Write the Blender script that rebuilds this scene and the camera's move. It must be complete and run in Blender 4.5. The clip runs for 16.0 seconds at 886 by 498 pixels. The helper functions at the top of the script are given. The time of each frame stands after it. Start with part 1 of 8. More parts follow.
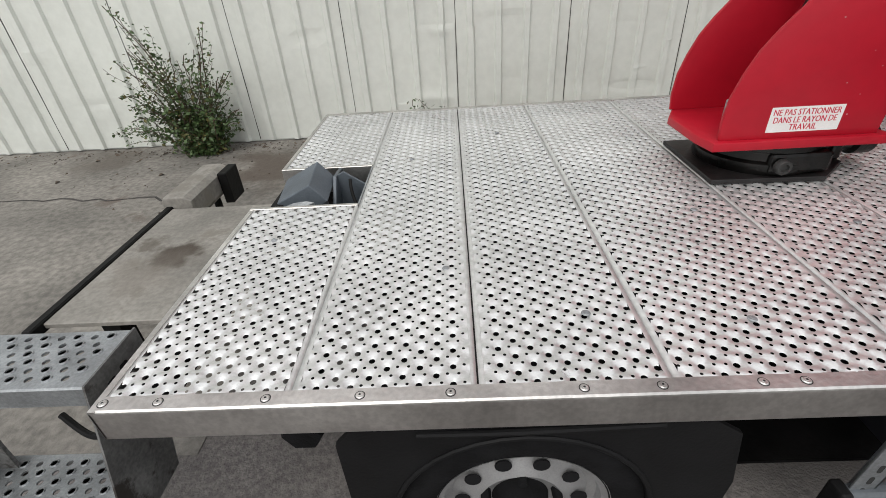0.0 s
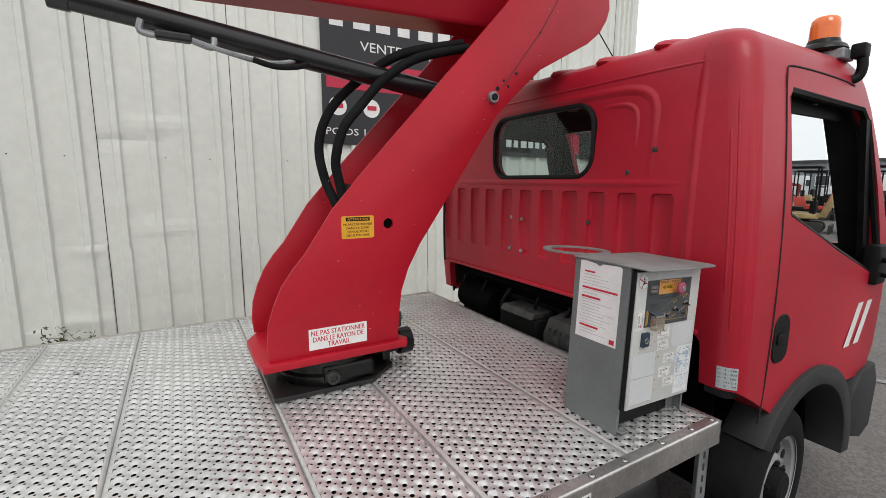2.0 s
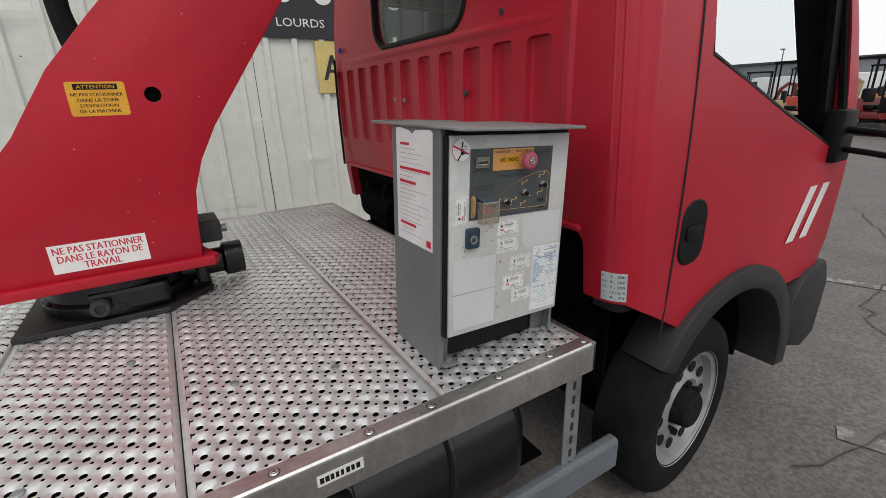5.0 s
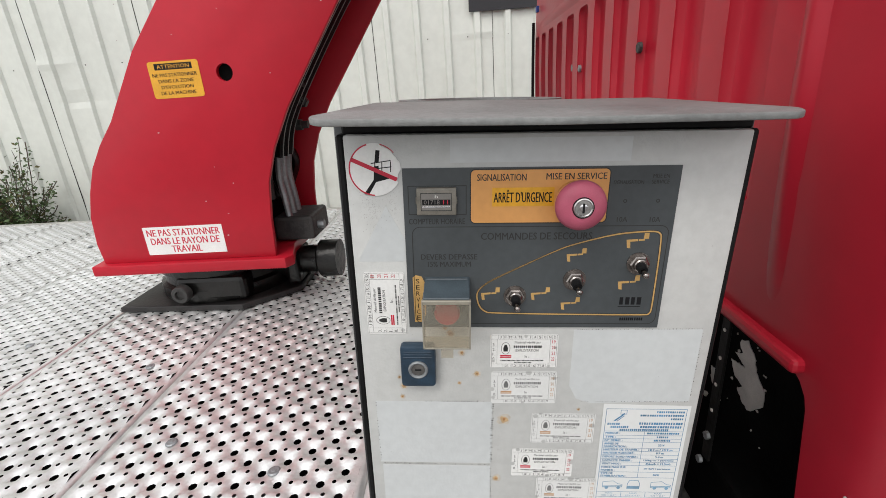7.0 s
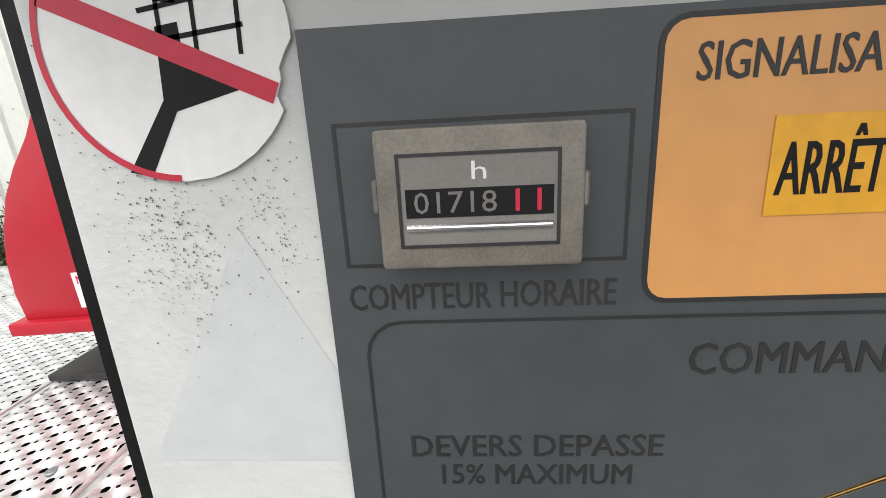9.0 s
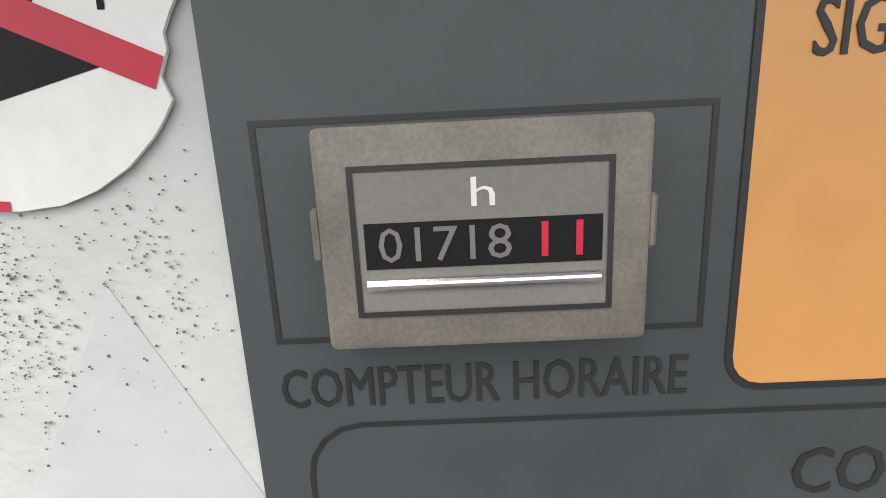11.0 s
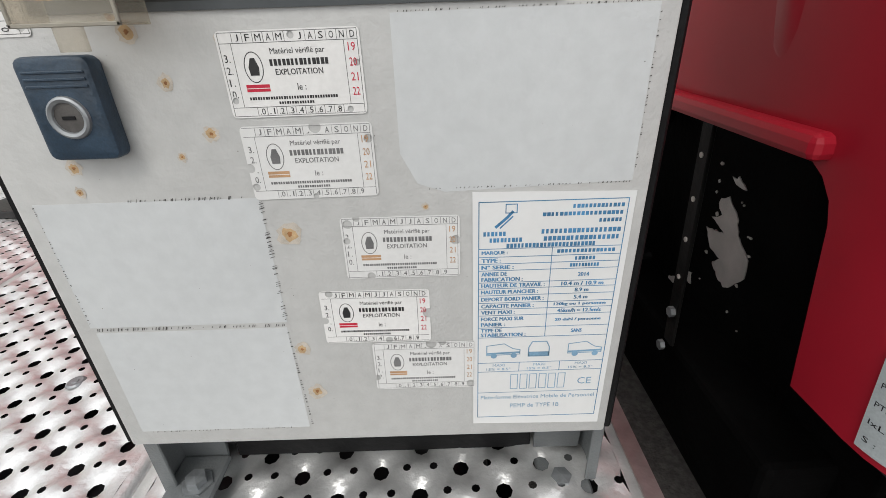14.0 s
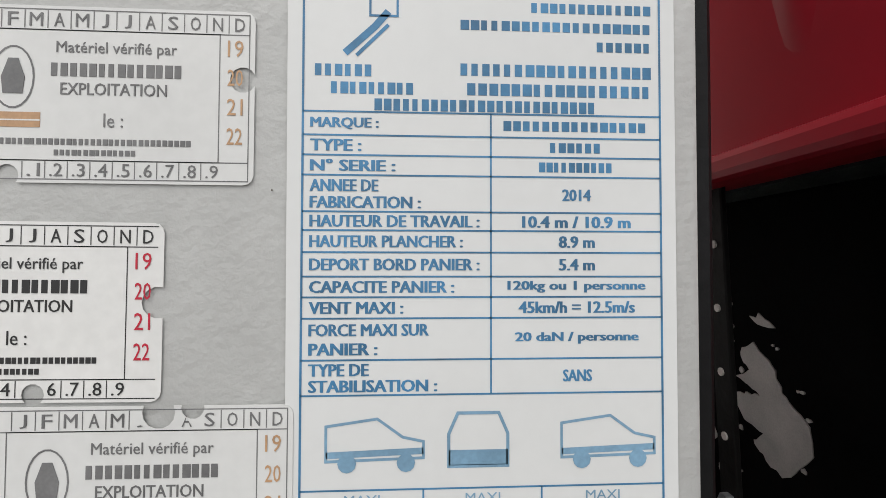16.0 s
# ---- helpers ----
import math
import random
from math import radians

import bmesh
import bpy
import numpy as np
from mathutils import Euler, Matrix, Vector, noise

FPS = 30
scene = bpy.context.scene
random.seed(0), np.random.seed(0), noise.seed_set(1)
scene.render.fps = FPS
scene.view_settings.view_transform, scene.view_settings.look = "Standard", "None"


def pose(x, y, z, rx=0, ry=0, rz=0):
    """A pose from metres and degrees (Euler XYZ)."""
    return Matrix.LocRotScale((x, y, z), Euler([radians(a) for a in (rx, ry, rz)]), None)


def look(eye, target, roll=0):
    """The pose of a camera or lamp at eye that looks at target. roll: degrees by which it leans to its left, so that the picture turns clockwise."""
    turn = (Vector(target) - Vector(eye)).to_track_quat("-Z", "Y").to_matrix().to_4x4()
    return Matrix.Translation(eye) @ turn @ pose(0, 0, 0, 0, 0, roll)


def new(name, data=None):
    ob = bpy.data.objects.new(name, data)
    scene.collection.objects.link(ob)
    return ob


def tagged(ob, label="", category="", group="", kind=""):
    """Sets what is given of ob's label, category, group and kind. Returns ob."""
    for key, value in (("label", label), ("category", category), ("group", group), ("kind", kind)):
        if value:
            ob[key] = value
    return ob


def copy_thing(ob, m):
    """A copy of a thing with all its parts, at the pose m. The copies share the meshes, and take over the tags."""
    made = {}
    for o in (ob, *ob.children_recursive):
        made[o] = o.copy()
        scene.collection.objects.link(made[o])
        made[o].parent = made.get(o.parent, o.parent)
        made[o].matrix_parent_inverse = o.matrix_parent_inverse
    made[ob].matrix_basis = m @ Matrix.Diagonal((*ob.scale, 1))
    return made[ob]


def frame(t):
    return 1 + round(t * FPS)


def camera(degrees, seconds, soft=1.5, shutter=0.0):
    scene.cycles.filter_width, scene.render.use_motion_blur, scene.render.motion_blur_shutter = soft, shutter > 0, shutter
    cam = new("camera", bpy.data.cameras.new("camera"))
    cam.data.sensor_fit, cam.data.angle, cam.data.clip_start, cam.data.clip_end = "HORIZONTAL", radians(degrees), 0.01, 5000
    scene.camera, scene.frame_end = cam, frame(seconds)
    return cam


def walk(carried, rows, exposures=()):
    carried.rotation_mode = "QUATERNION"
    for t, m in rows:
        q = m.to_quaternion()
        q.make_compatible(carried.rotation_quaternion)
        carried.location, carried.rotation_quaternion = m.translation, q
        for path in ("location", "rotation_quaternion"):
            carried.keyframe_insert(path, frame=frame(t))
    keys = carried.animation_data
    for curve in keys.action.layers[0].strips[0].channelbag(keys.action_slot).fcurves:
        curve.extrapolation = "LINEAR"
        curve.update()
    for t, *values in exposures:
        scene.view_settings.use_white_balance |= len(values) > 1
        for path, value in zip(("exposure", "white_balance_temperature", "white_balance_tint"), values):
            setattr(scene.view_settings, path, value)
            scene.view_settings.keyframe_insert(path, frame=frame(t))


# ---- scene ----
# x runs along the truck towards the cab, y towards the hall, z = 0 is the bed
ROWS = [
    (0, pose(-2.0103, -0.6701, 0.7099, 57.66, 3.31, 0.39)),
    (0.5, pose(-1.9032, -0.7153, 0.7507, 60.11, 1.28, -8.60)),
    (1, pose(-1.6422, -0.7558, 0.7647, 65.44, 0.15, -18.35)),
    (1.5, pose(-1.4259, -0.8083, 0.7913, 72.45, 0.58, -23.25)),
    (2, pose(-1.3655, -0.8546, 0.8217, 81.33, -0.24, -30.42)),
    (2.5, pose(-1.3270, -0.8724, 0.9028, 88.69, -0.23, -35.40)),
    (3, pose(-1.2746, -0.8937, 0.9324, 90.98, -1.41, -42.47)),
    (3.5, pose(-1.1903, -0.9234, 0.9403, 89.13, -1.54, -46.10)),
    (4, pose(-1.1109, -0.8883, 0.7825, 80.57, -0.49, -44.29)),
    (4.2, pose(-1.0358, -0.8643, 0.7099, 76.78, -0.43, -43.52)),
    (6.3, pose(-0.1543, -0.5700, 0.5795, 69.27, 4.00, -8.66)),
    (6.5, pose(-0.1207, -0.5248, 0.5744, 70.23, 3.96, -6.76)),
    (7, pose(-0.0624, -0.3794, 0.5743, 70.46, 3.68, 2.19)),
    (7.5, pose(-0.0762, -0.2455, 0.5311, 71.31, 2.64, 5.52)),
    (8, pose(-0.0930, -0.1428, 0.5069, 73.29, 4.30, 3.03)),
    (8.5, pose(-0.0854, -0.1069, 0.4986, 73.85, 5.16, 2.81)),
    (8.7, pose(-0.0870, -0.0947, 0.4980, 74.02, 5.44, 3.39)),
    (10.8, pose(-0.0917, -0.0523, 0.4934, 77.34, 5.85, 0.54)),
    (11, pose(-0.0911, -0.0514, 0.4938, 77.93, 5.35, 0.48)),
    (11.5, pose(-0.0816, -0.0732, 0.4918, 80.25, 3.85, 1.27)),
    (12, pose(-0.0327, -0.1288, 0.5113, 75.47, 3.40, -0.30)),
    (12.5, pose(0.0014, -0.1786, 0.5040, 77.59, 3.05, 1.44)),
    (13, pose(-0.0057, -0.2288, 0.4748, 74.05, 2.35, 4.27)),
    (13.5, pose(0.0143, -0.2585, 0.4314, 69.88, 4.22, 4.05)),
    (14, pose(0.0546, -0.2233, 0.3464, 63.06, 4.36, -0.69)),
    (14.5, pose(0.0878, -0.1686, 0.2461, 70.02, 3.80, -1.61)),
    (15, pose(0.0941, -0.1357, 0.2127, 84.67, 3.66, -3.25)),
    (15.5, pose(0.0934, -0.1049, 0.1872, 89.05, 1.05, -3.69)),
    (16, pose(0.0927, -0.0989, 0.1980, 91.24, 2.49, -2.95)),
]
cam = camera(89.5, 16.0, soft=0.85)
walk(cam, ROWS, [(0.0, -0.05), (0.5, -0.15), (1.0, -0.22), (1.6, -0.17), (2.5, -0.12), (3.0, -0.27), (3.5, -0.4), (4.2, -0.55), (6.3, 0.2), (7.0, 0.19), (7.5, 0.17), (8.0, 0.4), (11.0, 0.7), (12.2, 1.0), (13.0, 0.7), (13.5, 0.35), (14.0, 0.1), (15.0, 0.2), (16.0, 0.0)])

# ---- light: an overcast noon ----
world = bpy.data.worlds.new("overcast")
scene.world = world
world.use_nodes = True
wn = world.node_tree.nodes
wn.clear()
sky = wn.new("ShaderNodeTexSky")
sky.sky_type = "NISHITA"
sky.sun_disc = False
sky.sun_elevation = radians(52)
sky.sun_rotation = radians(200)
sky.dust_density = 6.0
sky.air_density = 1.0
hazy = wn.new("ShaderNodeMixRGB")
hazy.inputs[0].default_value = 0.9
hazy.inputs[2].default_value = (8.2, 8.3, 8.45, 1)
back = wn.new("ShaderNodeBackground")
back.inputs[1].default_value = 0.16
wout = wn.new("ShaderNodeOutputWorld")
world.node_tree.links.new(sky.outputs[0], hazy.inputs[1])
world.node_tree.links.new(hazy.outputs[0], back.inputs[0])
world.node_tree.links.new(back.outputs[0], wout.inputs[0])
sun = new("sun", bpy.data.lights.new("sun", "SUN"))
sun.data.energy = 1.2
sun.data.angle = radians(25)
sun.data.color = (1.0, 0.97, 0.93)
sun.matrix_world = look((-3, -5, 9), (0, 1, 0))


# ---- materials ----
def material(name, colour, rough=0.5, metal=0.0, vary=0.12, scale=6.0, bump=0.0, bump_scale=60.0, spots=None, spot_scale=9.0, spot_at=0.62, coat=0.0, spec=0.5, alpha=1.0, fine=0.06, stains=()):
    """A surface with broad and fine variation in colour and gloss, optional spots of dirt, single stains (place, reach, colour, strength) and a fine relief."""
    m = bpy.data.materials.new(name)
    m.use_nodes = True
    t = m.node_tree
    b = t.nodes["Principled BSDF"]
    tc = t.nodes.new("ShaderNodeTexCoord")
    geo = t.nodes.new("ShaderNodeNewGeometry")
    n1 = t.nodes.new("ShaderNodeTexNoise")
    n1.inputs["Scale"].default_value = scale
    n1.inputs["Detail"].default_value = 6
    n2 = t.nodes.new("ShaderNodeTexNoise")
    n2.inputs["Scale"].default_value = scale * 17
    n2.inputs["Detail"].default_value = 4
    for n in (n1, n2):
        t.links.new(geo.outputs["Position"], n.inputs["Vector"])
    dark = tuple(c * (1 - 2 * vary) for c in colour)
    light = tuple(min(1, c * (1 + vary)) for c in colour)
    r1 = t.nodes.new("ShaderNodeValToRGB")
    r1.color_ramp.elements[0].position, r1.color_ramp.elements[1].position = 0.3, 0.7
    r1.color_ramp.elements[0].color, r1.color_ramp.elements[1].color = (*dark, 1), (*light, 1)
    t.links.new(n1.outputs["Fac"], r1.inputs[0])
    r2 = t.nodes.new("ShaderNodeValToRGB")
    r2.color_ramp.elements[0].position, r2.color_ramp.elements[1].position = 0.35, 0.65
    r2.color_ramp.elements[0].color = (1 - 2 * fine, 1 - 2 * fine, 1 - 2 * fine, 1)
    t.links.new(n2.outputs["Fac"], r2.inputs[0])
    mul = t.nodes.new("ShaderNodeMixRGB")
    mul.blend_type = "MULTIPLY"
    mul.inputs[0].default_value = 1
    t.links.new(r1.outputs[0], mul.inputs[1])
    t.links.new(r2.outputs[0], mul.inputs[2])
    out = mul.outputs[0]
    if spots:
        n3 = t.nodes.new("ShaderNodeTexNoise")
        n3.inputs["Scale"].default_value = spot_scale
        n3.inputs["Detail"].default_value = 9
        n3.inputs["Roughness"].default_value = 0.65
        t.links.new(geo.outputs["Position"], n3.inputs["Vector"])
        r3 = t.nodes.new("ShaderNodeValToRGB")
        r3.color_ramp.elements[0].position, r3.color_ramp.elements[1].position = spot_at, spot_at + 0.06
        t.links.new(n3.outputs["Fac"], r3.inputs[0])
        mix = t.nodes.new("ShaderNodeMixRGB")
        mix.inputs[2].default_value = (*spots, 1)
        t.links.new(r3.outputs[0], mix.inputs[0])
        t.links.new(out, mix.inputs[1])
        out = mix.outputs[0]
    for place, reach, tone, strength in stains:
        ragged = t.nodes.new("ShaderNodeTexNoise")
        ragged.inputs["Scale"].default_value = 2.2 / reach
        ragged.inputs["Detail"].default_value = 5
        t.links.new(geo.outputs["Position"], ragged.inputs["Vector"])
        away = t.nodes.new("ShaderNodeVectorMath")
        away.operation = "DISTANCE"
        away.inputs[1].default_value = place
        t.links.new(geo.outputs["Position"], away.inputs[0])
        bent = t.nodes.new("ShaderNodeMath")
        bent.operation = "MULTIPLY_ADD"
        bent.inputs[1].default_value = 1.5 * reach
        t.links.new(ragged.outputs["Fac"], bent.inputs[0])
        t.links.new(away.outputs["Value"], bent.inputs[2])
        share = t.nodes.new("ShaderNodeMapRange")
        share.interpolation_type = "SMOOTHSTEP"
        share.inputs[1].default_value, share.inputs[2].default_value = 1.7 * reach, 1.05 * reach
        share.inputs[3].default_value, share.inputs[4].default_value = 0.0, strength
        t.links.new(bent.outputs[0], share.inputs[0])
        mix = t.nodes.new("ShaderNodeMixRGB")
        mix.inputs[2].default_value = (*tone, 1)
        t.links.new(share.outputs[0], mix.inputs[0])
        t.links.new(out, mix.inputs[1])
        out = mix.outputs[0]
    t.links.new(out, b.inputs["Base Color"])
    rr = t.nodes.new("ShaderNodeMapRange")
    rr.inputs[3].default_value, rr.inputs[4].default_value = max(0.03, rough - 0.1), min(1, rough + 0.12)
    t.links.new(n1.outputs["Fac"], rr.inputs[0])
    t.links.new(rr.outputs[0], b.inputs["Roughness"])
    b.inputs["Metallic"].default_value = metal
    b.inputs["Coat Weight"].default_value = coat
    b.inputs["Specular IOR Level"].default_value = spec
    b.inputs["Alpha"].default_value = alpha
    if bump:
        n4 = t.nodes.new("ShaderNodeTexNoise")
        n4.inputs["Scale"].default_value = bump_scale
        n4.inputs["Detail"].default_value = 5
        t.links.new(geo.outputs["Position"], n4.inputs["Vector"])
        bp = t.nodes.new("ShaderNodeBump")
        bp.inputs["Strength"].default_value = bump
        bp.inputs["Distance"].default_value = 0.01
        t.links.new(n4.outputs["Fac"], bp.inputs["Height"])
        t.links.new(bp.outputs[0], b.inputs["Normal"])
    return m


def glass(name, colour=(0.85, 0.9, 0.9), rough=0.02):
    m = bpy.data.materials.new(name)
    m.use_nodes = True
    t = m.node_tree
    t.nodes.clear()
    tr = t.nodes.new("ShaderNodeBsdfTransparent")
    tr.inputs[0].default_value = (*colour, 1)
    gl = t.nodes.new("ShaderNodeBsdfGlossy")
    gl.inputs["Roughness"].default_value = rough
    fr = t.nodes.new("ShaderNodeLayerWeight")
    fr.inputs[0].default_value = 0.5
    steep = t.nodes.new("ShaderNodeMath")
    steep.operation = "POWER"
    steep.inputs[1].default_value = 4.0
    t.links.new(fr.outputs["Facing"], steep.inputs[0])
    share = t.nodes.new("ShaderNodeMath")
    share.operation = "MULTIPLY_ADD"
    share.inputs[1].default_value, share.inputs[2].default_value = 0.6, 0.035
    t.links.new(steep.outputs[0], share.inputs[0])
    mix = t.nodes.new("ShaderNodeMixShader")
    o = t.nodes.new("ShaderNodeOutputMaterial")
    t.links.new(share.outputs[0], mix.inputs[0])
    t.links.new(tr.outputs[0], mix.inputs[1])
    t.links.new(gl.outputs[0], mix.inputs[2])
    t.links.new(mix.outputs[0], o.inputs[0])
    return m


RED = material("red_paint", (0.4, 0.007, 0.02), 0.42, vary=0.1, scale=1.6, coat=0.04, spec=0.28, fine=0.03, bump=0.03, bump_scale=14)
CABRED = material("cab_red_paint", (0.39, 0.011, 0.026), 0.42, vary=0.12, scale=1.2, coat=0.06, spec=0.34, fine=0.03, bump=0.02, bump_scale=8)
ALU = material("chequered_aluminium", (0.72, 0.725, 0.715), 0.3, 0.6, vary=0.08, scale=3.0, fine=0.08, bump=0.12, bump_scale=160)
ALUDULL = material("worn_aluminium_rail", (0.66, 0.645, 0.62), 0.4, 1.0, vary=0.15, scale=5.0, fine=0.08, bump=0.1, bump_scale=90)
GALV = material("galvanised_steel", (0.36, 0.38, 0.39), 0.5, 0.75, vary=0.18, scale=9, fine=0.1, bump=0.06, bump_scale=70)
CHROME = material("bright_chrome", (0.75, 0.75, 0.76), 0.14, 1.0, vary=0.06, scale=30)
# near-black for dark parts, and for the sheets that stand in for shade
NEARBLACK = material("near_black_and_shade", (0.0035, 0.0034, 0.0034), 0.8, vary=0.3, scale=9, spec=0.04, bump=0.2, bump_scale=60)
NICKEL = material("tarnished_nickel", (0.33, 0.3, 0.28), 0.24, 1.0, vary=0.2, scale=160, fine=0.15)
BLACK = material("black_plastic", (0.007, 0.007, 0.0074), 0.55, spec=0.18, vary=0.2, scale=12, fine=0.1, bump=0.1, bump_scale=120)
RUBBER = material("tyre_rubber", (0.01, 0.01, 0.0108), 0.8, spec=0.14, vary=0.25, scale=14, fine=0.15, bump=0.2, bump_scale=90)
GREASY = material("greasy_black_steel", (0.007, 0.0066, 0.006), 0.3, 0.1, spec=0.3, vary=0.3, scale=12, bump=0.3, bump_scale=40, fine=0.15)
CHASSIS = material("chassis_black", (0.008, 0.0078, 0.0075), 0.6, 0.0, spec=0.15, vary=0.3, scale=8, spots=(0.022, 0.019, 0.017), spot_scale=6, spot_at=0.62, bump=0.2, bump_scale=40)
GALVDIRT = material("grimy_galvanised_steel", (0.2, 0.2, 0.195), 0.62, 0.45, vary=0.3, scale=6, fine=0.15, spots=(0.05, 0.045, 0.04), spot_scale=7, spot_at=0.52, bump=0.1, bump_scale=70)
GRIMEGREY = material("grimy_grey_castings", (0.045, 0.044, 0.042), 0.6, vary=0.3, scale=14, fine=0.15, spots=(0.02, 0.02, 0.02), spot_scale=20, spot_at=0.55, bump=0.2, bump_scale=60)
GREYBOX = material("grey_powder_coat", (0.13, 0.14, 0.142), 0.5, vary=0.08, scale=5, fine=0.05, bump=0.12, bump_scale=420)
GREYLID = material("weathered_grey_lid", (0.2, 0.205, 0.2), 0.55, vary=0.14, scale=8, fine=0.1, bump=0.12, bump_scale=300)
DOORGREY = material("pale_grey_door_paint", (0.5, 0.505, 0.49), 0.45, vary=0.05, scale=5, fine=0.04, bump=0.1, bump_scale=380)
ASPHALT = material("grey_asphalt", (0.165, 0.151, 0.143), 0.85, vary=0.1, scale=3.2, fine=0.22, bump=0.5, bump_scale=110, spots=(0.12, 0.11, 0.103), spot_scale=0.7, spot_at=0.56)
CLADDING = material("white_painted_cladding", (0.67, 0.69, 0.64), 0.5, vary=0.04, scale=0.8, fine=0.03, bump=0.1, bump_scale=5, spots=(0.62, 0.61, 0.55), spot_scale=2.2, spot_at=0.7)
WHITE = material("white_vinyl", (0.72, 0.72, 0.7), 0.4, vary=0.03, scale=20, fine=0.03)
INK = material("black_print", (0.009, 0.009, 0.01), 0.6, spec=0.2, vary=0.05, scale=30)
REDINK = material("red_print", (0.5, 0.012, 0.04), 0.5, vary=0.05, scale=30)
YELLOW = material("yellow_vinyl", (0.72, 0.36, 0.02), 0.4, vary=0.06, scale=15)


# ---- building helpers ----
HOME = {}


def thing(name, label, category, at=(0, 0, 0), turn=(0, 0, 0), group="", kind=""):
    ob = new(name)
    ob.empty_display_size = 0.1
    ob.matrix_world = pose(*at, *turn)
    HOME[ob] = Vector(at)
    tagged(ob, label, category, group, kind)
    return ob


def part(name, bm, mat, parent, label="", smooth=False, raw=False):
    """Links a bmesh, in the place's coordinates before the thing's own turn, as one mesh under a thing or a part."""
    me = bpy.data.meshes.new(name)
    if not raw and HOME[parent].length:
        bmesh.ops.translate(bm, verts=bm.verts, vec=-HOME[parent])
    bm.to_mesh(me)
    bm.free()
    for mm in (mat if isinstance(mat, (list, tuple)) else [mat]):
        me.materials.append(mm)
    if smooth:
        me.polygons.foreach_set("use_smooth", [True] * len(me.polygons))
        me.set_sharp_from_angle(angle=radians(38))
    ob = new(name, me)
    ob.parent = parent
    HOME[ob] = HOME[parent]
    if label:
        tagged(ob, label)
    return ob


def setting(name, bm, mat, label, category, smooth=False):
    me = bpy.data.meshes.new(name)
    bm.to_mesh(me)
    bm.free()
    me.materials.append(mat)
    if smooth:
        me.polygons.foreach_set("use_smooth", [True] * len(me.polygons))
        me.set_sharp_from_angle(angle=radians(38))
    ob = new(name, me)
    HOME[ob] = Vector()
    tagged(ob, label, category, kind="structure")
    return ob


def block(x0, x1, y0, y1, z0, z1, bevel=0.0, segs=2, bm=None):
    out = bm or bmesh.new()
    b = bmesh.new()
    bmesh.ops.create_cube(b, size=1)
    bmesh.ops.scale(b, verts=b.verts, vec=(x1 - x0, y1 - y0, z1 - z0))
    bmesh.ops.translate(b, verts=b.verts, vec=((x0 + x1) / 2, (y0 + y1) / 2, (z0 + z1) / 2))
    if bevel:
        bmesh.ops.bevel(b, geom=b.edges[:], offset=bevel, segments=segs, affect="EDGES", profile=0.5)
    return join(out, b)


def join(out, b):
    me = bpy.data.meshes.new("joint")
    b.to_mesh(me)
    b.free()
    out.from_mesh(me)
    bpy.data.meshes.remove(me)
    return out


def prism(outline, axis, a, b, bevel=0.0, segs=2, bm=None):
    """An outline in the two other axes, drawn out along one axis from a to b."""
    out = bm or bmesh.new()
    g = bmesh.new()

    def put(p, q):
        return {"x": (q, p[0], p[1]), "y": (p[0], q, p[1]), "z": (p[0], p[1], q)}[axis]
    lo = [g.verts.new(put(p, a)) for p in outline]
    hi = [g.verts.new(put(p, b)) for p in outline]
    g.faces.new(lo)
    g.faces.new(hi[::-1])
    n = len(lo)
    for i in range(n):
        g.faces.new((lo[(i + 1) % n], lo[i], hi[i], hi[(i + 1) % n]))
    bmesh.ops.recalc_face_normals(g, faces=g.faces)
    if bevel:
        rim = [e for f in g.faces if len(f.verts) == n or len(f.verts) != 4 for e in f.edges]
        bmesh.ops.bevel(g, geom=list(set(rim)), offset=bevel, segments=segs, affect="EDGES", profile=0.5)
    return join(out, g)


def lathe(profile, at, axis="z", n=32, bm=None, caps=True):
    """Spins (radius, height) pairs round an axis through at."""
    out = bm or bmesh.new()
    g = bmesh.new()
    rings = []
    for r, h in profile:
        ring = []
        for k in range(n):
            c, s = math.cos(2 * math.pi * k / n) * r, math.sin(2 * math.pi * k / n) * r
            p = {"z": (c, s, h), "y": (c, h, s), "x": (h, c, s)}[axis]
            ring.append(g.verts.new(Vector(p) + Vector(at)))
        rings.append(ring)
    for lo, hi in zip(rings, rings[1:]):
        for k in range(n):
            g.faces.new((lo[k], lo[(k + 1) % n], hi[(k + 1) % n], hi[k]))
    for ring, (r, h) in ((rings[0], profile[0]), (rings[-1], profile[-1])):
        if caps and r > 1e-3 and profile[0] != profile[-1]:
            g.faces.new(ring)
    bmesh.ops.remove_doubles(g, verts=g.verts, dist=1e-6)
    bmesh.ops.recalc_face_normals(g, faces=g.faces)
    return join(out, g)


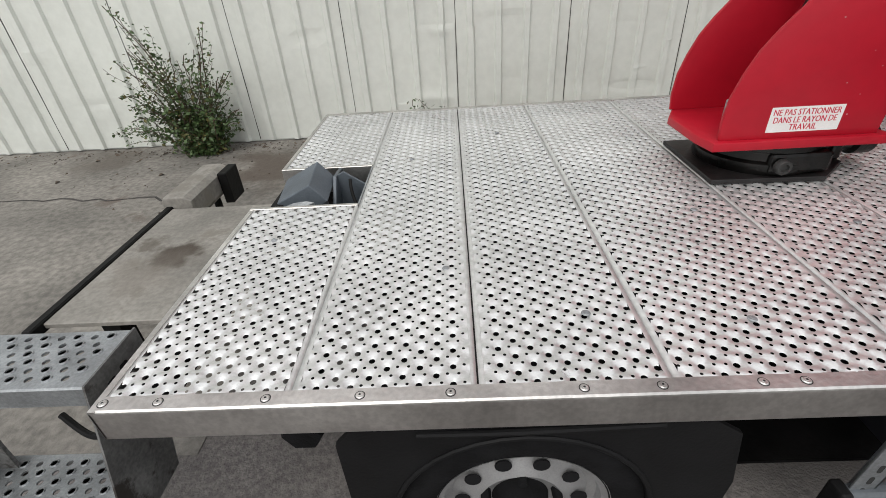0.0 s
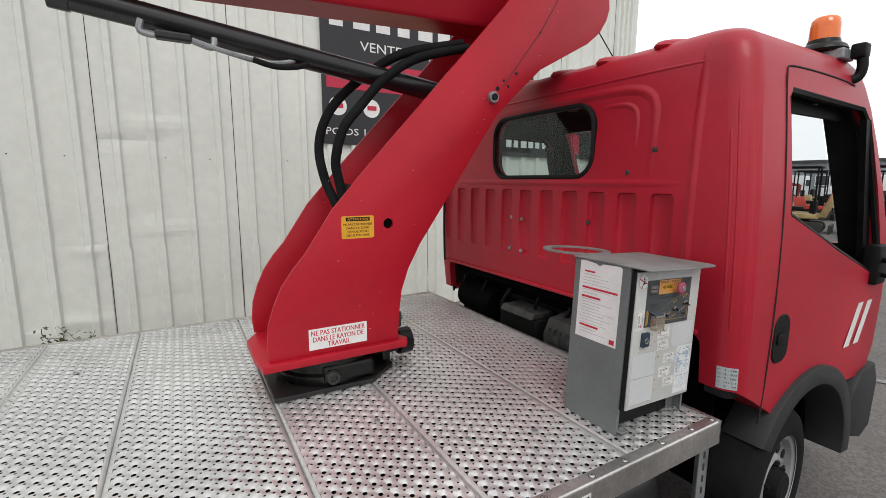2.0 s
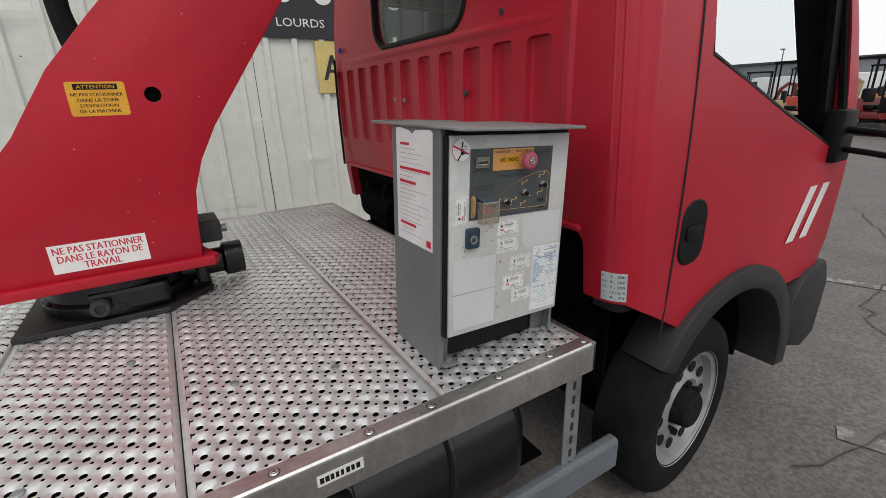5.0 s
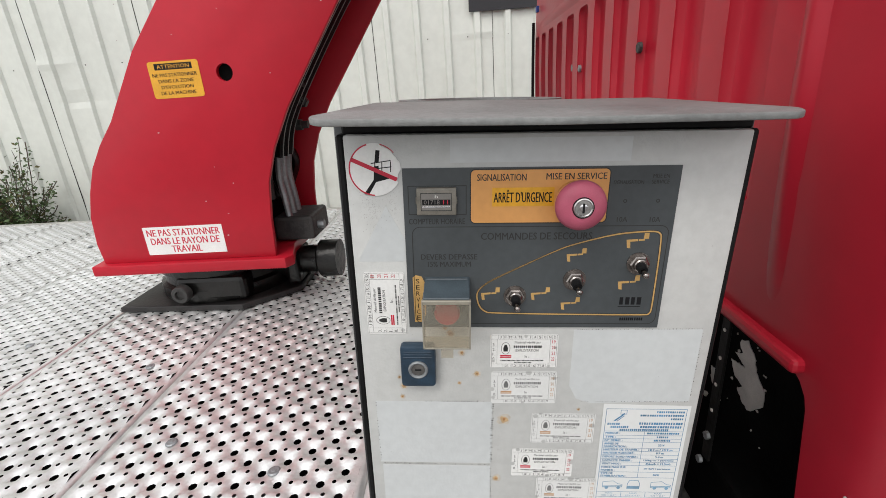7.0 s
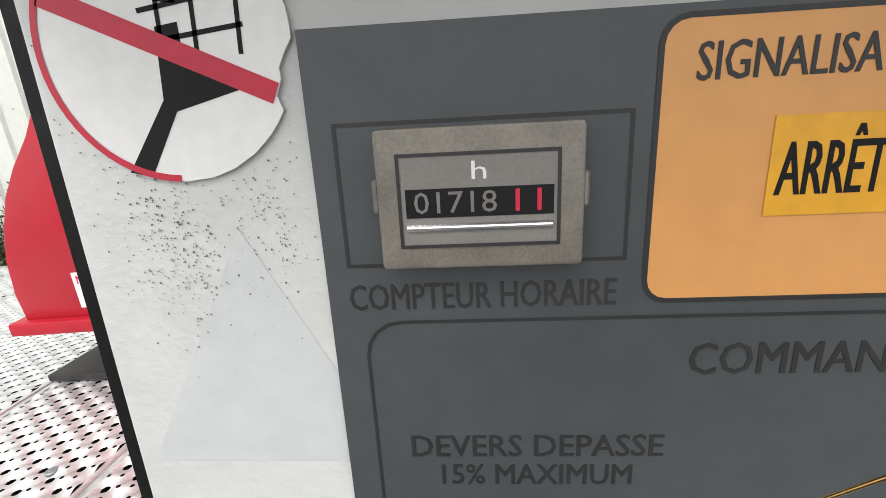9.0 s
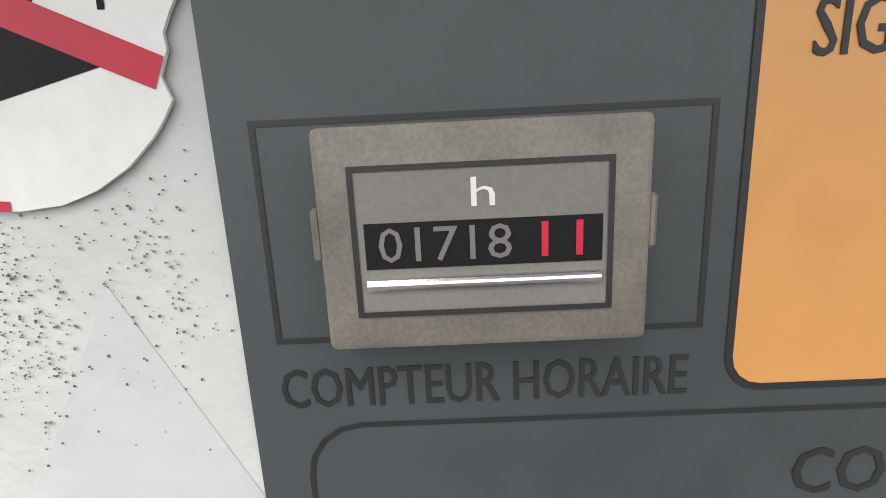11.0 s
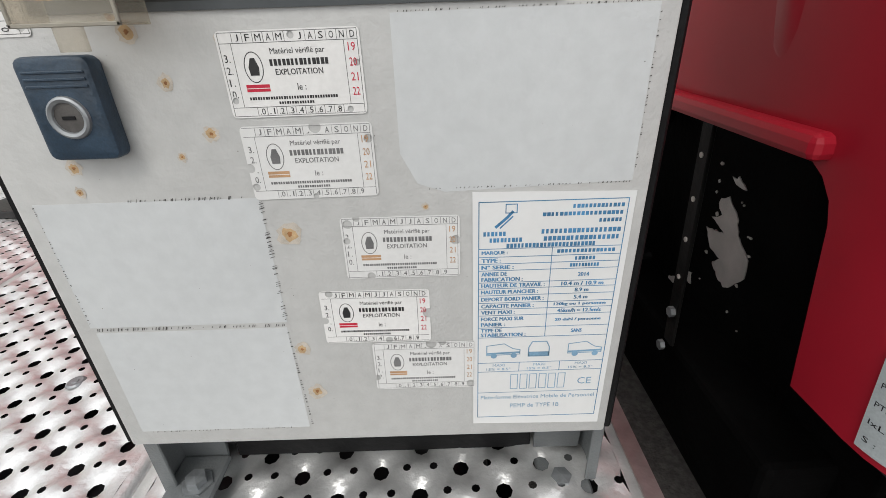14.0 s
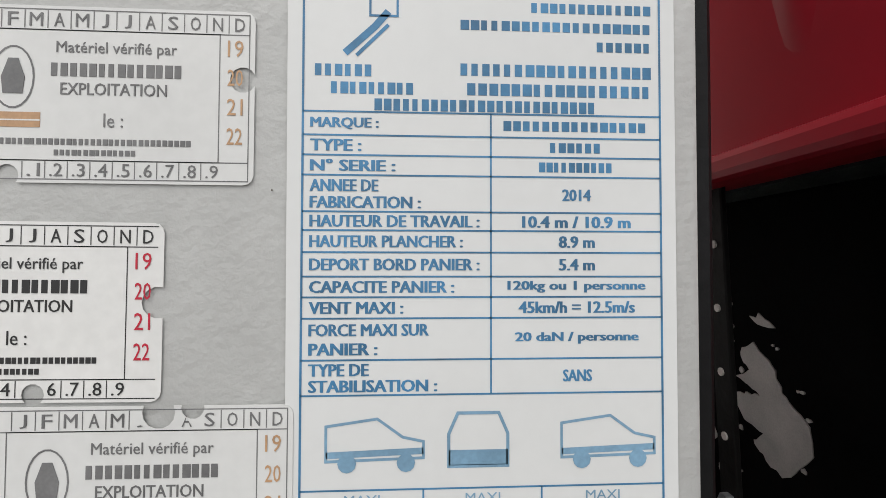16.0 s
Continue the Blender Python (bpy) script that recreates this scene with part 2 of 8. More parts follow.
def tube(points, radius, n=10, steps=8, bm=None, ends=True):
    """A round pipe or hose along a smooth line through the points."""
    out = bm or bmesh.new()
    pts = [Vector(p) for p in points]
    line = []
    if steps > 1 and len(pts) > 2:
        for i in range(len(pts) - 1):
            p0, p1, p2, p3 = pts[max(i - 1, 0)], pts[i], pts[i + 1], pts[min(i + 2, len(pts) - 1)]
            for k in range(steps):
                t = k / steps
                line.append(0.5 * ((2 * p1) + (p2 - p0) * t + (2 * p0 - 5 * p1 + 4 * p2 - p3) * t * t + (3 * p1 - p0 - 3 * p2 + p3) * t ** 3))
        line.append(pts[-1])
    else:
        line = pts
    g = bmesh.new()
    rings = []
    up = Vector((0.13, 0.21, 0.97))
    for i, p in enumerate(line):
        d = (line[min(i + 1, len(line) - 1)] - line[max(i - 1, 0)]).normalized()
        u = (up - d * up.dot(d)).normalized()
        v = d.cross(u)
        up = u
        rings.append([g.verts.new(p + (u * math.cos(2 * math.pi * k / n) + v * math.sin(2 * math.pi * k / n)) * radius) for k in range(n)])
    for lo, hi in zip(rings, rings[1:]):
        for k in range(n):
            g.faces.new((lo[k], lo[(k + 1) % n], hi[(k + 1) % n], hi[k]))
    if ends:
        g.faces.new(rings[0])
        g.faces.new(rings[-1])
    bmesh.ops.recalc_face_normals(g, faces=g.faces)
    return join(out, g)


def rounded(x0, x1, z0, z1, r, n=5):
    """A rounded rectangle as an outline."""
    out = []
    for cx, cz, a in ((x1 - r, z1 - r, 0), (x0 + r, z1 - r, 90), (x0 + r, z0 + r, 180), (x1 - r, z0 + r, 270)):
        for k in range(n + 1):
            w = radians(a + 90 * k / n)
            out.append((cx + r * math.cos(w), cz + r * math.sin(w)))
    return out


def ellipse(cx, cz, rx, rz, n=24):
    return [(cx + rx * math.cos(2 * math.pi * k / n), cz + rz * math.sin(2 * math.pi * k / n)) for k in range(n)]


def carve(bm, cutters):
    """Takes the cutters out of the solid, once, and gives the result back as a bmesh."""
    def temp(b):
        me = bpy.data.meshes.new("carve")
        b.to_mesh(me)
        b.free()
        return new("carve", me)
    body = temp(bm)
    tools = []
    for c in cutters:
        k = temp(c)
        md = body.modifiers.new("cut", "BOOLEAN")
        md.operation, md.object, md.solver = "DIFFERENCE", k, "EXACT"
        tools.append(k)
    me = bpy.data.meshes.new_from_object(body.evaluated_get(bpy.context.evaluated_depsgraph_get()))
    out = bmesh.new()
    out.from_mesh(me)
    for o in (body, *tools):
        d = o.data
        bpy.data.objects.remove(o)
        bpy.data.meshes.remove(d)
    bpy.data.meshes.remove(me)
    return out


def words(text, size, place, turn=(90, 0, 0), align="LEFT", fat=0.0, deep=0.0002, wide=1.0, bm=None):
    """Lettering in the built-in font as a thin solid."""
    out = bm or bmesh.new()
    cu = bpy.data.curves.new("letters", "FONT")
    cu.body, cu.size, cu.align_x, cu.align_y = text, size, align, "CENTER"
    cu.extrude, cu.resolution_u = deep, 2
    ob = bpy.data.objects.new("letters", cu)
    scene.collection.objects.link(ob)
    me = bpy.data.meshes.new_from_object(ob.evaluated_get(bpy.context.evaluated_depsgraph_get()))
    g = bmesh.new()
    for k, side in enumerate((0, -1, 1) if fat else (0,)):
        was = len(g.verts)
        g.from_mesh(me)
        g.verts.ensure_lookup_table()
        for v in g.verts[was:]:
            v.co.x += side * fat * size
            v.co.z -= 0.35 * k * deep
    bmesh.ops.scale(g, verts=g.verts, vec=(wide, 1, 1))
    bmesh.ops.transform(g, matrix=pose(*place, *turn), verts=g.verts)
    bpy.data.objects.remove(ob)
    bpy.data.curves.remove(cu)
    bpy.data.meshes.remove(me)
    return join(out, g)


GROUND = -0.82

# ---- ground and hall ----
PALE = material("worn_white_line", (0.34, 0.33, 0.31), 0.8, vary=0.2, scale=4, fine=0.25, spots=(0.125, 0.118, 0.11), spot_scale=7, spot_at=0.46)
CRACKM = material("dark_crack_in_asphalt", (0.065, 0.06, 0.056), 0.9, vary=0.3, scale=9)
TAR = material("dark_crack", (0.03, 0.028, 0.026), 0.9, vary=0.2, scale=6)
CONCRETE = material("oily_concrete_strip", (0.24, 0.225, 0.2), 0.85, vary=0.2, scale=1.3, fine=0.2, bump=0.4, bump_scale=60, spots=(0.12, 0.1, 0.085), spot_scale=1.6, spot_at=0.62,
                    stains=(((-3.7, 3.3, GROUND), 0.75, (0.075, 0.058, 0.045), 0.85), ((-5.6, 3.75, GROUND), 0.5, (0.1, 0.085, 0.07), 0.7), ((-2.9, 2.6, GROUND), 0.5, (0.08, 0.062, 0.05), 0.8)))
b = bmesh.new()
bmesh.ops.create_grid(b, x_segments=40, y_segments=40, size=400)
bmesh.ops.translate(b, verts=b.verts, vec=(0, 0, GROUND))
ground = setting("ground", b, ASPHALT, "worn grey asphalt yard with stains and cracks", "ground")
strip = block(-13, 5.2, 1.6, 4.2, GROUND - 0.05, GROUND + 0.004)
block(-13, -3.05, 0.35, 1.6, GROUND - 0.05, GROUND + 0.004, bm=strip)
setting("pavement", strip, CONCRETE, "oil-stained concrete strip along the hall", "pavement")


def crack(points, width, seed):
    """A ragged dark line lying on the ground."""
    rnd = random.Random(seed)
    g = bmesh.new()
    line = []
    for (x0, y0), (x1, y1) in zip(points, points[1:]):
        n = max(2, int(math.hypot(x1 - x0, y1 - y0) / 0.12))
        for k in range(n):
            t = k / n
            line.append((x0 + (x1 - x0) * t + rnd.uniform(-0.035, 0.035), y0 + (y1 - y0) * t + rnd.uniform(-0.035, 0.035)))
    pairs = []
    for i, (x, y) in enumerate(line):
        xn, yn = line[min(i + 1, len(line) - 1)]
        xp, yp = line[max(i - 1, 0)]
        d = math.hypot(xn - xp, yn - yp) or 1
        w = width * rnd.uniform(0.4, 1.2) / 2
        pairs.append((g.verts.new((x - (yn - yp) / d * w, y + (xn - xp) / d * w, GROUND + 0.008)), g.verts.new((x + (yn - yp) / d * w, y - (xn - xp) / d * w, GROUND + 0.008))))
    for (a, c), (e, f) in zip(pairs, pairs[1:]):
        g.faces.new((a, c, f, e))
    return g


for i, (pts, w) in enumerate((([(1.2, -0.3), (2.1, -0.5), (2.6, -1.0), (3.6, -1.1), (5.0, -2.2)], 0.012), ([(2.1, -0.5), (3.2, 0.1), (4.6, 0.2), (6.5, 1.2)], 0.012),
                              ([(0.6, -1.4), (1.6, -1.8), (3.4, -2.0)], 0.012), ([(-6.5, 2.9), (-4.6, 2.75), (-3.9, 2.3)], 0.018))):
    setting("crack", crack(pts, w, i), CRACKM, "dark crack in the asphalt", "crack")
for x0, y0, x1, y1 in ((1.6, -0.3, 2.05, -1.5), (3.5, 0.55, 4.2, -1.4)):
    g = bmesh.new()
    d = Vector((x1 - x0, y1 - y0, 0)).normalized() * 0.05
    n = Vector((-d.y, d.x, 0))
    g.faces.new([g.verts.new((x + s * n.x, y + s * n.y, GROUND + 0.006)) for x, y, s in ((x0, y0, -1), (x1, y1, -1), (x1, y1, 1), (x0, y0, 1))])
    setting("parking_line", g, PALE, "faded white painted parking line", "road marking")

# corrugated sheets, about 1.1 m wide with four ribs each; one object a sheet
WALL_Y, EAVE = 4.15, 4.22


def sheet(x0, width, seed, zlo, zhi, proud=0.0):
    """One cladding sheet: narrow trapezoid ribs, a lapped edge, slight dents."""
    rnd = random.Random(seed)
    g = bmesh.new()
    prof = [(0.0, 0.0)]
    pitch = width / 4
    for k in range(4):
        c = (k + 0.5) * pitch
        prof += [(c - 0.037, 0.0), (c - 0.022, 0.034), (c + 0.022, 0.034), (c + 0.037, 0.0), (c + pitch / 2 - 0.002, 0.0)]
    zs = [zlo + (zhi - zlo) * k / 84 for k in range(85)]
    creases = [(rnd.uniform(0, width), rnd.choice((rnd.uniform(zlo + 0.2, zlo + 1.2), rnd.uniform(0.4, 1.6))), rnd.uniform(0.1, 0.3), rnd.uniform(-0.012, 0.014)) for _ in range(5)]
    grid = []
    for z in zs:
        row = []
        for px, py in prof:
            dent = noise.noise(Vector((x0 + px, z * 1.1, seed * 3.1))) * 0.006
            low = max(0.0, 1 - (z - zlo) / 1.3)
            dent += noise.noise(Vector(((x0 + px) * 4.0, z * 4.5, 7.7))) * 0.010 * low
            for cx_, cz_, cw_, depth in creases:
                dent += depth * math.exp(-((z - cz_) / 0.05) ** 2 - ((px - cx_) / cw_) ** 2)
            row.append(g.verts.new((x0 + px, WALL_Y - proud - py + dent, z)))
        grid.append(row)
    for a, c in zip(grid, grid[1:]):
        for i in range(len(a) - 1):
            g.faces.new((a[i], a[i + 1], c[i + 1], c[i]))
    bmesh.ops.recalc_face_normals(g, faces=g.faces)
    return g


hall = setting("wall_hall", block(-13.0, 5.09, WALL_Y + 0.02, WALL_Y + 0.3, GROUND, EAVE - 0.02), CLADDING, "hall clad in white corrugated steel sheets, dented low down", "wall")
SEAM = -3.05
for k in range(-9, 8):
    x = SEAM + 1.1 * k
    w = min(1.1, 5.08 - x)
    if w < 0.3:
        continue
    part("cladding_sheet", sheet(x, w, k + 20, GROUND + 0.02, EAVE, 0.0), CLADDING, hall)
    part("lap_joint", block(x - 0.003, x + 0.002, WALL_Y - 0.004, WALL_Y + 0.01, GROUND + 0.03, EAVE - 0.03), TAR, hall)
    if k in (0, 1, 2, 3, 5):
        part("kick_sheet", sheet(x + 0.012, w - 0.02, k + 60, GROUND + 0.015, 0.24 - 0.04 * (k % 3), 0.006), CLADDING, hall)
for k in range(-6, 8):
    for j in range(3):
        g = lathe([(0.0001, -0.005), (0.005, -0.004), (0.006, 0.0)], (SEAM + 1.1 * k + 0.1375 + 0.275 * j * 1.333, WALL_Y - 0.03, 1.02 + (j % 2) * 0.004), "y", 8)
        part("screw", g, TAR, hall)
part("corner_flashing", block(5.05, 5.13, WALL_Y - 0.035, WALL_Y + 0.12, GROUND, EAVE, 0.004), CLADDING, hall)
side = block(5.06, 5.1, WALL_Y + 0.12, 16, GROUND, EAVE)
part("return_wall", side, CLADDING, hall)
part("end_wall", block(-13.0, -12.9, WALL_Y + 0.3, 16, GROUND, EAVE), CLADDING, hall)
part("back_wall", block(-12.9, 5.06, 15.9, 16, GROUND, EAVE), CLADDING, hall)
# eave: corrugated roof edge and a dark gutter line
g = bmesh.new()
pts = [(-13 + 0.03 * k, 0.035 * math.sin(k * 2 * math.pi / 6)) for k in range(0, 612)]
lo = [g.verts.new((x, WALL_Y - 0.14, EAVE + 0.06 + z)) for x, z in pts]
hi = [g.verts.new((x, WALL_Y + 12, EAVE + 1.5 + z)) for x, z in pts]
lo2 = [g.verts.new((x, WALL_Y - 0.14, EAVE + 0.05 + z - 0.018)) for x, z in pts]
for i in range(len(pts) - 1):
    g.faces.new((lo[i], lo[i + 1], hi[i + 1], hi[i]))
    g.faces.new((lo2[i], lo2[i + 1], lo[i + 1], lo[i]))
ROOFM = material("dark_fibre_cement_roof", (0.07, 0.07, 0.068), 0.8, vary=0.2, scale=5)
part("roof_edge", g, ROOFM, hall, "dark corrugated roof sheet")
part("fascia", block(-13, 5.2, WALL_Y - 0.05, WALL_Y + 0.02, EAVE - 0.03, EAVE + 0.02), CLADDING, hall)


def flat(outline, y, thick, bm=None):
    """A thin plate lying against something that faces the yard: front face at y."""
    return prism(outline, "y", y, y + thick, bm=bm)


def rect(x0, x1, z0, z1):
    return [(x0, z0), (x1, z0), (x1, z1), (x0, z1)]


def fitted(text, x0, x1, zc, h, y, fat=0.0, bm=None, deep=0.00004):
    """Lettering squeezed to run from x0 to x1 at height zc, h tall, facing the yard."""
    g = words(text, 1.0, (0, 0, 0), fat=fat, deep=deep)
    xs = [v.co.x for v in g.verts]
    zs = [v.co.z for v in g.verts]
    sx, sz = (x1 - x0) / (max(xs) - min(xs)), h / (max(zs) - min(zs))
    mx, mz = min(xs), (min(zs) + max(zs)) / 2
    for v in g.verts:
        v.co = Vector((x0 + (v.co.x - mx) * sx, y + v.co.y, zc + (v.co.z - mz) * sz))
    return join(bm or bmesh.new(), g)


def bars(x0, x1, zc, h, y, n, seed=1, bm=None, thick=0.0001):
    """A run of plain upright blocks in the place of lettering."""
    rnd = random.Random(seed)
    out = bm or bmesh.new()
    step = (x1 - x0) / n
    for k in range(n):
        w = step * rnd.uniform(0.55, 0.85)
        flat(rect(x0 + k * step, x0 + k * step + w, zc - h / 2, zc + h / 2), y, thick, bm=out)
    return out


SIGNBLACK = material("matt_black_sign", (0.018, 0.018, 0.022), 0.5, vary=0.1, scale=3)
SIGNRED = material("crimson_sign_print", (0.5, 0.012, 0.05), 0.45, vary=0.06, scale=3)
SIGNWHITE = material("white_sign_print", (0.75, 0.75, 0.74), 0.5, vary=0.04, scale=3)
SIGNYELLOW = material("faded_yellow_sign", (0.62, 0.5, 0.18), 0.5, vary=0.1, scale=3)
sy = WALL_Y - 0.04
board = thing("wall_sign", "black auction sign with white lettering and a crimson band", "sign", (1.5, sy, 1.22))
part("board", flat(rect(0.04, 3.0, 1.22, 2.95), sy, 0.012), SIGNBLACK, board)
for k in range(10):
    part("letter_block", flat(rect(0.14 + 0.266 * k, 0.14 + 0.266 * k + (0.15, 0.19, 0.17)[k % 3], 2.46, 2.66), sy - 0.002, 0.002), SIGNWHITE, board)
for text, x0, x1 in (("VENTES", 0.48, 1.06), ("AUX", 1.16, 1.43), ("ENCHÈRES", 1.53, 2.35)):
    part("lettering", fitted(text, x0, x1, 2.29 + (0.012 if "È" in text else 0), 0.124 if "È" in text else 0.1, sy - 0.002, deep=0.001), SIGNWHITE, board)
part("band", flat(rect(0.09, 2.9, 1.82, 2.12), sy - 0.002, 0.002), SIGNRED, board, "crimson band")
for k in range(18):
    part("letter_block", flat(rect(0.65 + 0.092 * k, 0.65 + 0.092 * k + (0.05, 0.07, 0.06)[k % 3], 1.945, 2.035), sy - 0.004, 0.002), SIGNWHITE, board)
for k in range(5):
    c = part("roundel", flat(ellipse(0.21 + 0.39 * k, 1.63, 0.1, 0.1), sy - 0.002, 0.002), SIGNWHITE, board)
    part("symbol", flat(rect(0.16 + 0.39 * k, 0.27 + 0.39 * k, 1.61, 1.66), sy - 0.004, 0.002), SIGNRED, c)
for text, x0, x1 in (("POIDS", 0.07, 0.44), ("LOURDS", 0.51, 0.98)):
    part("lettering", fitted(text, x0, x1, 1.36, 0.075, sy - 0.002, deep=0.001), SIGNWHITE, board)
board2 = thing("wall_sign", "long dark sign with pale blocks and a red emblem", "sign", (3.4, sy, 1.16))
part("board", flat(rect(2.2, 4.7, 1.16, 1.6), sy, 0.012), SIGNBLACK, board2)
for k in range(8):
    part("letter_block", flat(rect(2.55 + 0.131 * k, 2.55 + 0.131 * k + (0.09, 0.075, 0.1)[k % 3], 1.285, 1.435), sy - 0.002, 0.002), SIGNWHITE, board2)
part("emblem", flat(rounded(3.68, 3.95, 1.22, 1.52, 0.05), sy - 0.002, 0.002), SIGNRED, board2)
board3 = thing("wall_sign", "faded yellow sign with heavy black lettering", "sign", (1.2, sy, 0.68))
part("board", flat(rect(0.86, 1.75, 0.70, 1.2), sy, 0.012), SIGNYELLOW, board3)
part("lettering", fitted("AV", 0.92, 1.3, 0.95, 0.24, sy - 0.002, fat=0.02, deep=0.001), SIGNBLACK, board3)

# ---- shrub and weeds at the foot of the hall ----
LEAF = material("dusty_green_leaf", (0.085, 0.145, 0.045), 0.55, vary=0.3, scale=40, fine=0.2)
LEAF2 = material("yellowing_leaf", (0.12, 0.11, 0.03), 0.6, vary=0.3, scale=40)
TWIG = material("brown_twig", (0.09, 0.06, 0.04), 0.8, vary=0.2, scale=20)


def shrub(name, at, sprays, leaves, seed, label):
    """Stems from a broad foot to the heads given as (x, z, count, scatter); leaves sit along them, thickest low down."""
    rnd = random.Random(seed)
    t = thing(name, label, "shrub", at)
    wood, green, old = bmesh.new(), bmesh.new(), bmesh.new()
    for hx, hz, count, scatter in sprays:
        for s in range(count):
            foot = Vector((rnd.uniform(-0.12, 0.12) + 0.3 * hx * rnd.random(), rnd.uniform(-0.1, 0.06), 0))
            top = Vector((hx + rnd.gauss(0, scatter), rnd.uniform(-0.3, 0.12), max(0.12, hz * rnd.uniform(0.62, 1.0))))
            low = abs(top.x) > top.z
            line = []
            for k in range(8):
                u = k / 7
                p = foot.lerp(top, u)
                p.z = top.z * (u ** 0.6 + (0.25 * math.sin(math.pi * u) if low else 0))
                line.append(Vector(at) + p + Vector((rnd.uniform(-0.018, 0.018), rnd.uniform(-0.018, 0.018), 0 if k == 0 else rnd.uniform(-0.012, 0.012))))
            tube(line, 0.0018 + 0.0026 * rnd.random(), n=5, steps=2, bm=wood)
            for k in range(leaves):
                u = rnd.random() ** (1.0 if low else 1.35) * 0.97 + 0.03
                i = min(6, int(u * 7))
                loose = 0.055 - 0.03 * u
                p = line[i].lerp(line[i + 1], u * 7 - i) + Vector((rnd.gauss(0, loose), rnd.gauss(0, loose), rnd.gauss(0, loose * 0.7)))
                p.z = max(p.z, at[2] + 0.012)
                r = rnd.uniform(0.016, 0.034) * (1.1 - 0.35 * u)
                m = Matrix.Translation(p) @ Euler((rnd.uniform(-0.9, 0.9), rnd.uniform(-0.9, 0.9), rnd.uniform(0, 6.3))).to_matrix().to_4x4()
                g = green if rnd.random() < 0.86 else old
                vs = [g.verts.new(m @ Vector(q)) for q in ((-r, 0, 0), (-0.2 * r, 0.62 * r, 0.15 * r), (r, 0, 0.05 * r), (-0.2 * r, -0.62 * r, 0.15 * r))]
                g.faces.new(vs)
    part("stem", wood, TWIG, t)
    part("foliage", green, LEAF, t)
    part("withered_foliage", old, LEAF2, t)


shrub("shrub", (-4.62, 3.88, GROUND), ((-0.28, 1.5, 9, 0.06), (0.34, 1.3, 9, 0.05), (0.05, 1.05, 14, 0.12), (0.38, 0.8, 11, 0.08), (-0.42, 1.1, 9, 0.08), (-0.6, 0.75, 6, 0.06), (-0.85, 0.32, 4, 0.06), (-0.25, 0.55, 16, 0.15), (0.3, 0.45, 16, 0.12), (0.0, 0.3, 14, 0.25)), 44, 3, "straggly green shrub growing at the foot of the hall")
shrub("weed", (-2.2, 3.98, GROUND), ((-0.2, 0.44, 4, 0.05), (-0.05, 0.4, 4, 0.06), (0.12, 0.46, 3, 0.04)), 22, 8, "thin weed growing at the foot of the cladding")
# dead leaves, grit and crumbs of rubble blown against the foot of the wall
litter_rnd = random.Random(21)
litter = bmesh.new()
for k in range(420):
    x = litter_rnd.choice((litter_rnd.uniform(-8.0, -2.6), litter_rnd.gauss(-4.5, 0.6)))
    y = 4.08 - abs(litter_rnd.gauss(0, 0.16 if k % 3 else 0.6))
    r = litter_rnd.uniform(0.006, 0.02) if k % 40 else 0.035
    m = Matrix.Translation((x, y, GROUND + 0.004 + r * 0.25)) @ Euler((litter_rnd.uniform(-0.4, 0.4), litter_rnd.uniform(-0.4, 0.4), litter_rnd.uniform(0, 6.3))).to_matrix().to_4x4()
    low = [litter.verts.new(m @ Vector((r * math.cos(a) * litter_rnd.uniform(0.6, 1.2), r * math.sin(a) * litter_rnd.uniform(0.5, 1.0), -0.25 * r))) for a in (0, 1.4, 2.7, 3.8, 5.1)]
    top = litter.verts.new(m @ Vector((0, 0, 0.35 * r)))
    for a, c in zip(low, low[1:] + low[:1]):
        litter.faces.new((a, c, top))
LITTER = material("dead_leaves_and_grit", (0.13, 0.1, 0.075), 0.9, vary=0.45, scale=9, fine=0.2)
setting("litter", litter, LITTER, "dead leaves and grit along the foot of the wall", "litter")
tagged(bpy.data.objects["litter"], "dead leaves and grit along the foot of the wall", "litter", kind="stuff")

# ---- truck bed ----
bed = thing("truck_bed", "perforated aluminium flatbed deck with embossed planks and edge rail", "truck bed", (-1.27, 1.0, -0.06))
JOINTS = (-2.755, -2.365, -1.985, -1.60, -1.115, -0.735, -0.242, 0.195)
GAPDARK = material("dark_joint", (0.02, 0.02, 0.02), 0.7)


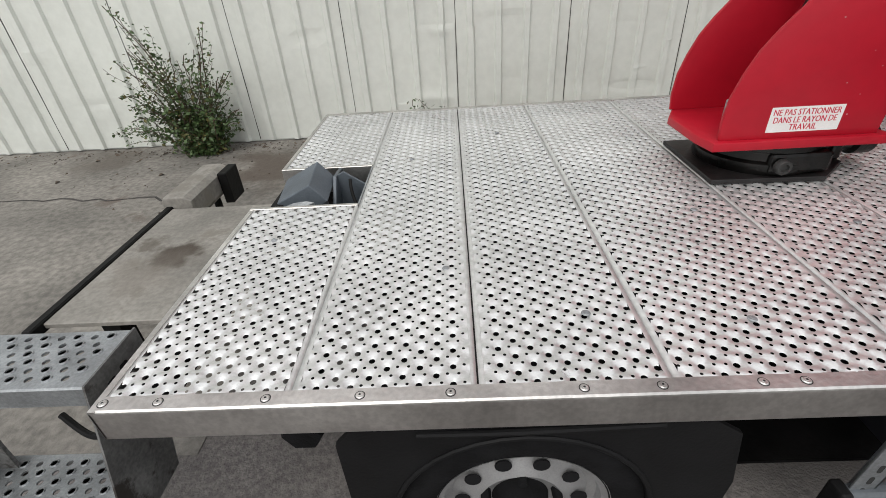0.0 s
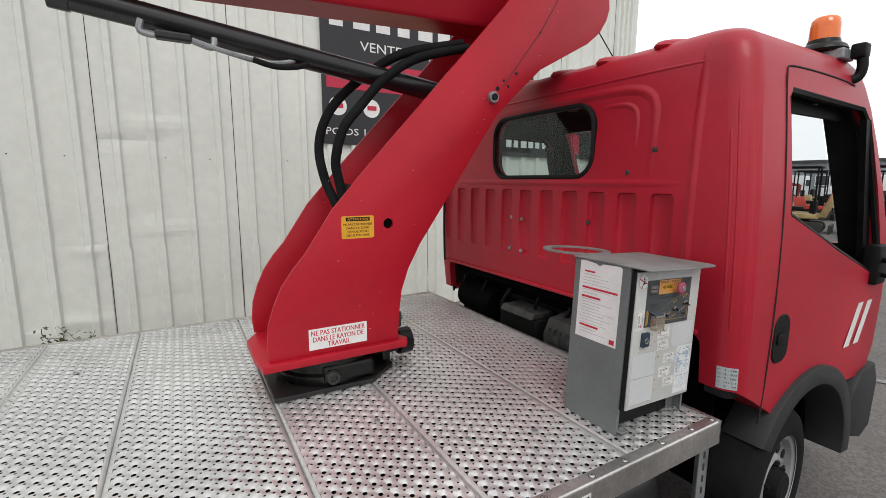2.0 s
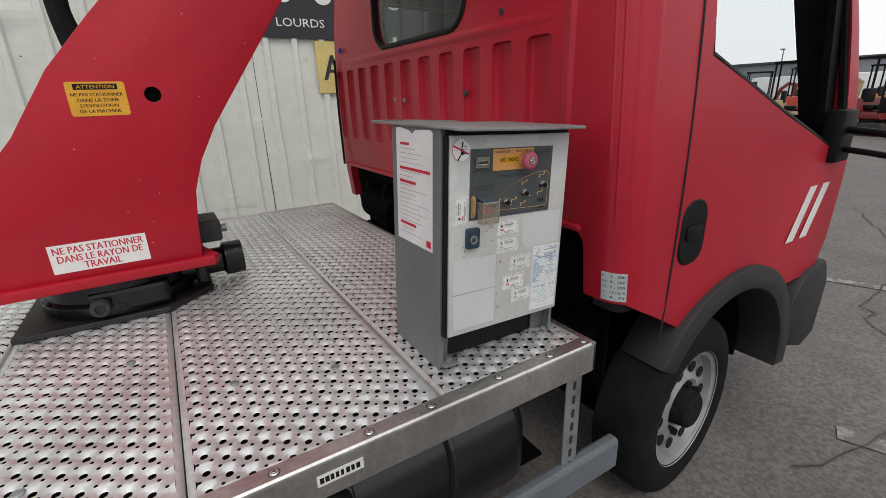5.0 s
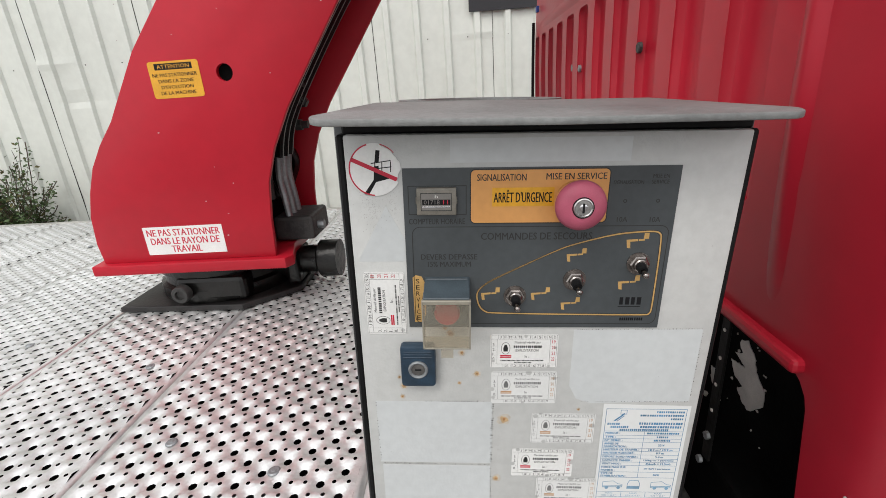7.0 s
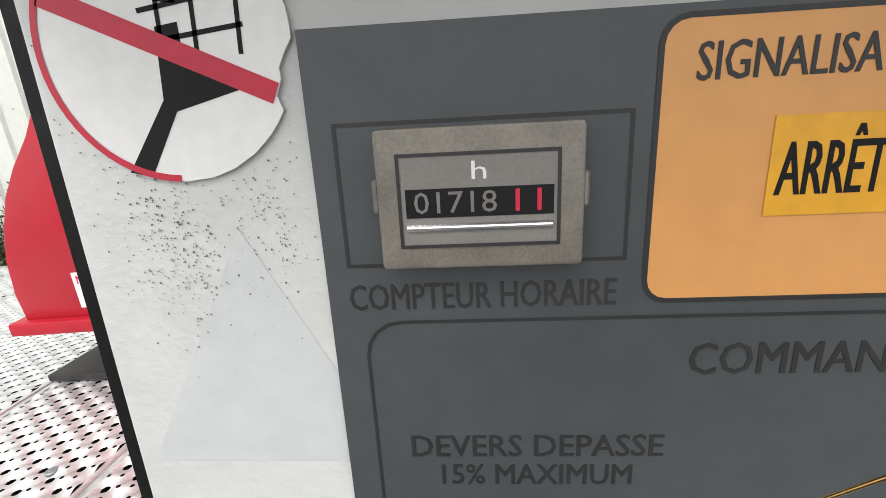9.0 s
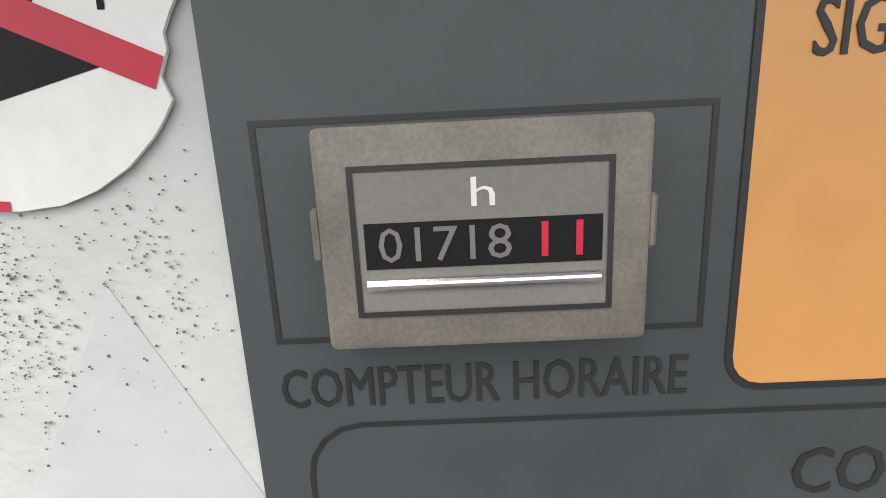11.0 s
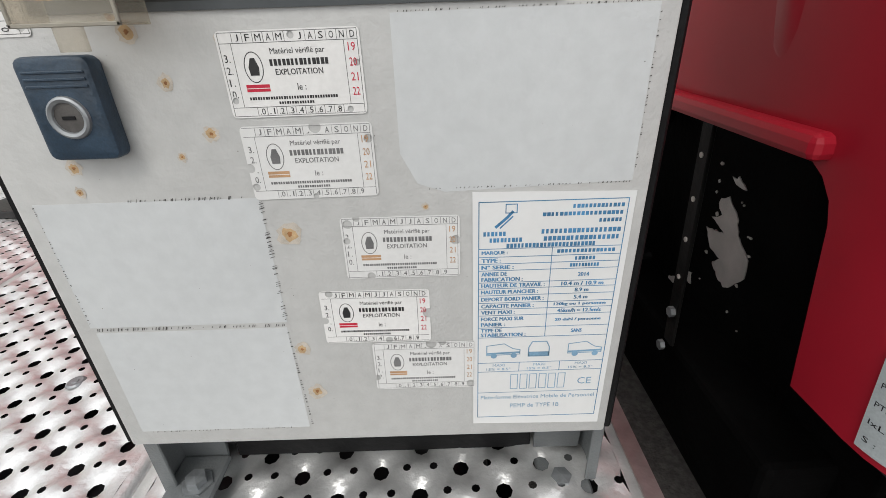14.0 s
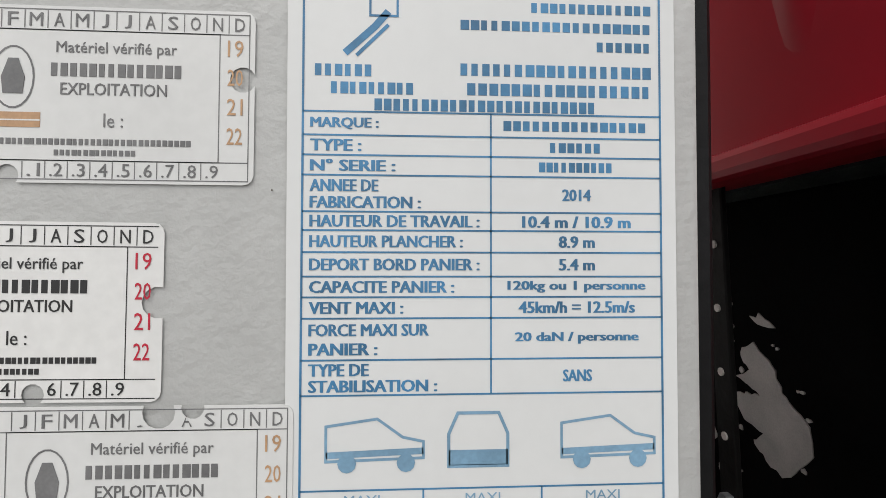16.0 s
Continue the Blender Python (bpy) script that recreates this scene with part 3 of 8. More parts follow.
def grip_plank(x0, x1, y0, y1, seed):
    """An embossed grip plank: flat lips, domes, and round holes, large and small with raised collars, in a staggered pattern."""
    s = 0.00585
    lip = 0.015
    nx, ny = int(round((x1 - x0 - 2 * lip) / s)), int(round((y1 - y0) / s))
    gx0 = (x0 + x1) / 2 - nx * s / 2
    i, j = np.meshgrid(np.arange(nx + 1), np.arange(ny + 1), indexing="ij")
    X, Y = gx0 + i * s, y0 + j * s
    Z = np.zeros_like(X)
    keep = np.ones((nx, ny), bool)
    rnd = np.random.RandomState(seed)
    off = (nx // 2) % 12
    # rows four steps apart; in each a large sunk hole, then a dome between two small collared holes, shifted by half every other row
    for r in range(-1, ny // 4 + 2):
        base = off + (0 if r % 2 == 0 else 6)
        cj = r * 4 + 2
        for ci in range(base - 24, nx + 13, 12):
            for gi, rad, amp in ((ci + 6, 0.0155, 0.0046), (ci, 0.0115, -0.0022)):
                amp = amp * rnd.uniform(0.85, 1.15)
                lo_i, hi_i, lo_j, hi_j = max(0, gi - 2), min(nx, gi + 2), max(0, cj - 2), min(ny, cj + 2)
                if lo_i > hi_i or lo_j > hi_j:
                    continue
                sub = np.s_[lo_i:hi_i + 1, lo_j:hi_j + 1]
                d = np.minimum(np.hypot((i[sub] - gi) * s, (j[sub] - cj) * s) / rad, 1.0)
                Z[sub] += amp * np.cos(d * np.pi / 2) ** 2
    for r in range(-1, ny // 4 + 2):
        base = off + (0 if r % 2 == 0 else 6)
        hj = r * 4 + 2
        for ci in range(base - 24, nx + 13, 12):
            for dx, rad, rim in ((0, 0.0071, -0.0034), (4, 0.0036, 0.0024), (8, 0.0036, 0.0024)):
                hi = ci + dx
                if not (1 <= hi < nx and 1 <= hj < ny):
                    continue
                keep[hi - 1:hi + 1, hj - 1:hj + 1] = False
                for ai in (-1, 0, 1):
                    for aj in (-1, 0, 1):
                        if ai or aj:
                            L = math.hypot(ai, aj)
                            X[hi + ai, hj + aj] = gx0 + hi * s + ai / L * rad
                            Y[hi + ai, hj + aj] = y0 + hj * s + aj / L * rad
                            Z[hi + ai, hj + aj] = rim
    V = np.stack([X, Y, Z], -1).reshape(-1, 3)
    a = (i * (ny + 1) + j)[:-1, :-1]
    Q = np.stack([a, a + ny + 1, a + ny + 2, a + 1], -1)[keep]
    n = len(V)
    extra = [(x0 + 0.0022, y0, -0.02), (x0 + 0.0022, y0, 0.0), (gx0, y0, 0.0), (x1 - 0.0022, y0, -0.02), (x1 - 0.0022, y0, 0.0), (gx0 + nx * s, y0, 0.0)]
    extra += [(p[0], y1, p[2]) for p in extra]
    faces = [tuple(q) for q in Q.tolist()] + [(n + 1, n + 2, n + 8, n + 7), (n, n + 1, n + 7, n + 6), (n + 5, n + 4, n + 10, n + 11), (n + 4, n + 3, n + 9, n + 10)]
    me = bpy.data.meshes.new("plank")
    me.from_pydata(V.tolist() + extra, [], faces)
    me.polygons.foreach_set("use_smooth", [True] * len(me.polygons))
    return me


def add_plank(x0, x1, y0, y1, seed):
    me = grip_plank(x0, x1, y0, y1, seed)
    me.transform(Matrix.Translation(-HOME[bed]))
    me.materials.append(ALU)
    ob = new("plank", me)
    ob.parent = bed
    HOME[ob] = HOME[bed]


for k, (a, c) in enumerate(zip(JOINTS, JOINTS[1:])):
    if k == 0:
        add_plank(a, c, -0.066, 0.77, k)
        add_plank(a, c, 1.16, 1.975, k + 40)
    else:
        add_plank(a, c, -0.066, 1.975, k)
    if k:
        part("joint", block(a - 0.0025, a + 0.0025, -0.06, 1.975, -0.03, -0.016), GAPDARK, bed)
# rails round the deck
part("edge_rail", prism([(-0.1, -0.082), (-0.1, -0.005), (-0.099, -0.001), (-0.095, 0.0025), (-0.061, 0.0025), (-0.061, -0.004), (-0.094, -0.004), (-0.094, -0.082)], "x", -2.765, 0.205, 0.001, 1), ALUDULL, bed, "worn aluminium edge rail")
part("far_rail", prism([(2.01, -0.08), (2.01, 0.003), (1.972, 0.003), (1.972, -0.003), (2.004, -0.003), (2.004, -0.08)], "x", -2.765, 0.205), ALUDULL, bed)
part("end_rail", prism([(0.205, -0.08), (0.205, 0.0022), (0.19, 0.0022), (0.19, -0.004), (0.2, -0.004), (0.2, -0.08)], "y", -0.1, 2.01), ALUDULL, bed)
part("end_rail", prism([(-2.765, -0.08), (-2.765, 0.002), (-2.75, 0.002), (-2.75, -0.004), (-2.76, -0.004), (-2.76, -0.08)], "y", -0.1, 0.785), ALUDULL, bed)
part("end_rail", prism([(-2.765, -0.11), (-2.765, 0.002), (-2.75, 0.002), (-2.75, -0.004), (-2.76, -0.004), (-2.76, -0.11)], "y", 1.15, 2.01), ALUDULL, bed)
part("notch_rail", block(-2.765, -2.368, 0.77, 0.787, -0.08, 0.004, 0.002, 1), ALUDULL, bed)
part("notch_rail", block(-2.765, -2.368, 1.143, 1.16, -0.11, 0.004, 0.002, 1), ALUDULL, bed)
part("notch_side", block(-2.372, -2.366, 0.787, 1.143, -0.16, -0.001), GALV, bed)


def rivet(x, y, z, r=0.011):
    return lathe([(0.0001, 0.0034), (r * 0.35, 0.0034), (r * 0.4, 0.0026), (r * 0.8, 0.0026), (r, 0.0012), (r * 1.05, 0.0)], (x, y, z), "z", 14)


for x in [-2.745, -2.63, -2.41, -2.22, -2.04, -1.78, -1.63, -1.44, -1.36, -1.2, -1.0, -0.84, -0.6, -0.42, -0.28, -0.1, 0.06, 0.18]:
    rv = part("rivet", rivet(x, -0.079, 0.0027, 0.0085), ALUDULL, bed)
    part("rim_gap", lathe([(0.0088, 0.0026), (0.0088, 0.003), (0.0108, 0.003), (0.0108, 0.0026), (0.0088, 0.0026)], (x, -0.079, 0.0), "z", 18), GRIMEGREY, rv)
    part("socket", lathe([(0.0001, 0.0063), (0.0026, 0.0063), (0.0026, 0.006)], (x, -0.079, 0.0), "z", 6), GAPDARK, rv)
for x, y in ((-2.05, 0.35), (-1.72, 0.14), (-1.36, 0.1), (-1.75, 0.9), (-1.25, 0.62), (-0.98, 0.12), (-0.83, 0.5), (-0.4, 0.18), (-0.38, 0.95), (-2.2, 1.2), (-1.8, 1.5), (-0.62, 0.25), (-2.6, 0.55)):
    part("bolt", rivet(x, y, 0.0016, 0.0105), GALV, bed)
PLATELABEL = material("white_label", (0.7, 0.7, 0.68), 0.4)
lab = part("label", flat(rect(-0.535, -0.445, -0.052, -0.028), -0.101, 0.001), PLATELABEL, bed, "small white label")
part("print", bars(-0.53, -0.45, -0.04, 0.013, -0.1012, 8, 6), INK, lab)
# frame under the deck
for y in (0.62, 1.38):
    part("frame_rail", block(-2.75, 1.3, y - 0.035, y + 0.035, -0.3, -0.11, 0.004, 1), CHASSIS, bed, "black steel frame rail")
for x in (-2.7, -2.35, -1.6, -1.1, -0.72, -0.25, 0.15):
    part("cross_beam", block(x - 0.025, x + 0.025, -0.07, 1.98, -0.1, -0.026, 0.003, 1), CHASSIS, bed)
SHADE = NEARBLACK
# unseen sheet added to block light and keep the underside dark
part("belly_shade", block(-2.3, 0.15, 0.02, 1.95, -0.43, -0.42), SHADE, bed)


def slotted_post(x, y, lean):
    g = bmesh.new()
    block(x - 0.03, x + 0.03, y, y + 0.005, -0.46, -0.08, 0.001, 1, g)
    block(x + 0.025, x + 0.03, y, y + 0.045, -0.46, -0.08, 0.001, 1, g)
    for v in g.verts:
        v.co.x += lean * (v.co.z + 0.08)
    p = part("post", g, GALV, bed, "slotted galvanised angle post")
    for k in range(7):
        z = -0.13 - 0.045 * k
        part("slot", flat(rounded(x + lean * (z + 0.08) - 0.006, x + lean * (z + 0.08) + 0.006, z - 0.014, z + 0.014, 0.005, 2), y - 0.0008, 0.0008), GAPDARK, p)


slotted_post(-1.06, -0.075, 0.08)
slotted_post(0.165, -0.075, 0.0)
GUARDM = material("slate_grey_guard_paint", (0.12, 0.135, 0.15), 0.55, vary=0.12, scale=6, fine=0.08, bump=0.05, bump_scale=50)
part("guard_rail", prism(rounded(-0.095, -0.055, -0.5, -0.39, 0.012, 2), "x", -1.12, 0.36, 0.003, 1), GUARDM, bed, "long slate-grey side guard")
rl = part("guard_label", flat(rect(-0.24, -0.16, -0.445, -0.427), -0.0965, 0.001), PLATELABEL, bed)
part("print", bars(-0.235, -0.165, -0.436, 0.01, -0.0967, 9, 2), INK, rl)
part("guard_end", block(-1.15, -1.12, -0.1, -0.05, -0.51, -0.38, 0.008), BLACK, bed)

# ---- rear step ----
ladder = thing("rear_step", "galvanised folding step with two perforated treads beside the deck", "step", (-3.05, 0.06, -0.45))


def tread(x0, x1, y0, y1, z):
    g = prism([(y0, z - 0.055), (y0, z - 0.004), (y0 + 0.004, z), (y1 - 0.004, z), (y1, z - 0.004), (y1, z - 0.055), (y1 - 0.005, z - 0.055), (y1 - 0.005, z - 0.006), (y0 + 0.005, z - 0.006), (y0 + 0.005, z - 0.055)], "x", x0, x1)
    holes = []
    n = 0
    y = y0 + 0.03
    while y < y1 - 0.02:
        x = x0 + 0.03 + (0.02 if n % 2 else 0)
        while x < x1 - 0.02:
            holes.append((x, y))
            x += 0.042
        y += 0.026
        n += 1
    cut = bmesh.new()
    for hx, hy in holes:
        lathe([(0.0085, z - 0.02), (0.0085, z + 0.02)], (hx, hy, 0), "z", 10, cut)
    g = carve(g, [cut])
    t = part("tread", g, GALV, ladder)
    for k, (hx, hy) in enumerate(holes):
        if k % 2:
            part("collar", lathe([(0.0086, z), (0.0086, z + 0.0035), (0.0105, z + 0.0035), (0.0125, z)], (hx, hy, 0), "z", 10), GALV, t)


tread(-3.42, -2.825, -0.03, 0.155, -0.005)
tread(-3.3, -2.86, -0.13, 0.06, -0.36)
part("stringer", prism([(-0.03, 0.0), (0.155, 0.0), (0.155, -0.1), (0.06, -0.42), (-0.13, -0.42), (-0.13, -0.33)], "x", -2.825, -2.82), GALVDIRT, ladder)
part("stringer", prism([(-0.03, -0.06), (0.155, -0.06), (0.06, -0.42), (-0.13, -0.42)], "x", -3.31, -3.304), GALVDIRT, ladder)
for y_, z_ in ((0.075, -0.045), (0.03, -0.05)):
    part("slot", prism(rounded(y_ - 0.013, y_ + 0.013, z_ - 0.006, z_ + 0.006, 0.005, 3), "x", -2.8199, -2.8185), INK, ladder)
part("foot", prism([(-3.62, -0.42), (-3.5, -0.42), (-3.44, -0.62), (-3.47, -0.65), (-3.52, -0.62)], "y", -0.06, 0.0, 0.006), BLACK, ladder, "black plastic foot")
part("bracket", prism([(-3.42, -0.06), (-3.2, -0.06), (-3.22, -0.4), (-3.5, -0.44)], "y", 0.02, 0.03), GALVDIRT, ladder)
part("cable", tube([(-3.1, 0.1, -0.25), (-3.0, 0.06, -0.29), (-2.9, 0.06, -0.22), (-2.86, 0.1, -0.08)], 0.009), BLACK, ladder, "black cable")

# ---- tail platform and outrigger ----
TAILM = material("dirty_tail_plate", (0.3, 0.285, 0.255), 0.65, 0.2, vary=0.2, scale=2.5, fine=0.12, spots=(0.2, 0.185, 0.16), spot_scale=3.4, spot_at=0.56, bump=0.2, bump_scale=60,
                 stains=(((-3.38, 1.14, -0.4), 0.17, (0.045, 0.032, 0.022), 0.9), ((-3.58, 1.26, -0.4), 0.1, (0.08, 0.065, 0.05), 0.7), ((-3.45, 0.98, -0.4), 0.26, (0.15, 0.13, 0.11), 0.5)))
tail = thing("tail_platform", "stained grey steel tail platform behind the deck", "platform", (-3.3, 1.15, -0.45))
part("plate", block(-3.68, -2.78, 0.66, 1.66, -0.425, -0.4, 0.004, 1), TAILM, tail)
part("edge_bar", block(-3.72, -3.68, 0.6, 1.7, -0.44, -0.39, 0.006, 1), CHASSIS, tail)
part("beam", block(-2.95, -2.78, 0.7, 1.6, -0.62, -0.425), CHASSIS, tail)
part("leg", block(-3.6, -3.52, 0.8, 0.88, GROUND, -0.425), CHASSIS, tail)
part("leg", block(-3.6, -3.52, 1.42, 1.5, GROUND, -0.425), CHASSIS, tail)
out = thing("outrigger", "grey box-section outrigger beam at the tail", "outrigger", (-3.5, 1.9, -0.45))
part("beam", prism([(-3.74, -0.5), (-3.58, -0.5), (-3.56, -0.47), (-3.56, -0.36), (-3.6, -0.335), (-3.72, -0.335), (-3.74, -0.36)], "y", 1.67, 2.2, 0.008), TAILM, out)
part("end_plate", block(-3.56, -3.5, 2.02, 2.2, -0.55, -0.34, 0.008), CHASSIS, out)
part("jack", lathe([(0.05, GROUND), (0.05, GROUND + 0.02), (0.025, GROUND + 0.02), (0.025, -0.5)], (-3.66, 2.1, 0), "z", 16), CHASSIS, out)

# ---- grey stowed socket in the notch ----
SLATE = material("slate_blue_steel", (0.11, 0.13, 0.15), 0.5, 0.3, vary=0.15, scale=9, bump=0.1, bump_scale=90)
stow = thing("stowed_bracket", "slate-grey steel bracket stowed in the deck notch", "bracket", (-2.56, 0.96, -0.1))
g = prism([(-2.70, -0.02), (-2.56, 0.05), (-2.50, -0.02), (-2.63, -0.1)], "y", 0.86, 1.02, 0.004)
for v in g.verts:
    v.co.z += (v.co.y - 0.86) * 0.2
part("hood", g, SLATE, stow)
part("neck", tube([(-2.74, 0.84, -0.12), (-2.66, 0.86, -0.06), (-2.52, 0.9, -0.02)], 0.03, 12), GALV, stow)
part("plate", prism([(0.83, -0.15), (1.1, -0.15), (1.1, 0.02), (0.98, 0.03)], "x", -2.5, -2.485, 0.003), SLATE, stow)
part("plate", prism([(-2.5, -0.15), (-2.375, -0.15), (-2.375, -0.02), (-2.46, 0.04), (-2.5, 0.02)], "y", 1.0, 1.012, 0.003), SLATE, stow)
part("tray", block(-2.74, -2.375, 0.79, 1.14, -0.17, -0.155), CHASSIS, stow)
part("lever", tube([(-2.43, 0.97, 0.02), (-2.42, 0.93, -0.03), (-2.38, 0.86, -0.1)], 0.007, 8), CHASSIS, stow)

# ---- boom lift: slewing base, turret, boom, cylinder, hoses ----
lift = thing("boom_lift", "red boom lift with a bent turret arm on a black base", "boom lift", (-0.85, 1.09, 0.0))
ARM = [(-1.124, 0.16), (-1.13, 0.22), (-1.122, 0.30), (-1.10, 0.37), (-1.07, 0.437), (-1.03, 0.495), (-0.98, 0.553), (-0.872, 0.716), (-0.754, 0.85), (0.185, 1.865), (0.21, 1.888), (0.25, 1.896), (0.32, 1.889), (0.40, 1.872), (0.47, 1.845), (0.53, 1.80), (0.565, 1.74), (0.574, 1.68), (0.555, 1.62), (0.51, 1.555), (0.43, 1.493),
       (0.13, 1.335), (-0.02, 1.205), (-0.127, 1.10), (-0.36, 0.765), (-0.505, 0.560), (-0.56, 0.46), (-0.592, 0.37), (-0.605, 0.27), (-0.612, 0.16)]
NEAR, FAR = 0.797, 1.2


def arm_plate(y0, y1):
    g = prism(ARM, "y", y0, y1, 0.003, 2)
    hole = lathe([(0.021, y0 - 0.05), (0.021, y1 + 0.05)], (-0.649, 0, 0.652), "y", 24)
    return carve(g, [hole])


part("side_plate", arm_plate(NEAR, NEAR + 0.016), RED, lift, smooth=True)
part("side_plate", arm_plate(FAR - 0.016, FAR), RED, lift, smooth=True)
# black disc added behind the hole in place of the shade inside
part("hole_shade", lathe([(0.0001, 0.0), (0.0208, 0.0), (0.0208, 0.004)], (-0.649, NEAR + 0.012, 0.652), "y", 20), NEARBLACK, lift)
# webs between the plates, set back from both edges
web = [(-0.86, 0.165), (-0.76, 0.46), (-0.68, 0.63), (-0.58, 0.78), (0.20, 1.66)]
for (xa, za), (xb, zb) in zip(web, web[1:]):
    g = prism([(xa, za), (xb, zb), (xb + 0.012, zb - 0.008), (xa + 0.012, za - 0.008)], "y", NEAR + 0.016, FAR - 0.016)
    part("web", g, RED, lift)
part("back_web", prism([(0.16, 1.40), (-0.08, 1.21), (-0.23, 1.0), (-0.24, 1.01), (-0.09, 1.225), (0.15, 1.415)], "y", NEAR + 0.016, FAR - 0.016), RED, lift)
part("inner_ram", tube([(-0.9, 0.98, 0.17), (-0.8, 0.99, 0.62), (-0.74, 1.0, 0.8)], 0.034, 16, 4), GREASY, lift, "greasy black ram between the plates", smooth=True)
# foot flange, slightly proud all round
part("foot_flange", prism([(-1.15, NEAR - 0.02), (-0.58, NEAR - 0.02), (-0.565, NEAR + 0.01), (-0.60, NEAR + 0.12), (-0.605, FAR - 0.02), (-0.62, FAR + 0.02), (-1.1, FAR + 0.02), (-1.165, FAR - 0.1), (-1.165, NEAR + 0.08)], "z", 0.128, 0.16, 0.005), RED, lift, smooth=True)
part("slew_ring", lathe([(0.205, 0.02), (0.212, 0.03), (0.212, 0.062), (0.198, 0.07), (0.198, 0.1), (0.21, 0.105), (0.21, 0.128)], (-0.86, 1.0, 0), "z", 48), GREASY, lift, "greasy black slewing ring", smooth=True)
BASEPLATE = material("black_base_plate", (0.016, 0.0145, 0.0145), 0.45, 0.2, vary=0.25, scale=9, bump=0.1, bump_scale=80)
part("base_plate", prism([(-1.116, 0.79), (-0.733, 0.776), (-0.595, 0.9), (-0.595, 1.21), (-1.112, 1.21)], "z", 0.004, 0.022, 0.003), BASEPLATE, lift)
part("clamp", block(-0.93, -0.72, 0.79, 0.86, 0.03, 0.105, 0.014), GREASY, lift)
part("pin", lathe([(0.012, -0.018), (0.014, -0.025), (0.023, -0.025), (0.026, -0.021), (0.026, 0.0), (0.016, 0.002), (0.016, 0.08)], (-0.9, 0.782, 0.066), "y", 20), GRIMEGREY, lift, "worn steel pin end", smooth=True)
part("slew_motor", lathe([(0.0001, -0.02), (0.05, -0.02), (0.056, -0.014), (0.056, 0.12), (0.045, 0.13), (0.045, 0.19), (0.06, 0.2), (0.06, 0.26), (0.0001, 0.26)], (-0.74, 0.97, 0.085), "x", 24), GREASY, lift, "black hydraulic slewing motor", smooth=True)
part("motor_flange", block(-0.64, -0.60, 0.905, 1.035, 0.024, 0.126, 0.01), GREASY, lift)
vb = part("valve_block", block(-0.66, -0.535, 0.92, 1.08, 0.165, 0.24, 0.01), GRIMEGREY, lift, "small steel hydraulic valve block")
part("port", lathe([(0.0001, -0.03), (0.014, -0.03), (0.014, 0.0)], (-0.515, 0.97, 0.2), "x", 8), GALV, vb)
part("valve", block(-1.05, -0.99, 0.9, 0.95, 0.165, 0.26, 0.008), GALV, lift)
part("bolt_cluster", lathe([(0.03, 0.16), (0.03, 0.24), (0.02, 0.245), (0.02, 0.255)], (-1.0, 0.96, 0), "z", 10), GALV, lift)
part("bolt_cluster", lathe([(0.026, 0.16), (0.026, 0.22), (0.016, 0.225)], (-0.95, 0.93, 0), "z", 10), GALV, lift)
# dark sheets added between the plates; their colour stands in for interior shade
SHADE_LINE = [(-0.70, 0.165), (-0.69, 0.38), (-0.60, 0.60), (-0.45, 0.82), (-0.33, 0.98)]
for (xa, za), (xb, zb) in zip(SHADE_LINE, SHADE_LINE[1:]):
    part("shade_sheet", prism([(xa, za), (xb, zb), (xb - 0.012, zb + 0.008), (xa - 0.012, za + 0.008)], "y", NEAR + 0.017, FAR - 0.017), NEARBLACK, lift, "near-black sheet standing in for the shade behind the hoses")
rnd = random.Random(31)
for k in range(11):
    y0_, y1_ = rnd.uniform(0.85, 1.15), rnd.uniform(0.88, 1.17)
    pts = []
    for i in range(9):
        f = i / 8
        zz = 0.3 + 0.62 * f
        xx = -0.63 + 0.03 * max(0, zz - 0.3) + 0.42 * max(0.0, zz - 0.42) + 0.0
        pts.append((xx - 0.02 + rnd.uniform(-0.025, 0.02), y0_ + (y1_ - y0_) * f + rnd.uniform(-0.03, 0.03), zz))
    part("hose", tube(pts, rnd.uniform(0.009, 0.017), 8, 4), GREASY if k % 3 else GRIMEGREY, lift, smooth=True)
for k in range(6):
    zz = 0.5 + 0.07 * k
    c_ = (-0.62 + 0.42 * (zz - 0.42), 1.0 + rnd.uniform(-0.08, 0.12), zz)
    part("union", lathe([(0.0001, -0.03), (0.013, -0.03), (0.013, -0.01), (0.019, -0.01), (0.019, 0.01), (0.013, 0.012), (0.013, 0.03), (0.0001, 0.03)], c_, "xyz"[k % 3], 6), GRIMEGREY, lift)
for k in range(3):
    y = 0.94 + 0.04 * k
    part("hose_fitting", tube([(-0.61, y, 0.235), (-0.615, y, 0.3), (-0.62, y, 0.36), (-0.61, y, 0.43)], 0.011, 8, 4), GALV, lift)
    part("hose", tube([(-0.61, y, 0.42), (-0.58, y, 0.52), (-0.50, y + 0.02, 0.66), (-0.36, y + 0.03, 0.86), (-0.2, y + 0.02, 1.05)], 0.013, 8, 6), GREASY, lift)
for k, (px, pz, r) in enumerate(((-0.146, 1.185, 0.024), (0.258, 1.833, 0.026))):
    pn = part("pivot_pin", lathe([(0.0001, -0.022), (r * 0.5, -0.022), (r * 0.55, -0.016), (r, -0.016), (r * 1.05, -0.01), (r * 1.05, 0.01)], (px, NEAR, pz), "y", 24), GALV, lift, smooth=True)
    part("pin_eye", lathe([(0.0001, -0.0235), (r * 0.6, -0.0235), (r * 0.6, -0.016)], (px, NEAR, pz), "y", 16), INK, pn)
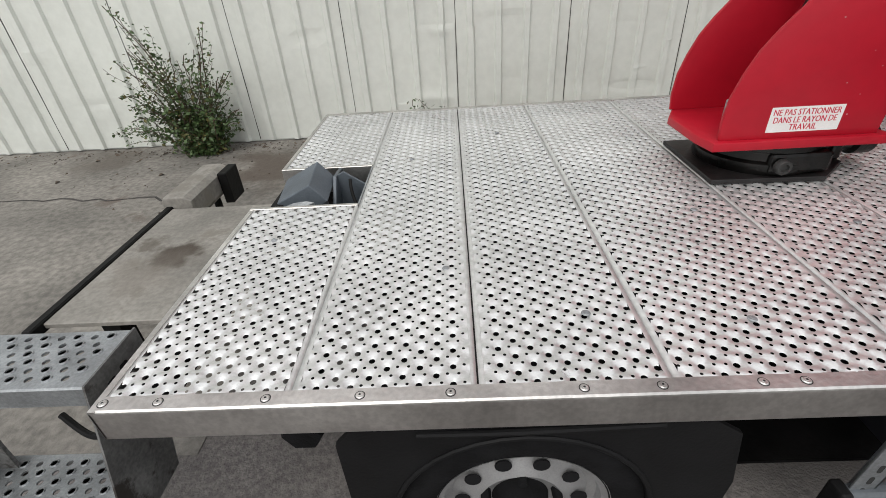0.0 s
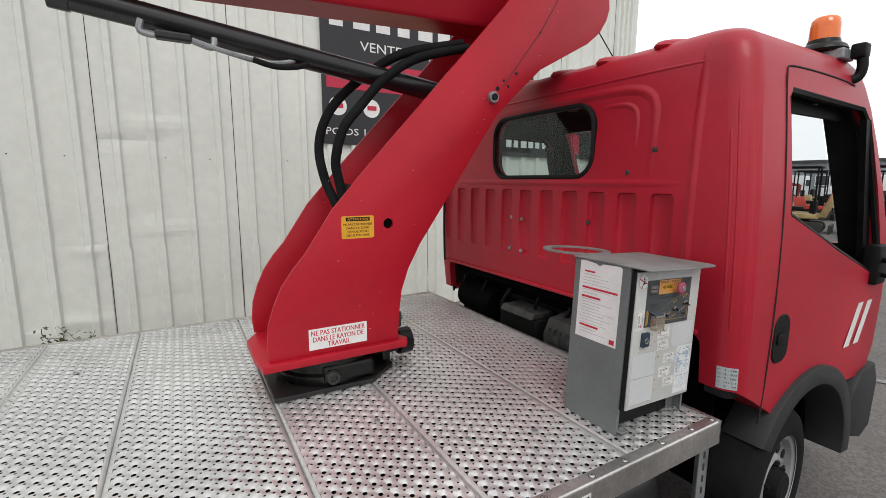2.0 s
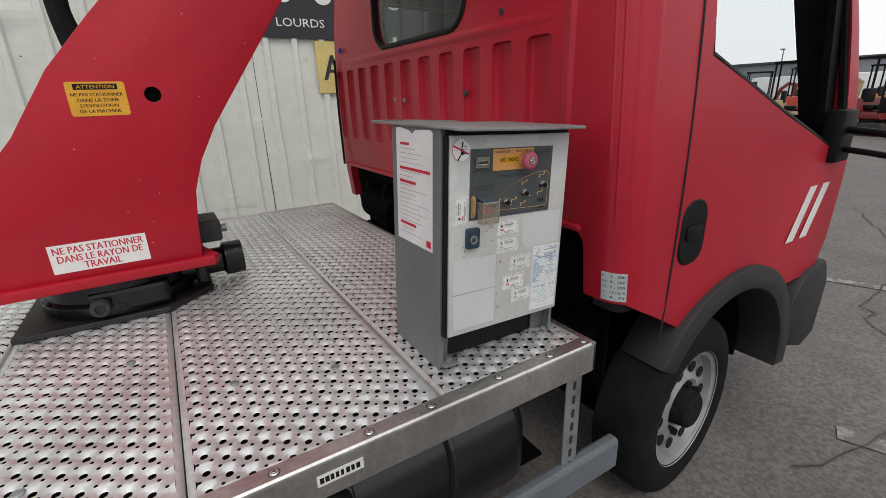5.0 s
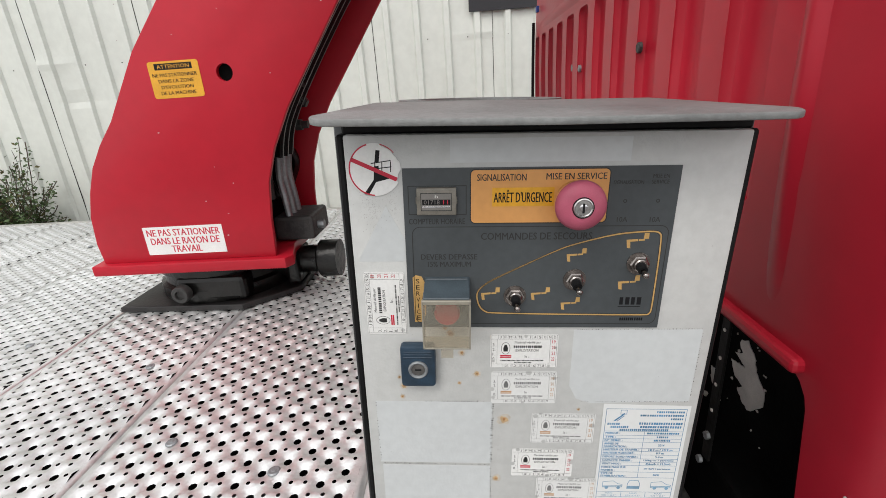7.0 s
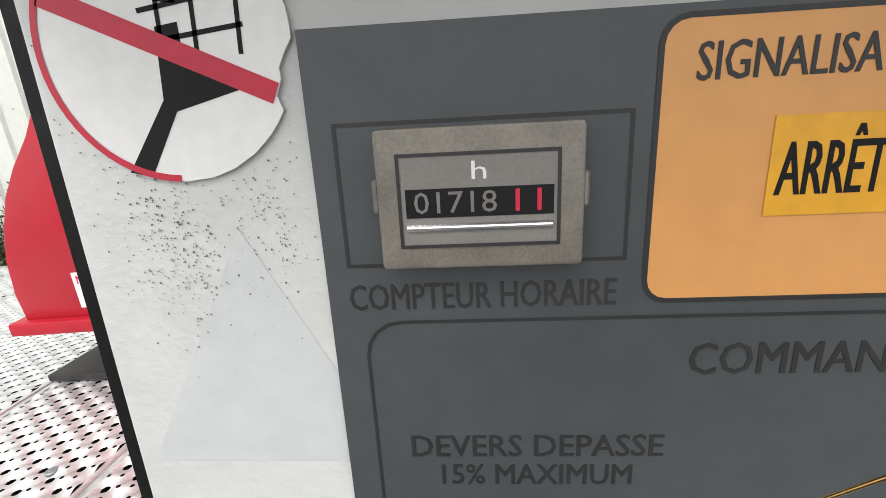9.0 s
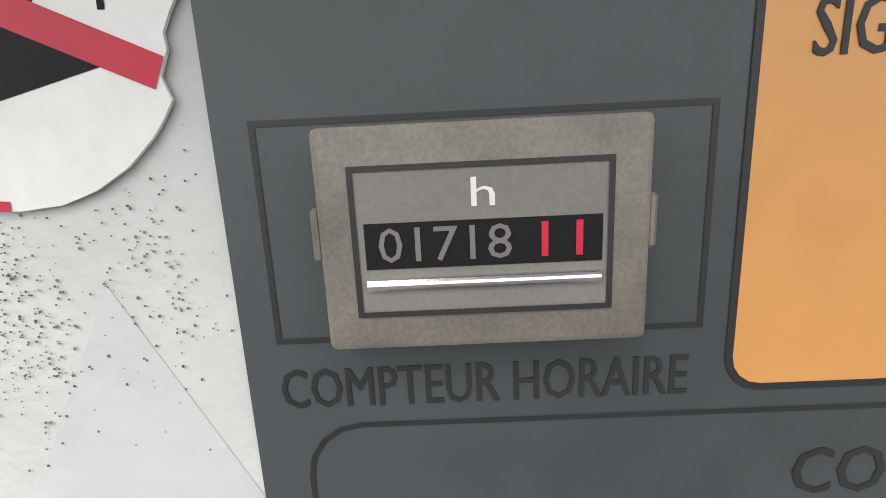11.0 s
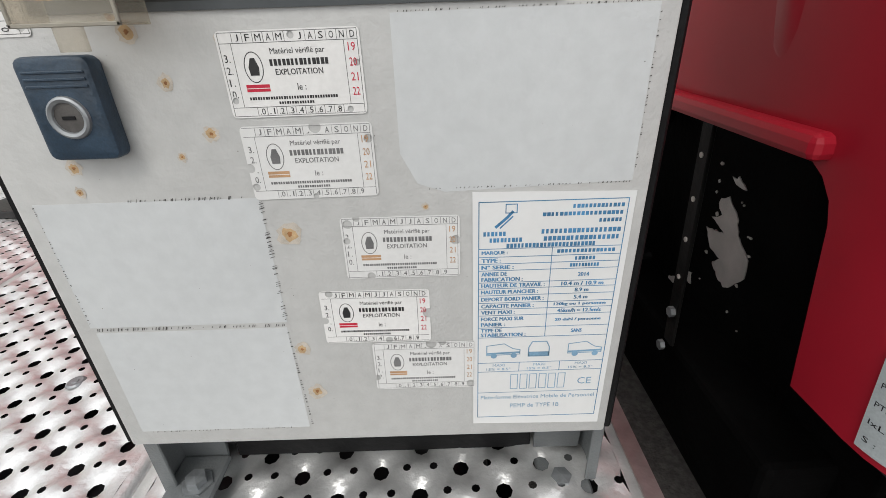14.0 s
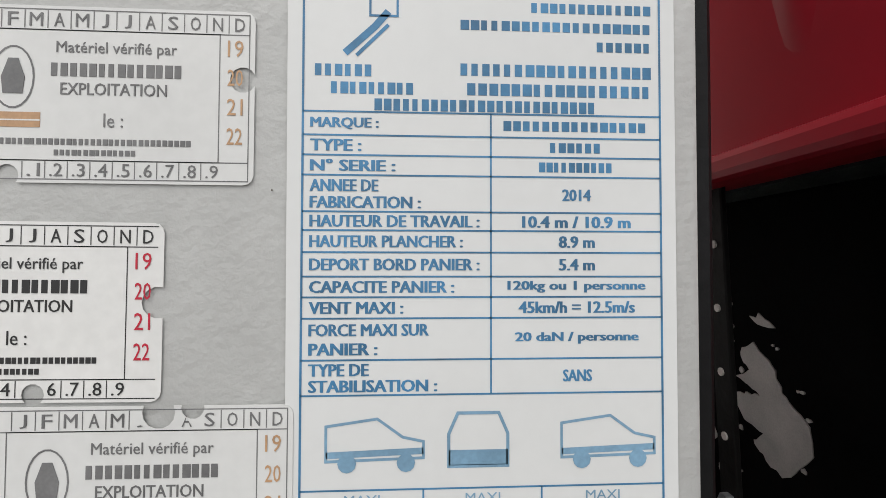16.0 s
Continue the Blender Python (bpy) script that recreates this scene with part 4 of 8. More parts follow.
for px, pz, r in ((-0.118, 1.225, 0.010), (-0.085, 1.262, 0.006), (-0.015, 1.30, 0.007), (0.119, 1.495, 0.006), (0.235, 1.675, 0.006), (0.32, 1.845, 0.008), (-0.06, 1.24, 0.006)):
    part("small_hole", lathe([(0.0001, -0.001), (r, -0.001), (r, 0.001)], (px, NEAR, pz), "y", 12), INK, lift)
part("weld_line", tube([(-0.09, NEAR - 0.0005, 1.235), (0.119, NEAR - 0.0005, 1.495), (0.27, NEAR - 0.0005, 1.73), (0.29, NEAR - 0.0005, 1.80), (0.258, NEAR - 0.0005, 1.862)], 0.0016, 6, 1), BASEPLATE, lift)
# chipped paint on the plate
CHIP = material("chipped_paint", (0.45, 0.4, 0.38), 0.6, vary=0.1, scale=30)
rnd = random.Random(11)
for k in range(26):
    t = rnd.random()
    px, pz = (-1.0 + 0.38 * rnd.random(), 0.2 + 0.7 * rnd.random()) if k % 2 else (-0.6 + 0.9 * t, 0.62 + 1.0 * t + rnd.uniform(-0.08, 0.25))
    if pz < 0.62 and px < -0.95:
        continue
    part("paint_chip", flat(ellipse(px, pz, rnd.uniform(0.001, 0.003), rnd.uniform(0.0008, 0.002), 7), NEAR - 0.0006, 0.0006), CHIP, lift)
# warning labels on the near plate
ws = part("warning_label", flat(rect(-0.981, -0.75, 0.181, 0.263), NEAR - 0.001, 0.001), WHITE, lift, "white label with red warning words")
g = fitted("NE PAS STATIONNER", -0.972, -0.758, 0.246, 0.02, NEAR - 0.0012, fat=0.025)
fitted("DANS LE RAYON DE", -0.966, -0.764, 0.221, 0.02, NEAR - 0.0012, fat=0.025, bm=g)
fitted("TRAVAIL", -0.91, -0.82, 0.197, 0.02, NEAR - 0.0012, fat=0.025, bm=g)
part("print", g, REDINK, ws)
ys = part("warning_label", flat(rounded(-0.842, -0.711, 0.6, 0.687, 0.006, 2), NEAR - 0.001, 0.001), YELLOW, lift, "yellow label with black warning words")
g = flat(rect(-0.825, -0.728, 0.667, 0.682), NEAR - 0.0012, 0.0002)
for k, (s, w) in enumerate((("NE PAS STATIONNER", 0.058), ("DANS LA ZONE", 0.046), ("D'EVOLUTION", 0.042), ("DE LA MACHINE", 0.046))):
    fitted(s, -0.7765 - w, -0.7765 + w, 0.655 - 0.0142 * k, 0.0085, NEAR - 0.0012, fat=0.025, bm=g)
part("print", g, INK, ys)
part("heading", fitted("ATTENTION", -0.818, -0.735, 0.6745, 0.009, NEAR - 0.0015), YELLOW, ys)

# boom: a box with a ledge along its side
bx = [(0.904, 1.54), (0.904, 1.668), (0.896, 1.678), (0.896, 1.80), (0.904, 1.815), (1.094, 1.815), (1.104, 1.80), (1.104, 1.678), (1.096, 1.668), (1.096, 1.54), (1.084, 1.525), (0.916, 1.525)]
g = prism(bx, "x", -4.3, 0.12, 0.004)
for v in g.verts:
    v.co.z += 0.048 * min(0.0, v.co.x - 0.1)
part("boom", g, RED, lift, "long red boom of box section", smooth=True)
part("boom_groove", tube([(-4.28, 0.8945, 1.465), (0.1, 0.8945, 1.675)], 0.0022, 6, 1), BASEPLATE, lift)
part("boom_head", prism([(0.0, 1.52), (0.0, 1.82), (0.1, 1.85), (0.22, 1.875), (0.35, 1.86), (0.47, 1.80), (0.45, 1.72), (0.2, 1.58)], "y", 0.88, 1.12, 0.01), RED, lift, smooth=True)
part("boom_end", block(-4.33, -4.3, 0.89, 1.11, 1.30, 1.62, 0.006), BASEPLATE, lift)
cl = part("lug", prism([(-2.20, 1.44), (-2.06, 1.44), (-2.1, 1.395), (-2.14, 1.375), (-2.18, 1.395)], "y", 0.93, 0.945, 0.003), RED, lift)
part("lug", prism([(-2.20, 1.44), (-2.06, 1.44), (-2.1, 1.395), (-2.14, 1.375), (-2.18, 1.395)], "y", 1.055, 1.07, 0.003), RED, lift)
part("lug_pin", lathe([(0.02, -0.09), (0.02, 0.09)], (-2.14, 1.0, 1.414), "y", 16), BASEPLATE, lift)
HYD = material("gloss_black_cylinder", (0.012, 0.012, 0.014), 0.3, 0.0, vary=0.15, scale=10)
part("cylinder", tube([(-0.24, 1.0, 1.214), (-1.62, 1.0, 1.379)], 0.042, 24, 1), HYD, lift, "black hydraulic lift cylinder", smooth=True)
part("gland", tube([(-1.61, 1.0, 1.378), (-1.662, 1.0, 1.384)], 0.047, 24, 1), HYD, lift, smooth=True)
part("piston_rod", tube([(-1.65, 1.0, 1.383), (-2.14, 1.0, 1.414)], 0.022, 20, 1), CHROME, lift, "polished chrome piston rod", smooth=True)
va = part("cylinder_valve", block(-1.395, -1.29, 0.935, 0.975, 1.277, 1.303, 0.006), BASEPLATE, lift)
part("elbow", tube([(-1.43, 0.955, 1.33), (-1.435, 0.955, 1.295), (-1.395, 0.955, 1.288)], 0.011, 8, 4), GALV, va)
part("elbow", tube([(-1.29, 0.955, 1.287), (-1.23, 0.955, 1.272), (-1.22, 0.96, 1.305)], 0.011, 8, 4), GALV, va)
part("valve_pipe", tube([(-1.29, 0.95, 1.287), (-1.18, 0.95, 1.262), (-1.08, 0.96, 1.248), (-1.0, 0.97, 1.255), (-0.94, 0.98, 1.275)], 0.009, 8, 6), GALV, lift)
part("valve_hose", tube([(-1.1, 0.95, 1.25), (-1.02, 0.95, 1.235), (-0.93, 0.96, 1.25), (-0.88, 0.99, 1.285)], 0.011, 8, 6), BLACK, lift)
# two corrugated hoses arching from the turret to the arm
for pts in ([(-0.79, 0.95, 0.6), (-0.80, 0.96, 0.70), (-0.832, 1.02, 0.815), (-0.845, 1.06, 0.942), (-0.82, 1.07, 1.055), (-0.755, 1.06, 1.16), (-0.635, 1.03, 1.27), (-0.49, 0.97, 1.36), (-0.22, 0.93, 1.43)],
            [(-0.77, 0.91, 0.6), (-0.785, 0.92, 0.70), (-0.80, 0.93, 0.80), (-0.815, 0.93, 0.90), (-0.78, 0.93, 1.025), (-0.71, 0.93, 1.115), (-0.6, 0.93, 1.235), (-0.45, 0.92, 1.335), (-0.2, 0.91, 1.41)]):
    part("arched_hose", tube(pts, 0.0195, 12, 10), RUBBER, lift, "thick black ribbed hose", smooth=True)
part("thin_cable", tube([(0.54, NEAR + 0.05, 1.6), (0.68, NEAR + 0.06, 1.49), (0.86, NEAR + 0.08, 1.37)], 0.003, 6, 3), BLACK, lift)

# ---- truck: cab, chassis, wheels ----
truck = thing("truck", "red light truck with a forward cab, beacon and black mudguards", "truck", (0.9, 1.0, GROUND))
CY = 0.98
# height, rear end, front end, half width, inset of the corners
CAB = [(-0.14, 0.345, 1.72, 1.05), (0.0, 0.335, 1.745, 1.06), (0.25, 0.31, 1.75, 1.065), (0.45, 0.30, 1.74, 1.065), (0.62, 0.297, 1.68, 1.06), (0.8, 0.298, 1.60, 1.05), (1.0, 0.305, 1.51, 1.032), (1.15, 0.32, 1.44, 1.015),
       (1.24, 0.326, 1.39, 1.0), (1.30, 0.335, 1.35, 0.985), (1.345, 0.355, 1.30, 0.955), (1.375, 0.395, 1.24, 0.905), (1.393, 0.46, 1.17, 0.84), (1.402, 0.56, 1.06, 0.74)]


def cab_ring(z, x0, x1, w, inset=0.0, rr=0.085, rf=0.11):
    x0, x1, w = x0 + inset, x1 - inset, w - inset
    pts = []
    for cx, cy, r, a0 in ((x1 - rf, CY + w - rf, rf, 0), (x0 + rr, CY + w - rr, rr, 90), (x0 + rr, CY - w + rr, rr, 180), (x1 - rf, CY - w + rf, rf, 270)):
        for k in range(9):
            a = radians(a0 + 90 * k / 8)
            pts.append((cx + r * math.cos(a), cy + r * math.sin(a), z))
    return pts


def cab_solid(inset, lift_=0.0):
    g = bmesh.new()
    rings = []
    for z, x0, x1, w in CAB:
        zz = z + lift_ if z < 0 else min(z, 1.402 - inset)
        rings.append([g.verts.new(p) for p in cab_ring(zz if not inset else (z + lift_ if z < 0 else z - inset * (0.9 if z > 1.2 else 0.0)), x0, x1, w, inset, max(0.03, 0.085 - inset), max(0.05, 0.11 - inset))])
    n = len(rings[0])
    for lo, hi in zip(rings, rings[1:]):
        for k in range(n):
            g.faces.new((lo[k], lo[(k + 1) % n], hi[(k + 1) % n], hi[k]))
    g.faces.new(rings[0])
    g.faces.new(rings[-1])
    bmesh.ops.recalc_face_normals(g, faces=g.faces)
    return g


def side_y(z):
    for (za, _, _, wa), (zb, _, _, wb) in zip(CAB, CAB[1:]):
        if za <= z <= zb:
            return CY - (wa + (wb - wa) * (z - za) / (zb - za))
    return CY - 1.06


SIDEWIN = [(0.60, 0.70), (0.578, 1.13), (0.605, 1.162), (1.27, 1.145), (1.345, 1.08), (1.56, 0.45), (1.55, 0.40), (1.45, 0.40), (1.05, 0.535)]
cuts = [cab_solid(0.045, 0.2)]
cuts.append(prism(rounded(0.62, 1.37, 0.845, 1.175, 0.1, 6), "x", 0.1, 0.6))
cuts.append(prism(SIDEWIN, "y", -0.5, 2.5))
cuts.append(prism([(0.12, 0.5), (0.16, 1.2), (1.84, 1.2), (1.88, 0.5)], "x", 1.25, 2.2))
cuts.append(prism(ellipse(0.96, -0.46, 0.42, 0.42, 36), "y", -0.6, 0.35))
cuts.append(prism(ellipse(0.96, -0.46, 0.42, 0.42, 36), "y", 1.65, 2.6))
cuts.append(block(0.1, 0.75, 0.058, 1.905, -0.5, 0.245, 0.045, 4))
cuts.append(prism([(0.2, 0.052), (0.36, 0.05), (0.47, -0.01), (0.61, -0.09), (0.75, -0.2), (0.75, -0.6), (0.2, -0.6)], "y", -0.5, 2.5))
FLUTES = [0.25 + 0.164 * k for k in range(11)]
for y in FLUTES:
    g = block(0.25, 0.318, y - 0.05, y + 0.05, 0.41, 0.775, 0.017, 2)
    cuts.append(g)
cab = part("cab_shell", carve(cab_solid(0.0), cuts), CABRED, truck, "red painted steel cab", smooth=True)
LINING = material("dark_grey_cab_lining", (0.03, 0.031, 0.032), 0.8, vary=0.15, scale=12, spec=0.2, bump=0.1, bump_scale=150)
holes = [cab_solid(0.058, 0.215), prism(rounded(0.62, 1.37, 0.845, 1.175, 0.1, 6), "x", 0.1, 0.6), prism(SIDEWIN, "y", -0.5, 2.5), prism([(0.12, 0.5), (0.16, 1.2), (1.84, 1.2), (1.88, 0.5)], "x", 1.25, 2.2), block(0.1, 0.75, 0.062, 1.938, -0.5, 0.245)]
part("cab_lining", carve(cab_solid(0.0465, 0.2), holes), LINING, truck, "dark interior lining of the cab")
# raised frame and pressing on the rear wall
def rear_x(z):
    for (za, xa, _, _), (zb, xb, _, _) in zip(CAB, CAB[1:]):
        if za <= z <= zb:
            return xa + (xb - xa) * (z - za) / (zb - za)
    return CAB[-1][1]


def swage(path, width, height):
    """A soft pressed ridge along a line of (y, z) on the rear wall of the cab."""
    fine_ = []
    for i in range(len(path) - 1):
        p0, p1, p2, p3 = [Vector(path[min(max(q, 0), len(path) - 1)]) for q in (i - 1, i, i + 1, i + 2)]
        for k in range(8):
            t = k / 8
            fine_.append(0.5 * ((2 * p1) + (p2 - p0) * t + (2 * p0 - 5 * p1 + 4 * p2 - p3) * t * t + (3 * p1 - p0 - 3 * p2 + p3) * t ** 3))
    fine_.append(Vector(path[-1]))
    g = bmesh.new()
    rows_ = []
    for i, p in enumerate(fine_):
        d = (fine_[min(i + 1, len(fine_) - 1)] - fine_[max(i - 1, 0)]).normalized()
        fade = min(1.0, 4.0 * i / len(fine_), 4.0 * (len(fine_) - 1 - i) / len(fine_))
        row = []
        for k in range(9):
            u = k / 4 - 1
            y_, z_ = p.x - d.y * u * width / 2, p.y + d.x * u * width / 2
            row.append(g.verts.new((rear_x(z_) + 0.0012 - (height * fade + 0.001) * math.cos(u * math.pi / 2) ** 2, y_, z_)))
        rows_.append(row)
    for lo, hi in zip(rows_, rows_[1:]):
        for k in range(8):
            g.faces.new((lo[k], lo[k + 1], hi[k + 1], hi[k]))
    bmesh.ops.recalc_face_normals(g, faces=g.faces)
    return part("swage", g, CABRED, truck, smooth=True)


swage([(0.135, 0.3), (0.135, 0.6), (0.135, 0.95), (0.138, 1.33)], 0.05, 0.008)
swage([(1.62, 1.205), (1.1, 1.213), (0.6, 1.213), (0.44, 1.205), (0.355, 1.175), (0.32, 1.11), (0.316, 0.98), (0.316, 0.83)], 0.06, 0.008)
swage([(0.59, 1.15), (0.48, 1.148), (0.425, 1.13), (0.4, 1.085), (0.395, 0.95)], 0.035, 0.007)
swage([(0.16, 0.815), (0.5, 0.815), (1.0, 0.815), (1.5, 0.815), (1.82, 0.815)], 0.05, 0.007)
for y in (0.36, 0.66, 0.96, 1.26, 1.56):
    g = bmesh.new()
    bmesh.ops.create_uvsphere(g, u_segments=24, v_segments=14, radius=1)
    bmesh.ops.scale(g, verts=g.verts, vec=(0.5, 0.1, 0.06))
    bmesh.ops.translate(g, verts=g.verts, vec=(0.85, y, 1.37))
    part("roof_rib", g, CABRED, truck, smooth=True)
part("drip_moulding", tube([(0.352, 0.06, 1.235), (0.336, 0.12, 1.252), (0.332, 0.3, 1.262), (0.332, 1.7, 1.262), (0.336, 1.88, 1.252)], 0.007, 8, 2), CABRED, truck, smooth=True)
part("lower_flange", block(0.296, 0.33, 0.066, 1.934, 0.243, 0.262, 0.006), CABRED, truck)
for y, z in ((1.19, 0.616), (1.10, 0.61), (1.20, 0.432), (1.10, 0.428), (0.62, 0.63), (0.42, 0.86), (0.3, 0.95)):
    gm = part("grommet", lathe([(0.0045, -0.003), (0.008, -0.0035), (0.0105, -0.002), (0.011, 0.004)], (0.299, y, z), "x", 14), GALV if y > 1 else GRIMEGREY, truck)
    part("screw_head", lathe([(0.0001, -0.0022), (0.005, -0.0022), (0.005, 0.004)], (0.299, y, z), "x", 10), GRIMEGREY, gm)
part("flange_hole", lathe([(0.0001, -0.001), (0.008, -0.001), (0.008, 0.002)], (0.3105, 0.138, 0.285), "x", 14), INK, truck)
# window rubbers and panes
GLASS = glass("clear_cab_glass", (0.93, 0.95, 0.95))
TINT = glass("tinted_rear_glass", (0.72, 0.78, 0.76))


def ring_of(outline, axis, at, r, n=6):
    pts = [{"x": (at, p[0], p[1]), "y": (p[0], at, p[1])}[axis] for p in outline]
    return tube(pts + [pts[0]], r, n, 1, ends=False)


part("rear_window_rubber", ring_of(rounded(0.618, 1.372, 0.843, 1.177, 0.102, 6), "x", 0.305, 0.013), BLACK, truck, smooth=True)
pane = part("rear_pane", prism(rounded(0.62, 1.37, 0.845, 1.175, 0.1, 6), "x", 0.312, 0.317), TINT, truck, "tinted rear window pane")
pane.visible_shadow = False
for sy_ in (-1, 1):
    g = bmesh.new()
    pts = [(x, CY + sy_ * (CY - side_y(z)) , z) for x, z in SIDEWIN]
    pts = [(x, y - sy_ * 0.012, z) for x, y, z in pts]
    tube(pts + [pts[0]], 0.014, 6, 1, g, ends=False)
    part("window_rubber", g, BLACK, truck, smooth=True)
    # dark pillar trim at the front of the window
    g = prism([(1.345, 1.10), (1.575, 0.42), (1.54, 0.40), (1.48, 0.44), (1.29, 1.10)], "y", CY + sy_ * 1.01 - 0.012, CY + sy_ * 1.01 + 0.012)
    part("pillar_trim", g, BLACK, truck)
    if sy_ < 0:
        g = prism([(0.62, 1.155), (1.27, 1.14), (1.27, 1.10), (0.62, 1.10)], "y", CY - 0.94, CY - 0.92)
        part("roof_lining", g, BLACK, truck)
ws_ = part("windscreen", prism([(0.13, 0.5), (0.18, 1.2), (1.82, 1.2), (1.87, 0.5)], "x", 0.0, 0.004), GLASS, truck, "windscreen pane")
ws_.data.transform(Matrix.Translation(HOME[truck]))
for v in ws_.data.vertices:
    v.co.x += 1.60 - (v.co.z - 0.72) * 0.42
ws_.data.transform(Matrix.Translation(-HOME[truck]))
ws_.visible_shadow = False
# cabin inside: seats, dashboard, wheel
SEAT = material("grey_seat_cloth", (0.1, 0.11, 0.105), 0.9, vary=0.2, scale=20, bump=0.2, bump_scale=200)
for y in (0.45, 1.5):
    s = part("seat", block(0.62, 1.05, y - 0.24, y + 0.24, 0.2, 0.34, 0.05, 3), SEAT, truck, "grey cloth seat", smooth=True)
    g = block(0.46, 0.58, y - 0.23, y + 0.23, 0.3, 0.74, 0.05, 3)
    part("backrest", g, SEAT, s, smooth=True)
part("dashboard", prism([(1.32, 0.2), (1.34, 0.42), (1.42, 0.49), (1.6, 0.47), (1.66, 0.2)], "y", 0.1, 1.9, 0.02), BLACK, truck, "dark dashboard")
part("steering_wheel", ring_of(ellipse(0.5, 0.56, 0.17, 0.13, 24), "x", 1.24, 0.014), BLACK, truck, smooth=True)
part("cab_floor", block(0.49, 1.65, 0.05, 1.95, 0.06, 0.09), BLACK, truck)
# shut lines of the doors
SEAMM = material("shut_line", (0.012, 0.006, 0.006), 0.8)
DOORLINE = [(0.565, 1.225), (0.548, 1.15), (0.54, 0.9), (0.535, 0.7), (0.53, 0.4), (0.53, 0.1), (0.535, -0.12)]
TOPLINE = [(0.565, 1.225), (0.60, 1.243), (0.8, 1.248), (1.05, 1.243), (1.17, 1.232)]
for line in (DOORLINE, TOPLINE):
    part("shut_line", tube([(x, side_y(z) - 0.0005, z) for x, z in line], 0.0038, 6, 6), SEAMM, truck)
dh = part("door_handle", prism(rounded(0.548, 0.674, 0.122, 0.32, 0.055, 6), "y", -0.0885, -0.076, 0.004, 1), BLACK, truck, "black recessed door handle", smooth=True)
part("grip", prism(rounded(0.57, 0.645, 0.2, 0.245, 0.015, 3), "y", -0.0945, -0.0885, 0.003, 2), BLACK, dh, smooth=True)
for x in (1.25, 1.36):
    part("stripe", flat([(x, 0.06), (x + 0.055, 0.06), (x + 0.165, 0.26), (x + 0.11, 0.26)], -0.0872, 0.0015), WHITE, truck, "slanted white stripe")
# black arch, sill and bumper corner
FENDERM = material("dull_black_fender_plastic", (0.007, 0.007, 0.0075), 0.6, vary=0.15, scale=10, spec=0.2, bump=0.08, bump_scale=120)
ARCHM = material("black_wheel_arch_plastic", (0.016, 0.016, 0.017), 0.6, vary=0.15, scale=14, bump=0.15, bump_scale=200)
arch = [(0.96 + 0.49 * math.cos(radians(a)), -0.46 + 0.49 * math.sin(radians(a))) for a in range(-6, 152, 6)] + [(0.96 + 0.405 * math.cos(radians(a)), -0.46 + 0.405 * math.sin(radians(a))) for a in range(150, -8, -6)]
part("wheel_arch", prism(arch, "y", -0.102, 0.06, 0.006), ARCHM, truck, "black plastic wheel arch", smooth=True)
part("front_corner", prism([(1.40, -0.38), (1.45, -0.2), (1.53, -0.12), (1.69, -0.1), (1.75, -0.2), (1.73, -0.46), (1.62, -0.5), (1.5, -0.46)], "y", -0.095, 0.1, 0.015), ARCHM, truck, smooth=True)
part("bumper", block(1.68, 1.8, 0.0, 2.0, -0.52, -0.15, 0.03, 3), ARCHM, truck, smooth=True)
part("inner_arch", prism([(0.96 + 0.42 * math.cos(radians(a)), -0.46 + 0.42 * math.sin(radians(a))) for a in range(-10, 200, 10)] + [(0.96 + 0.40 * math.cos(radians(a)), -0.46 + 0.40 * math.sin(radians(a))) for a in range(190, -20, -10)], "y", 0.06, 0.4), NEARBLACK, truck)
# weight plate on the rear corner
PLATEM = material("pale_blue_grey_plate", (0.42, 0.46, 0.47), 0.4, vary=0.05, scale=30)


def corner(z, turn, proud=0.0):
    """A place on the rounded rear corner of the cab; turn 0 faces the side, 90 the rear."""
    for (za, xa, _, wa), (zb, xb, _, wb) in zip(CAB, CAB[1:]):
        if za <= z <= zb:
            f = (z - za) / (zb - za)
            x0, w = xa + (xb - xa) * f, wa + (wb - wa) * f
            return Vector((x0 + 0.085 - (0.085 + proud) * math.sin(radians(turn)), CY - w + 0.085 - (0.085 + proud) * math.cos(radians(turn)), z))


def wrapped(bm):
    for v in bm.verts:
        v.co = corner(v.co.z * 1.05 + 0.102, 60 - math.degrees(v.co.x * 0.78 / 0.085), 0.0015 - v.co.y)
    return bm


g = bmesh.new()
for k in range(12):
    x0_, x1_ = -0.044 + 0.088 * k / 12, -0.044 + 0.088 * (k + 1) / 12
    g.faces.new([g.verts.new(p) for p in ((x0_, -0.0012, -0.041), (x1_, -0.0012, -0.041), (x1_, -0.0012, 0.041), (x0_, -0.0012, 0.041))])
bmesh.ops.remove_doubles(g, verts=g.verts, dist=1e-5)
rim_ = bmesh.ops.extrude_face_region(g, geom=g.faces[:])
for v in [q for q in rim_["geom"] if isinstance(q, bmesh.types.BMVert)]:
    v.co.y = 0.001
bmesh.ops.recalc_face_normals(g, faces=g.faces)
gp = part("data_plate", wrapped(g), PLATEM, truck, "grey plate with printed weights")
g = bmesh.new()
for k, (a, v) in enumerate((("PV :", "2 , 580"), ("PTAC :", "3 , 200"), ("PTRA :", "5 , 200"), ("lxL :", "1,9 x 5,15"), ("S :", "9 , 79"))):
    z = 0.031 - 0.0155 * k
    fitted(a, -0.04, -0.04 + 0.0036 * len(a), z, 0.0045, -0.00126, bm=g)
    fitted(v, -0.012, 0.038, z, 0.0085, -0.00126, fat=0.015, bm=g)
part("print", wrapped(g), INK, gp)
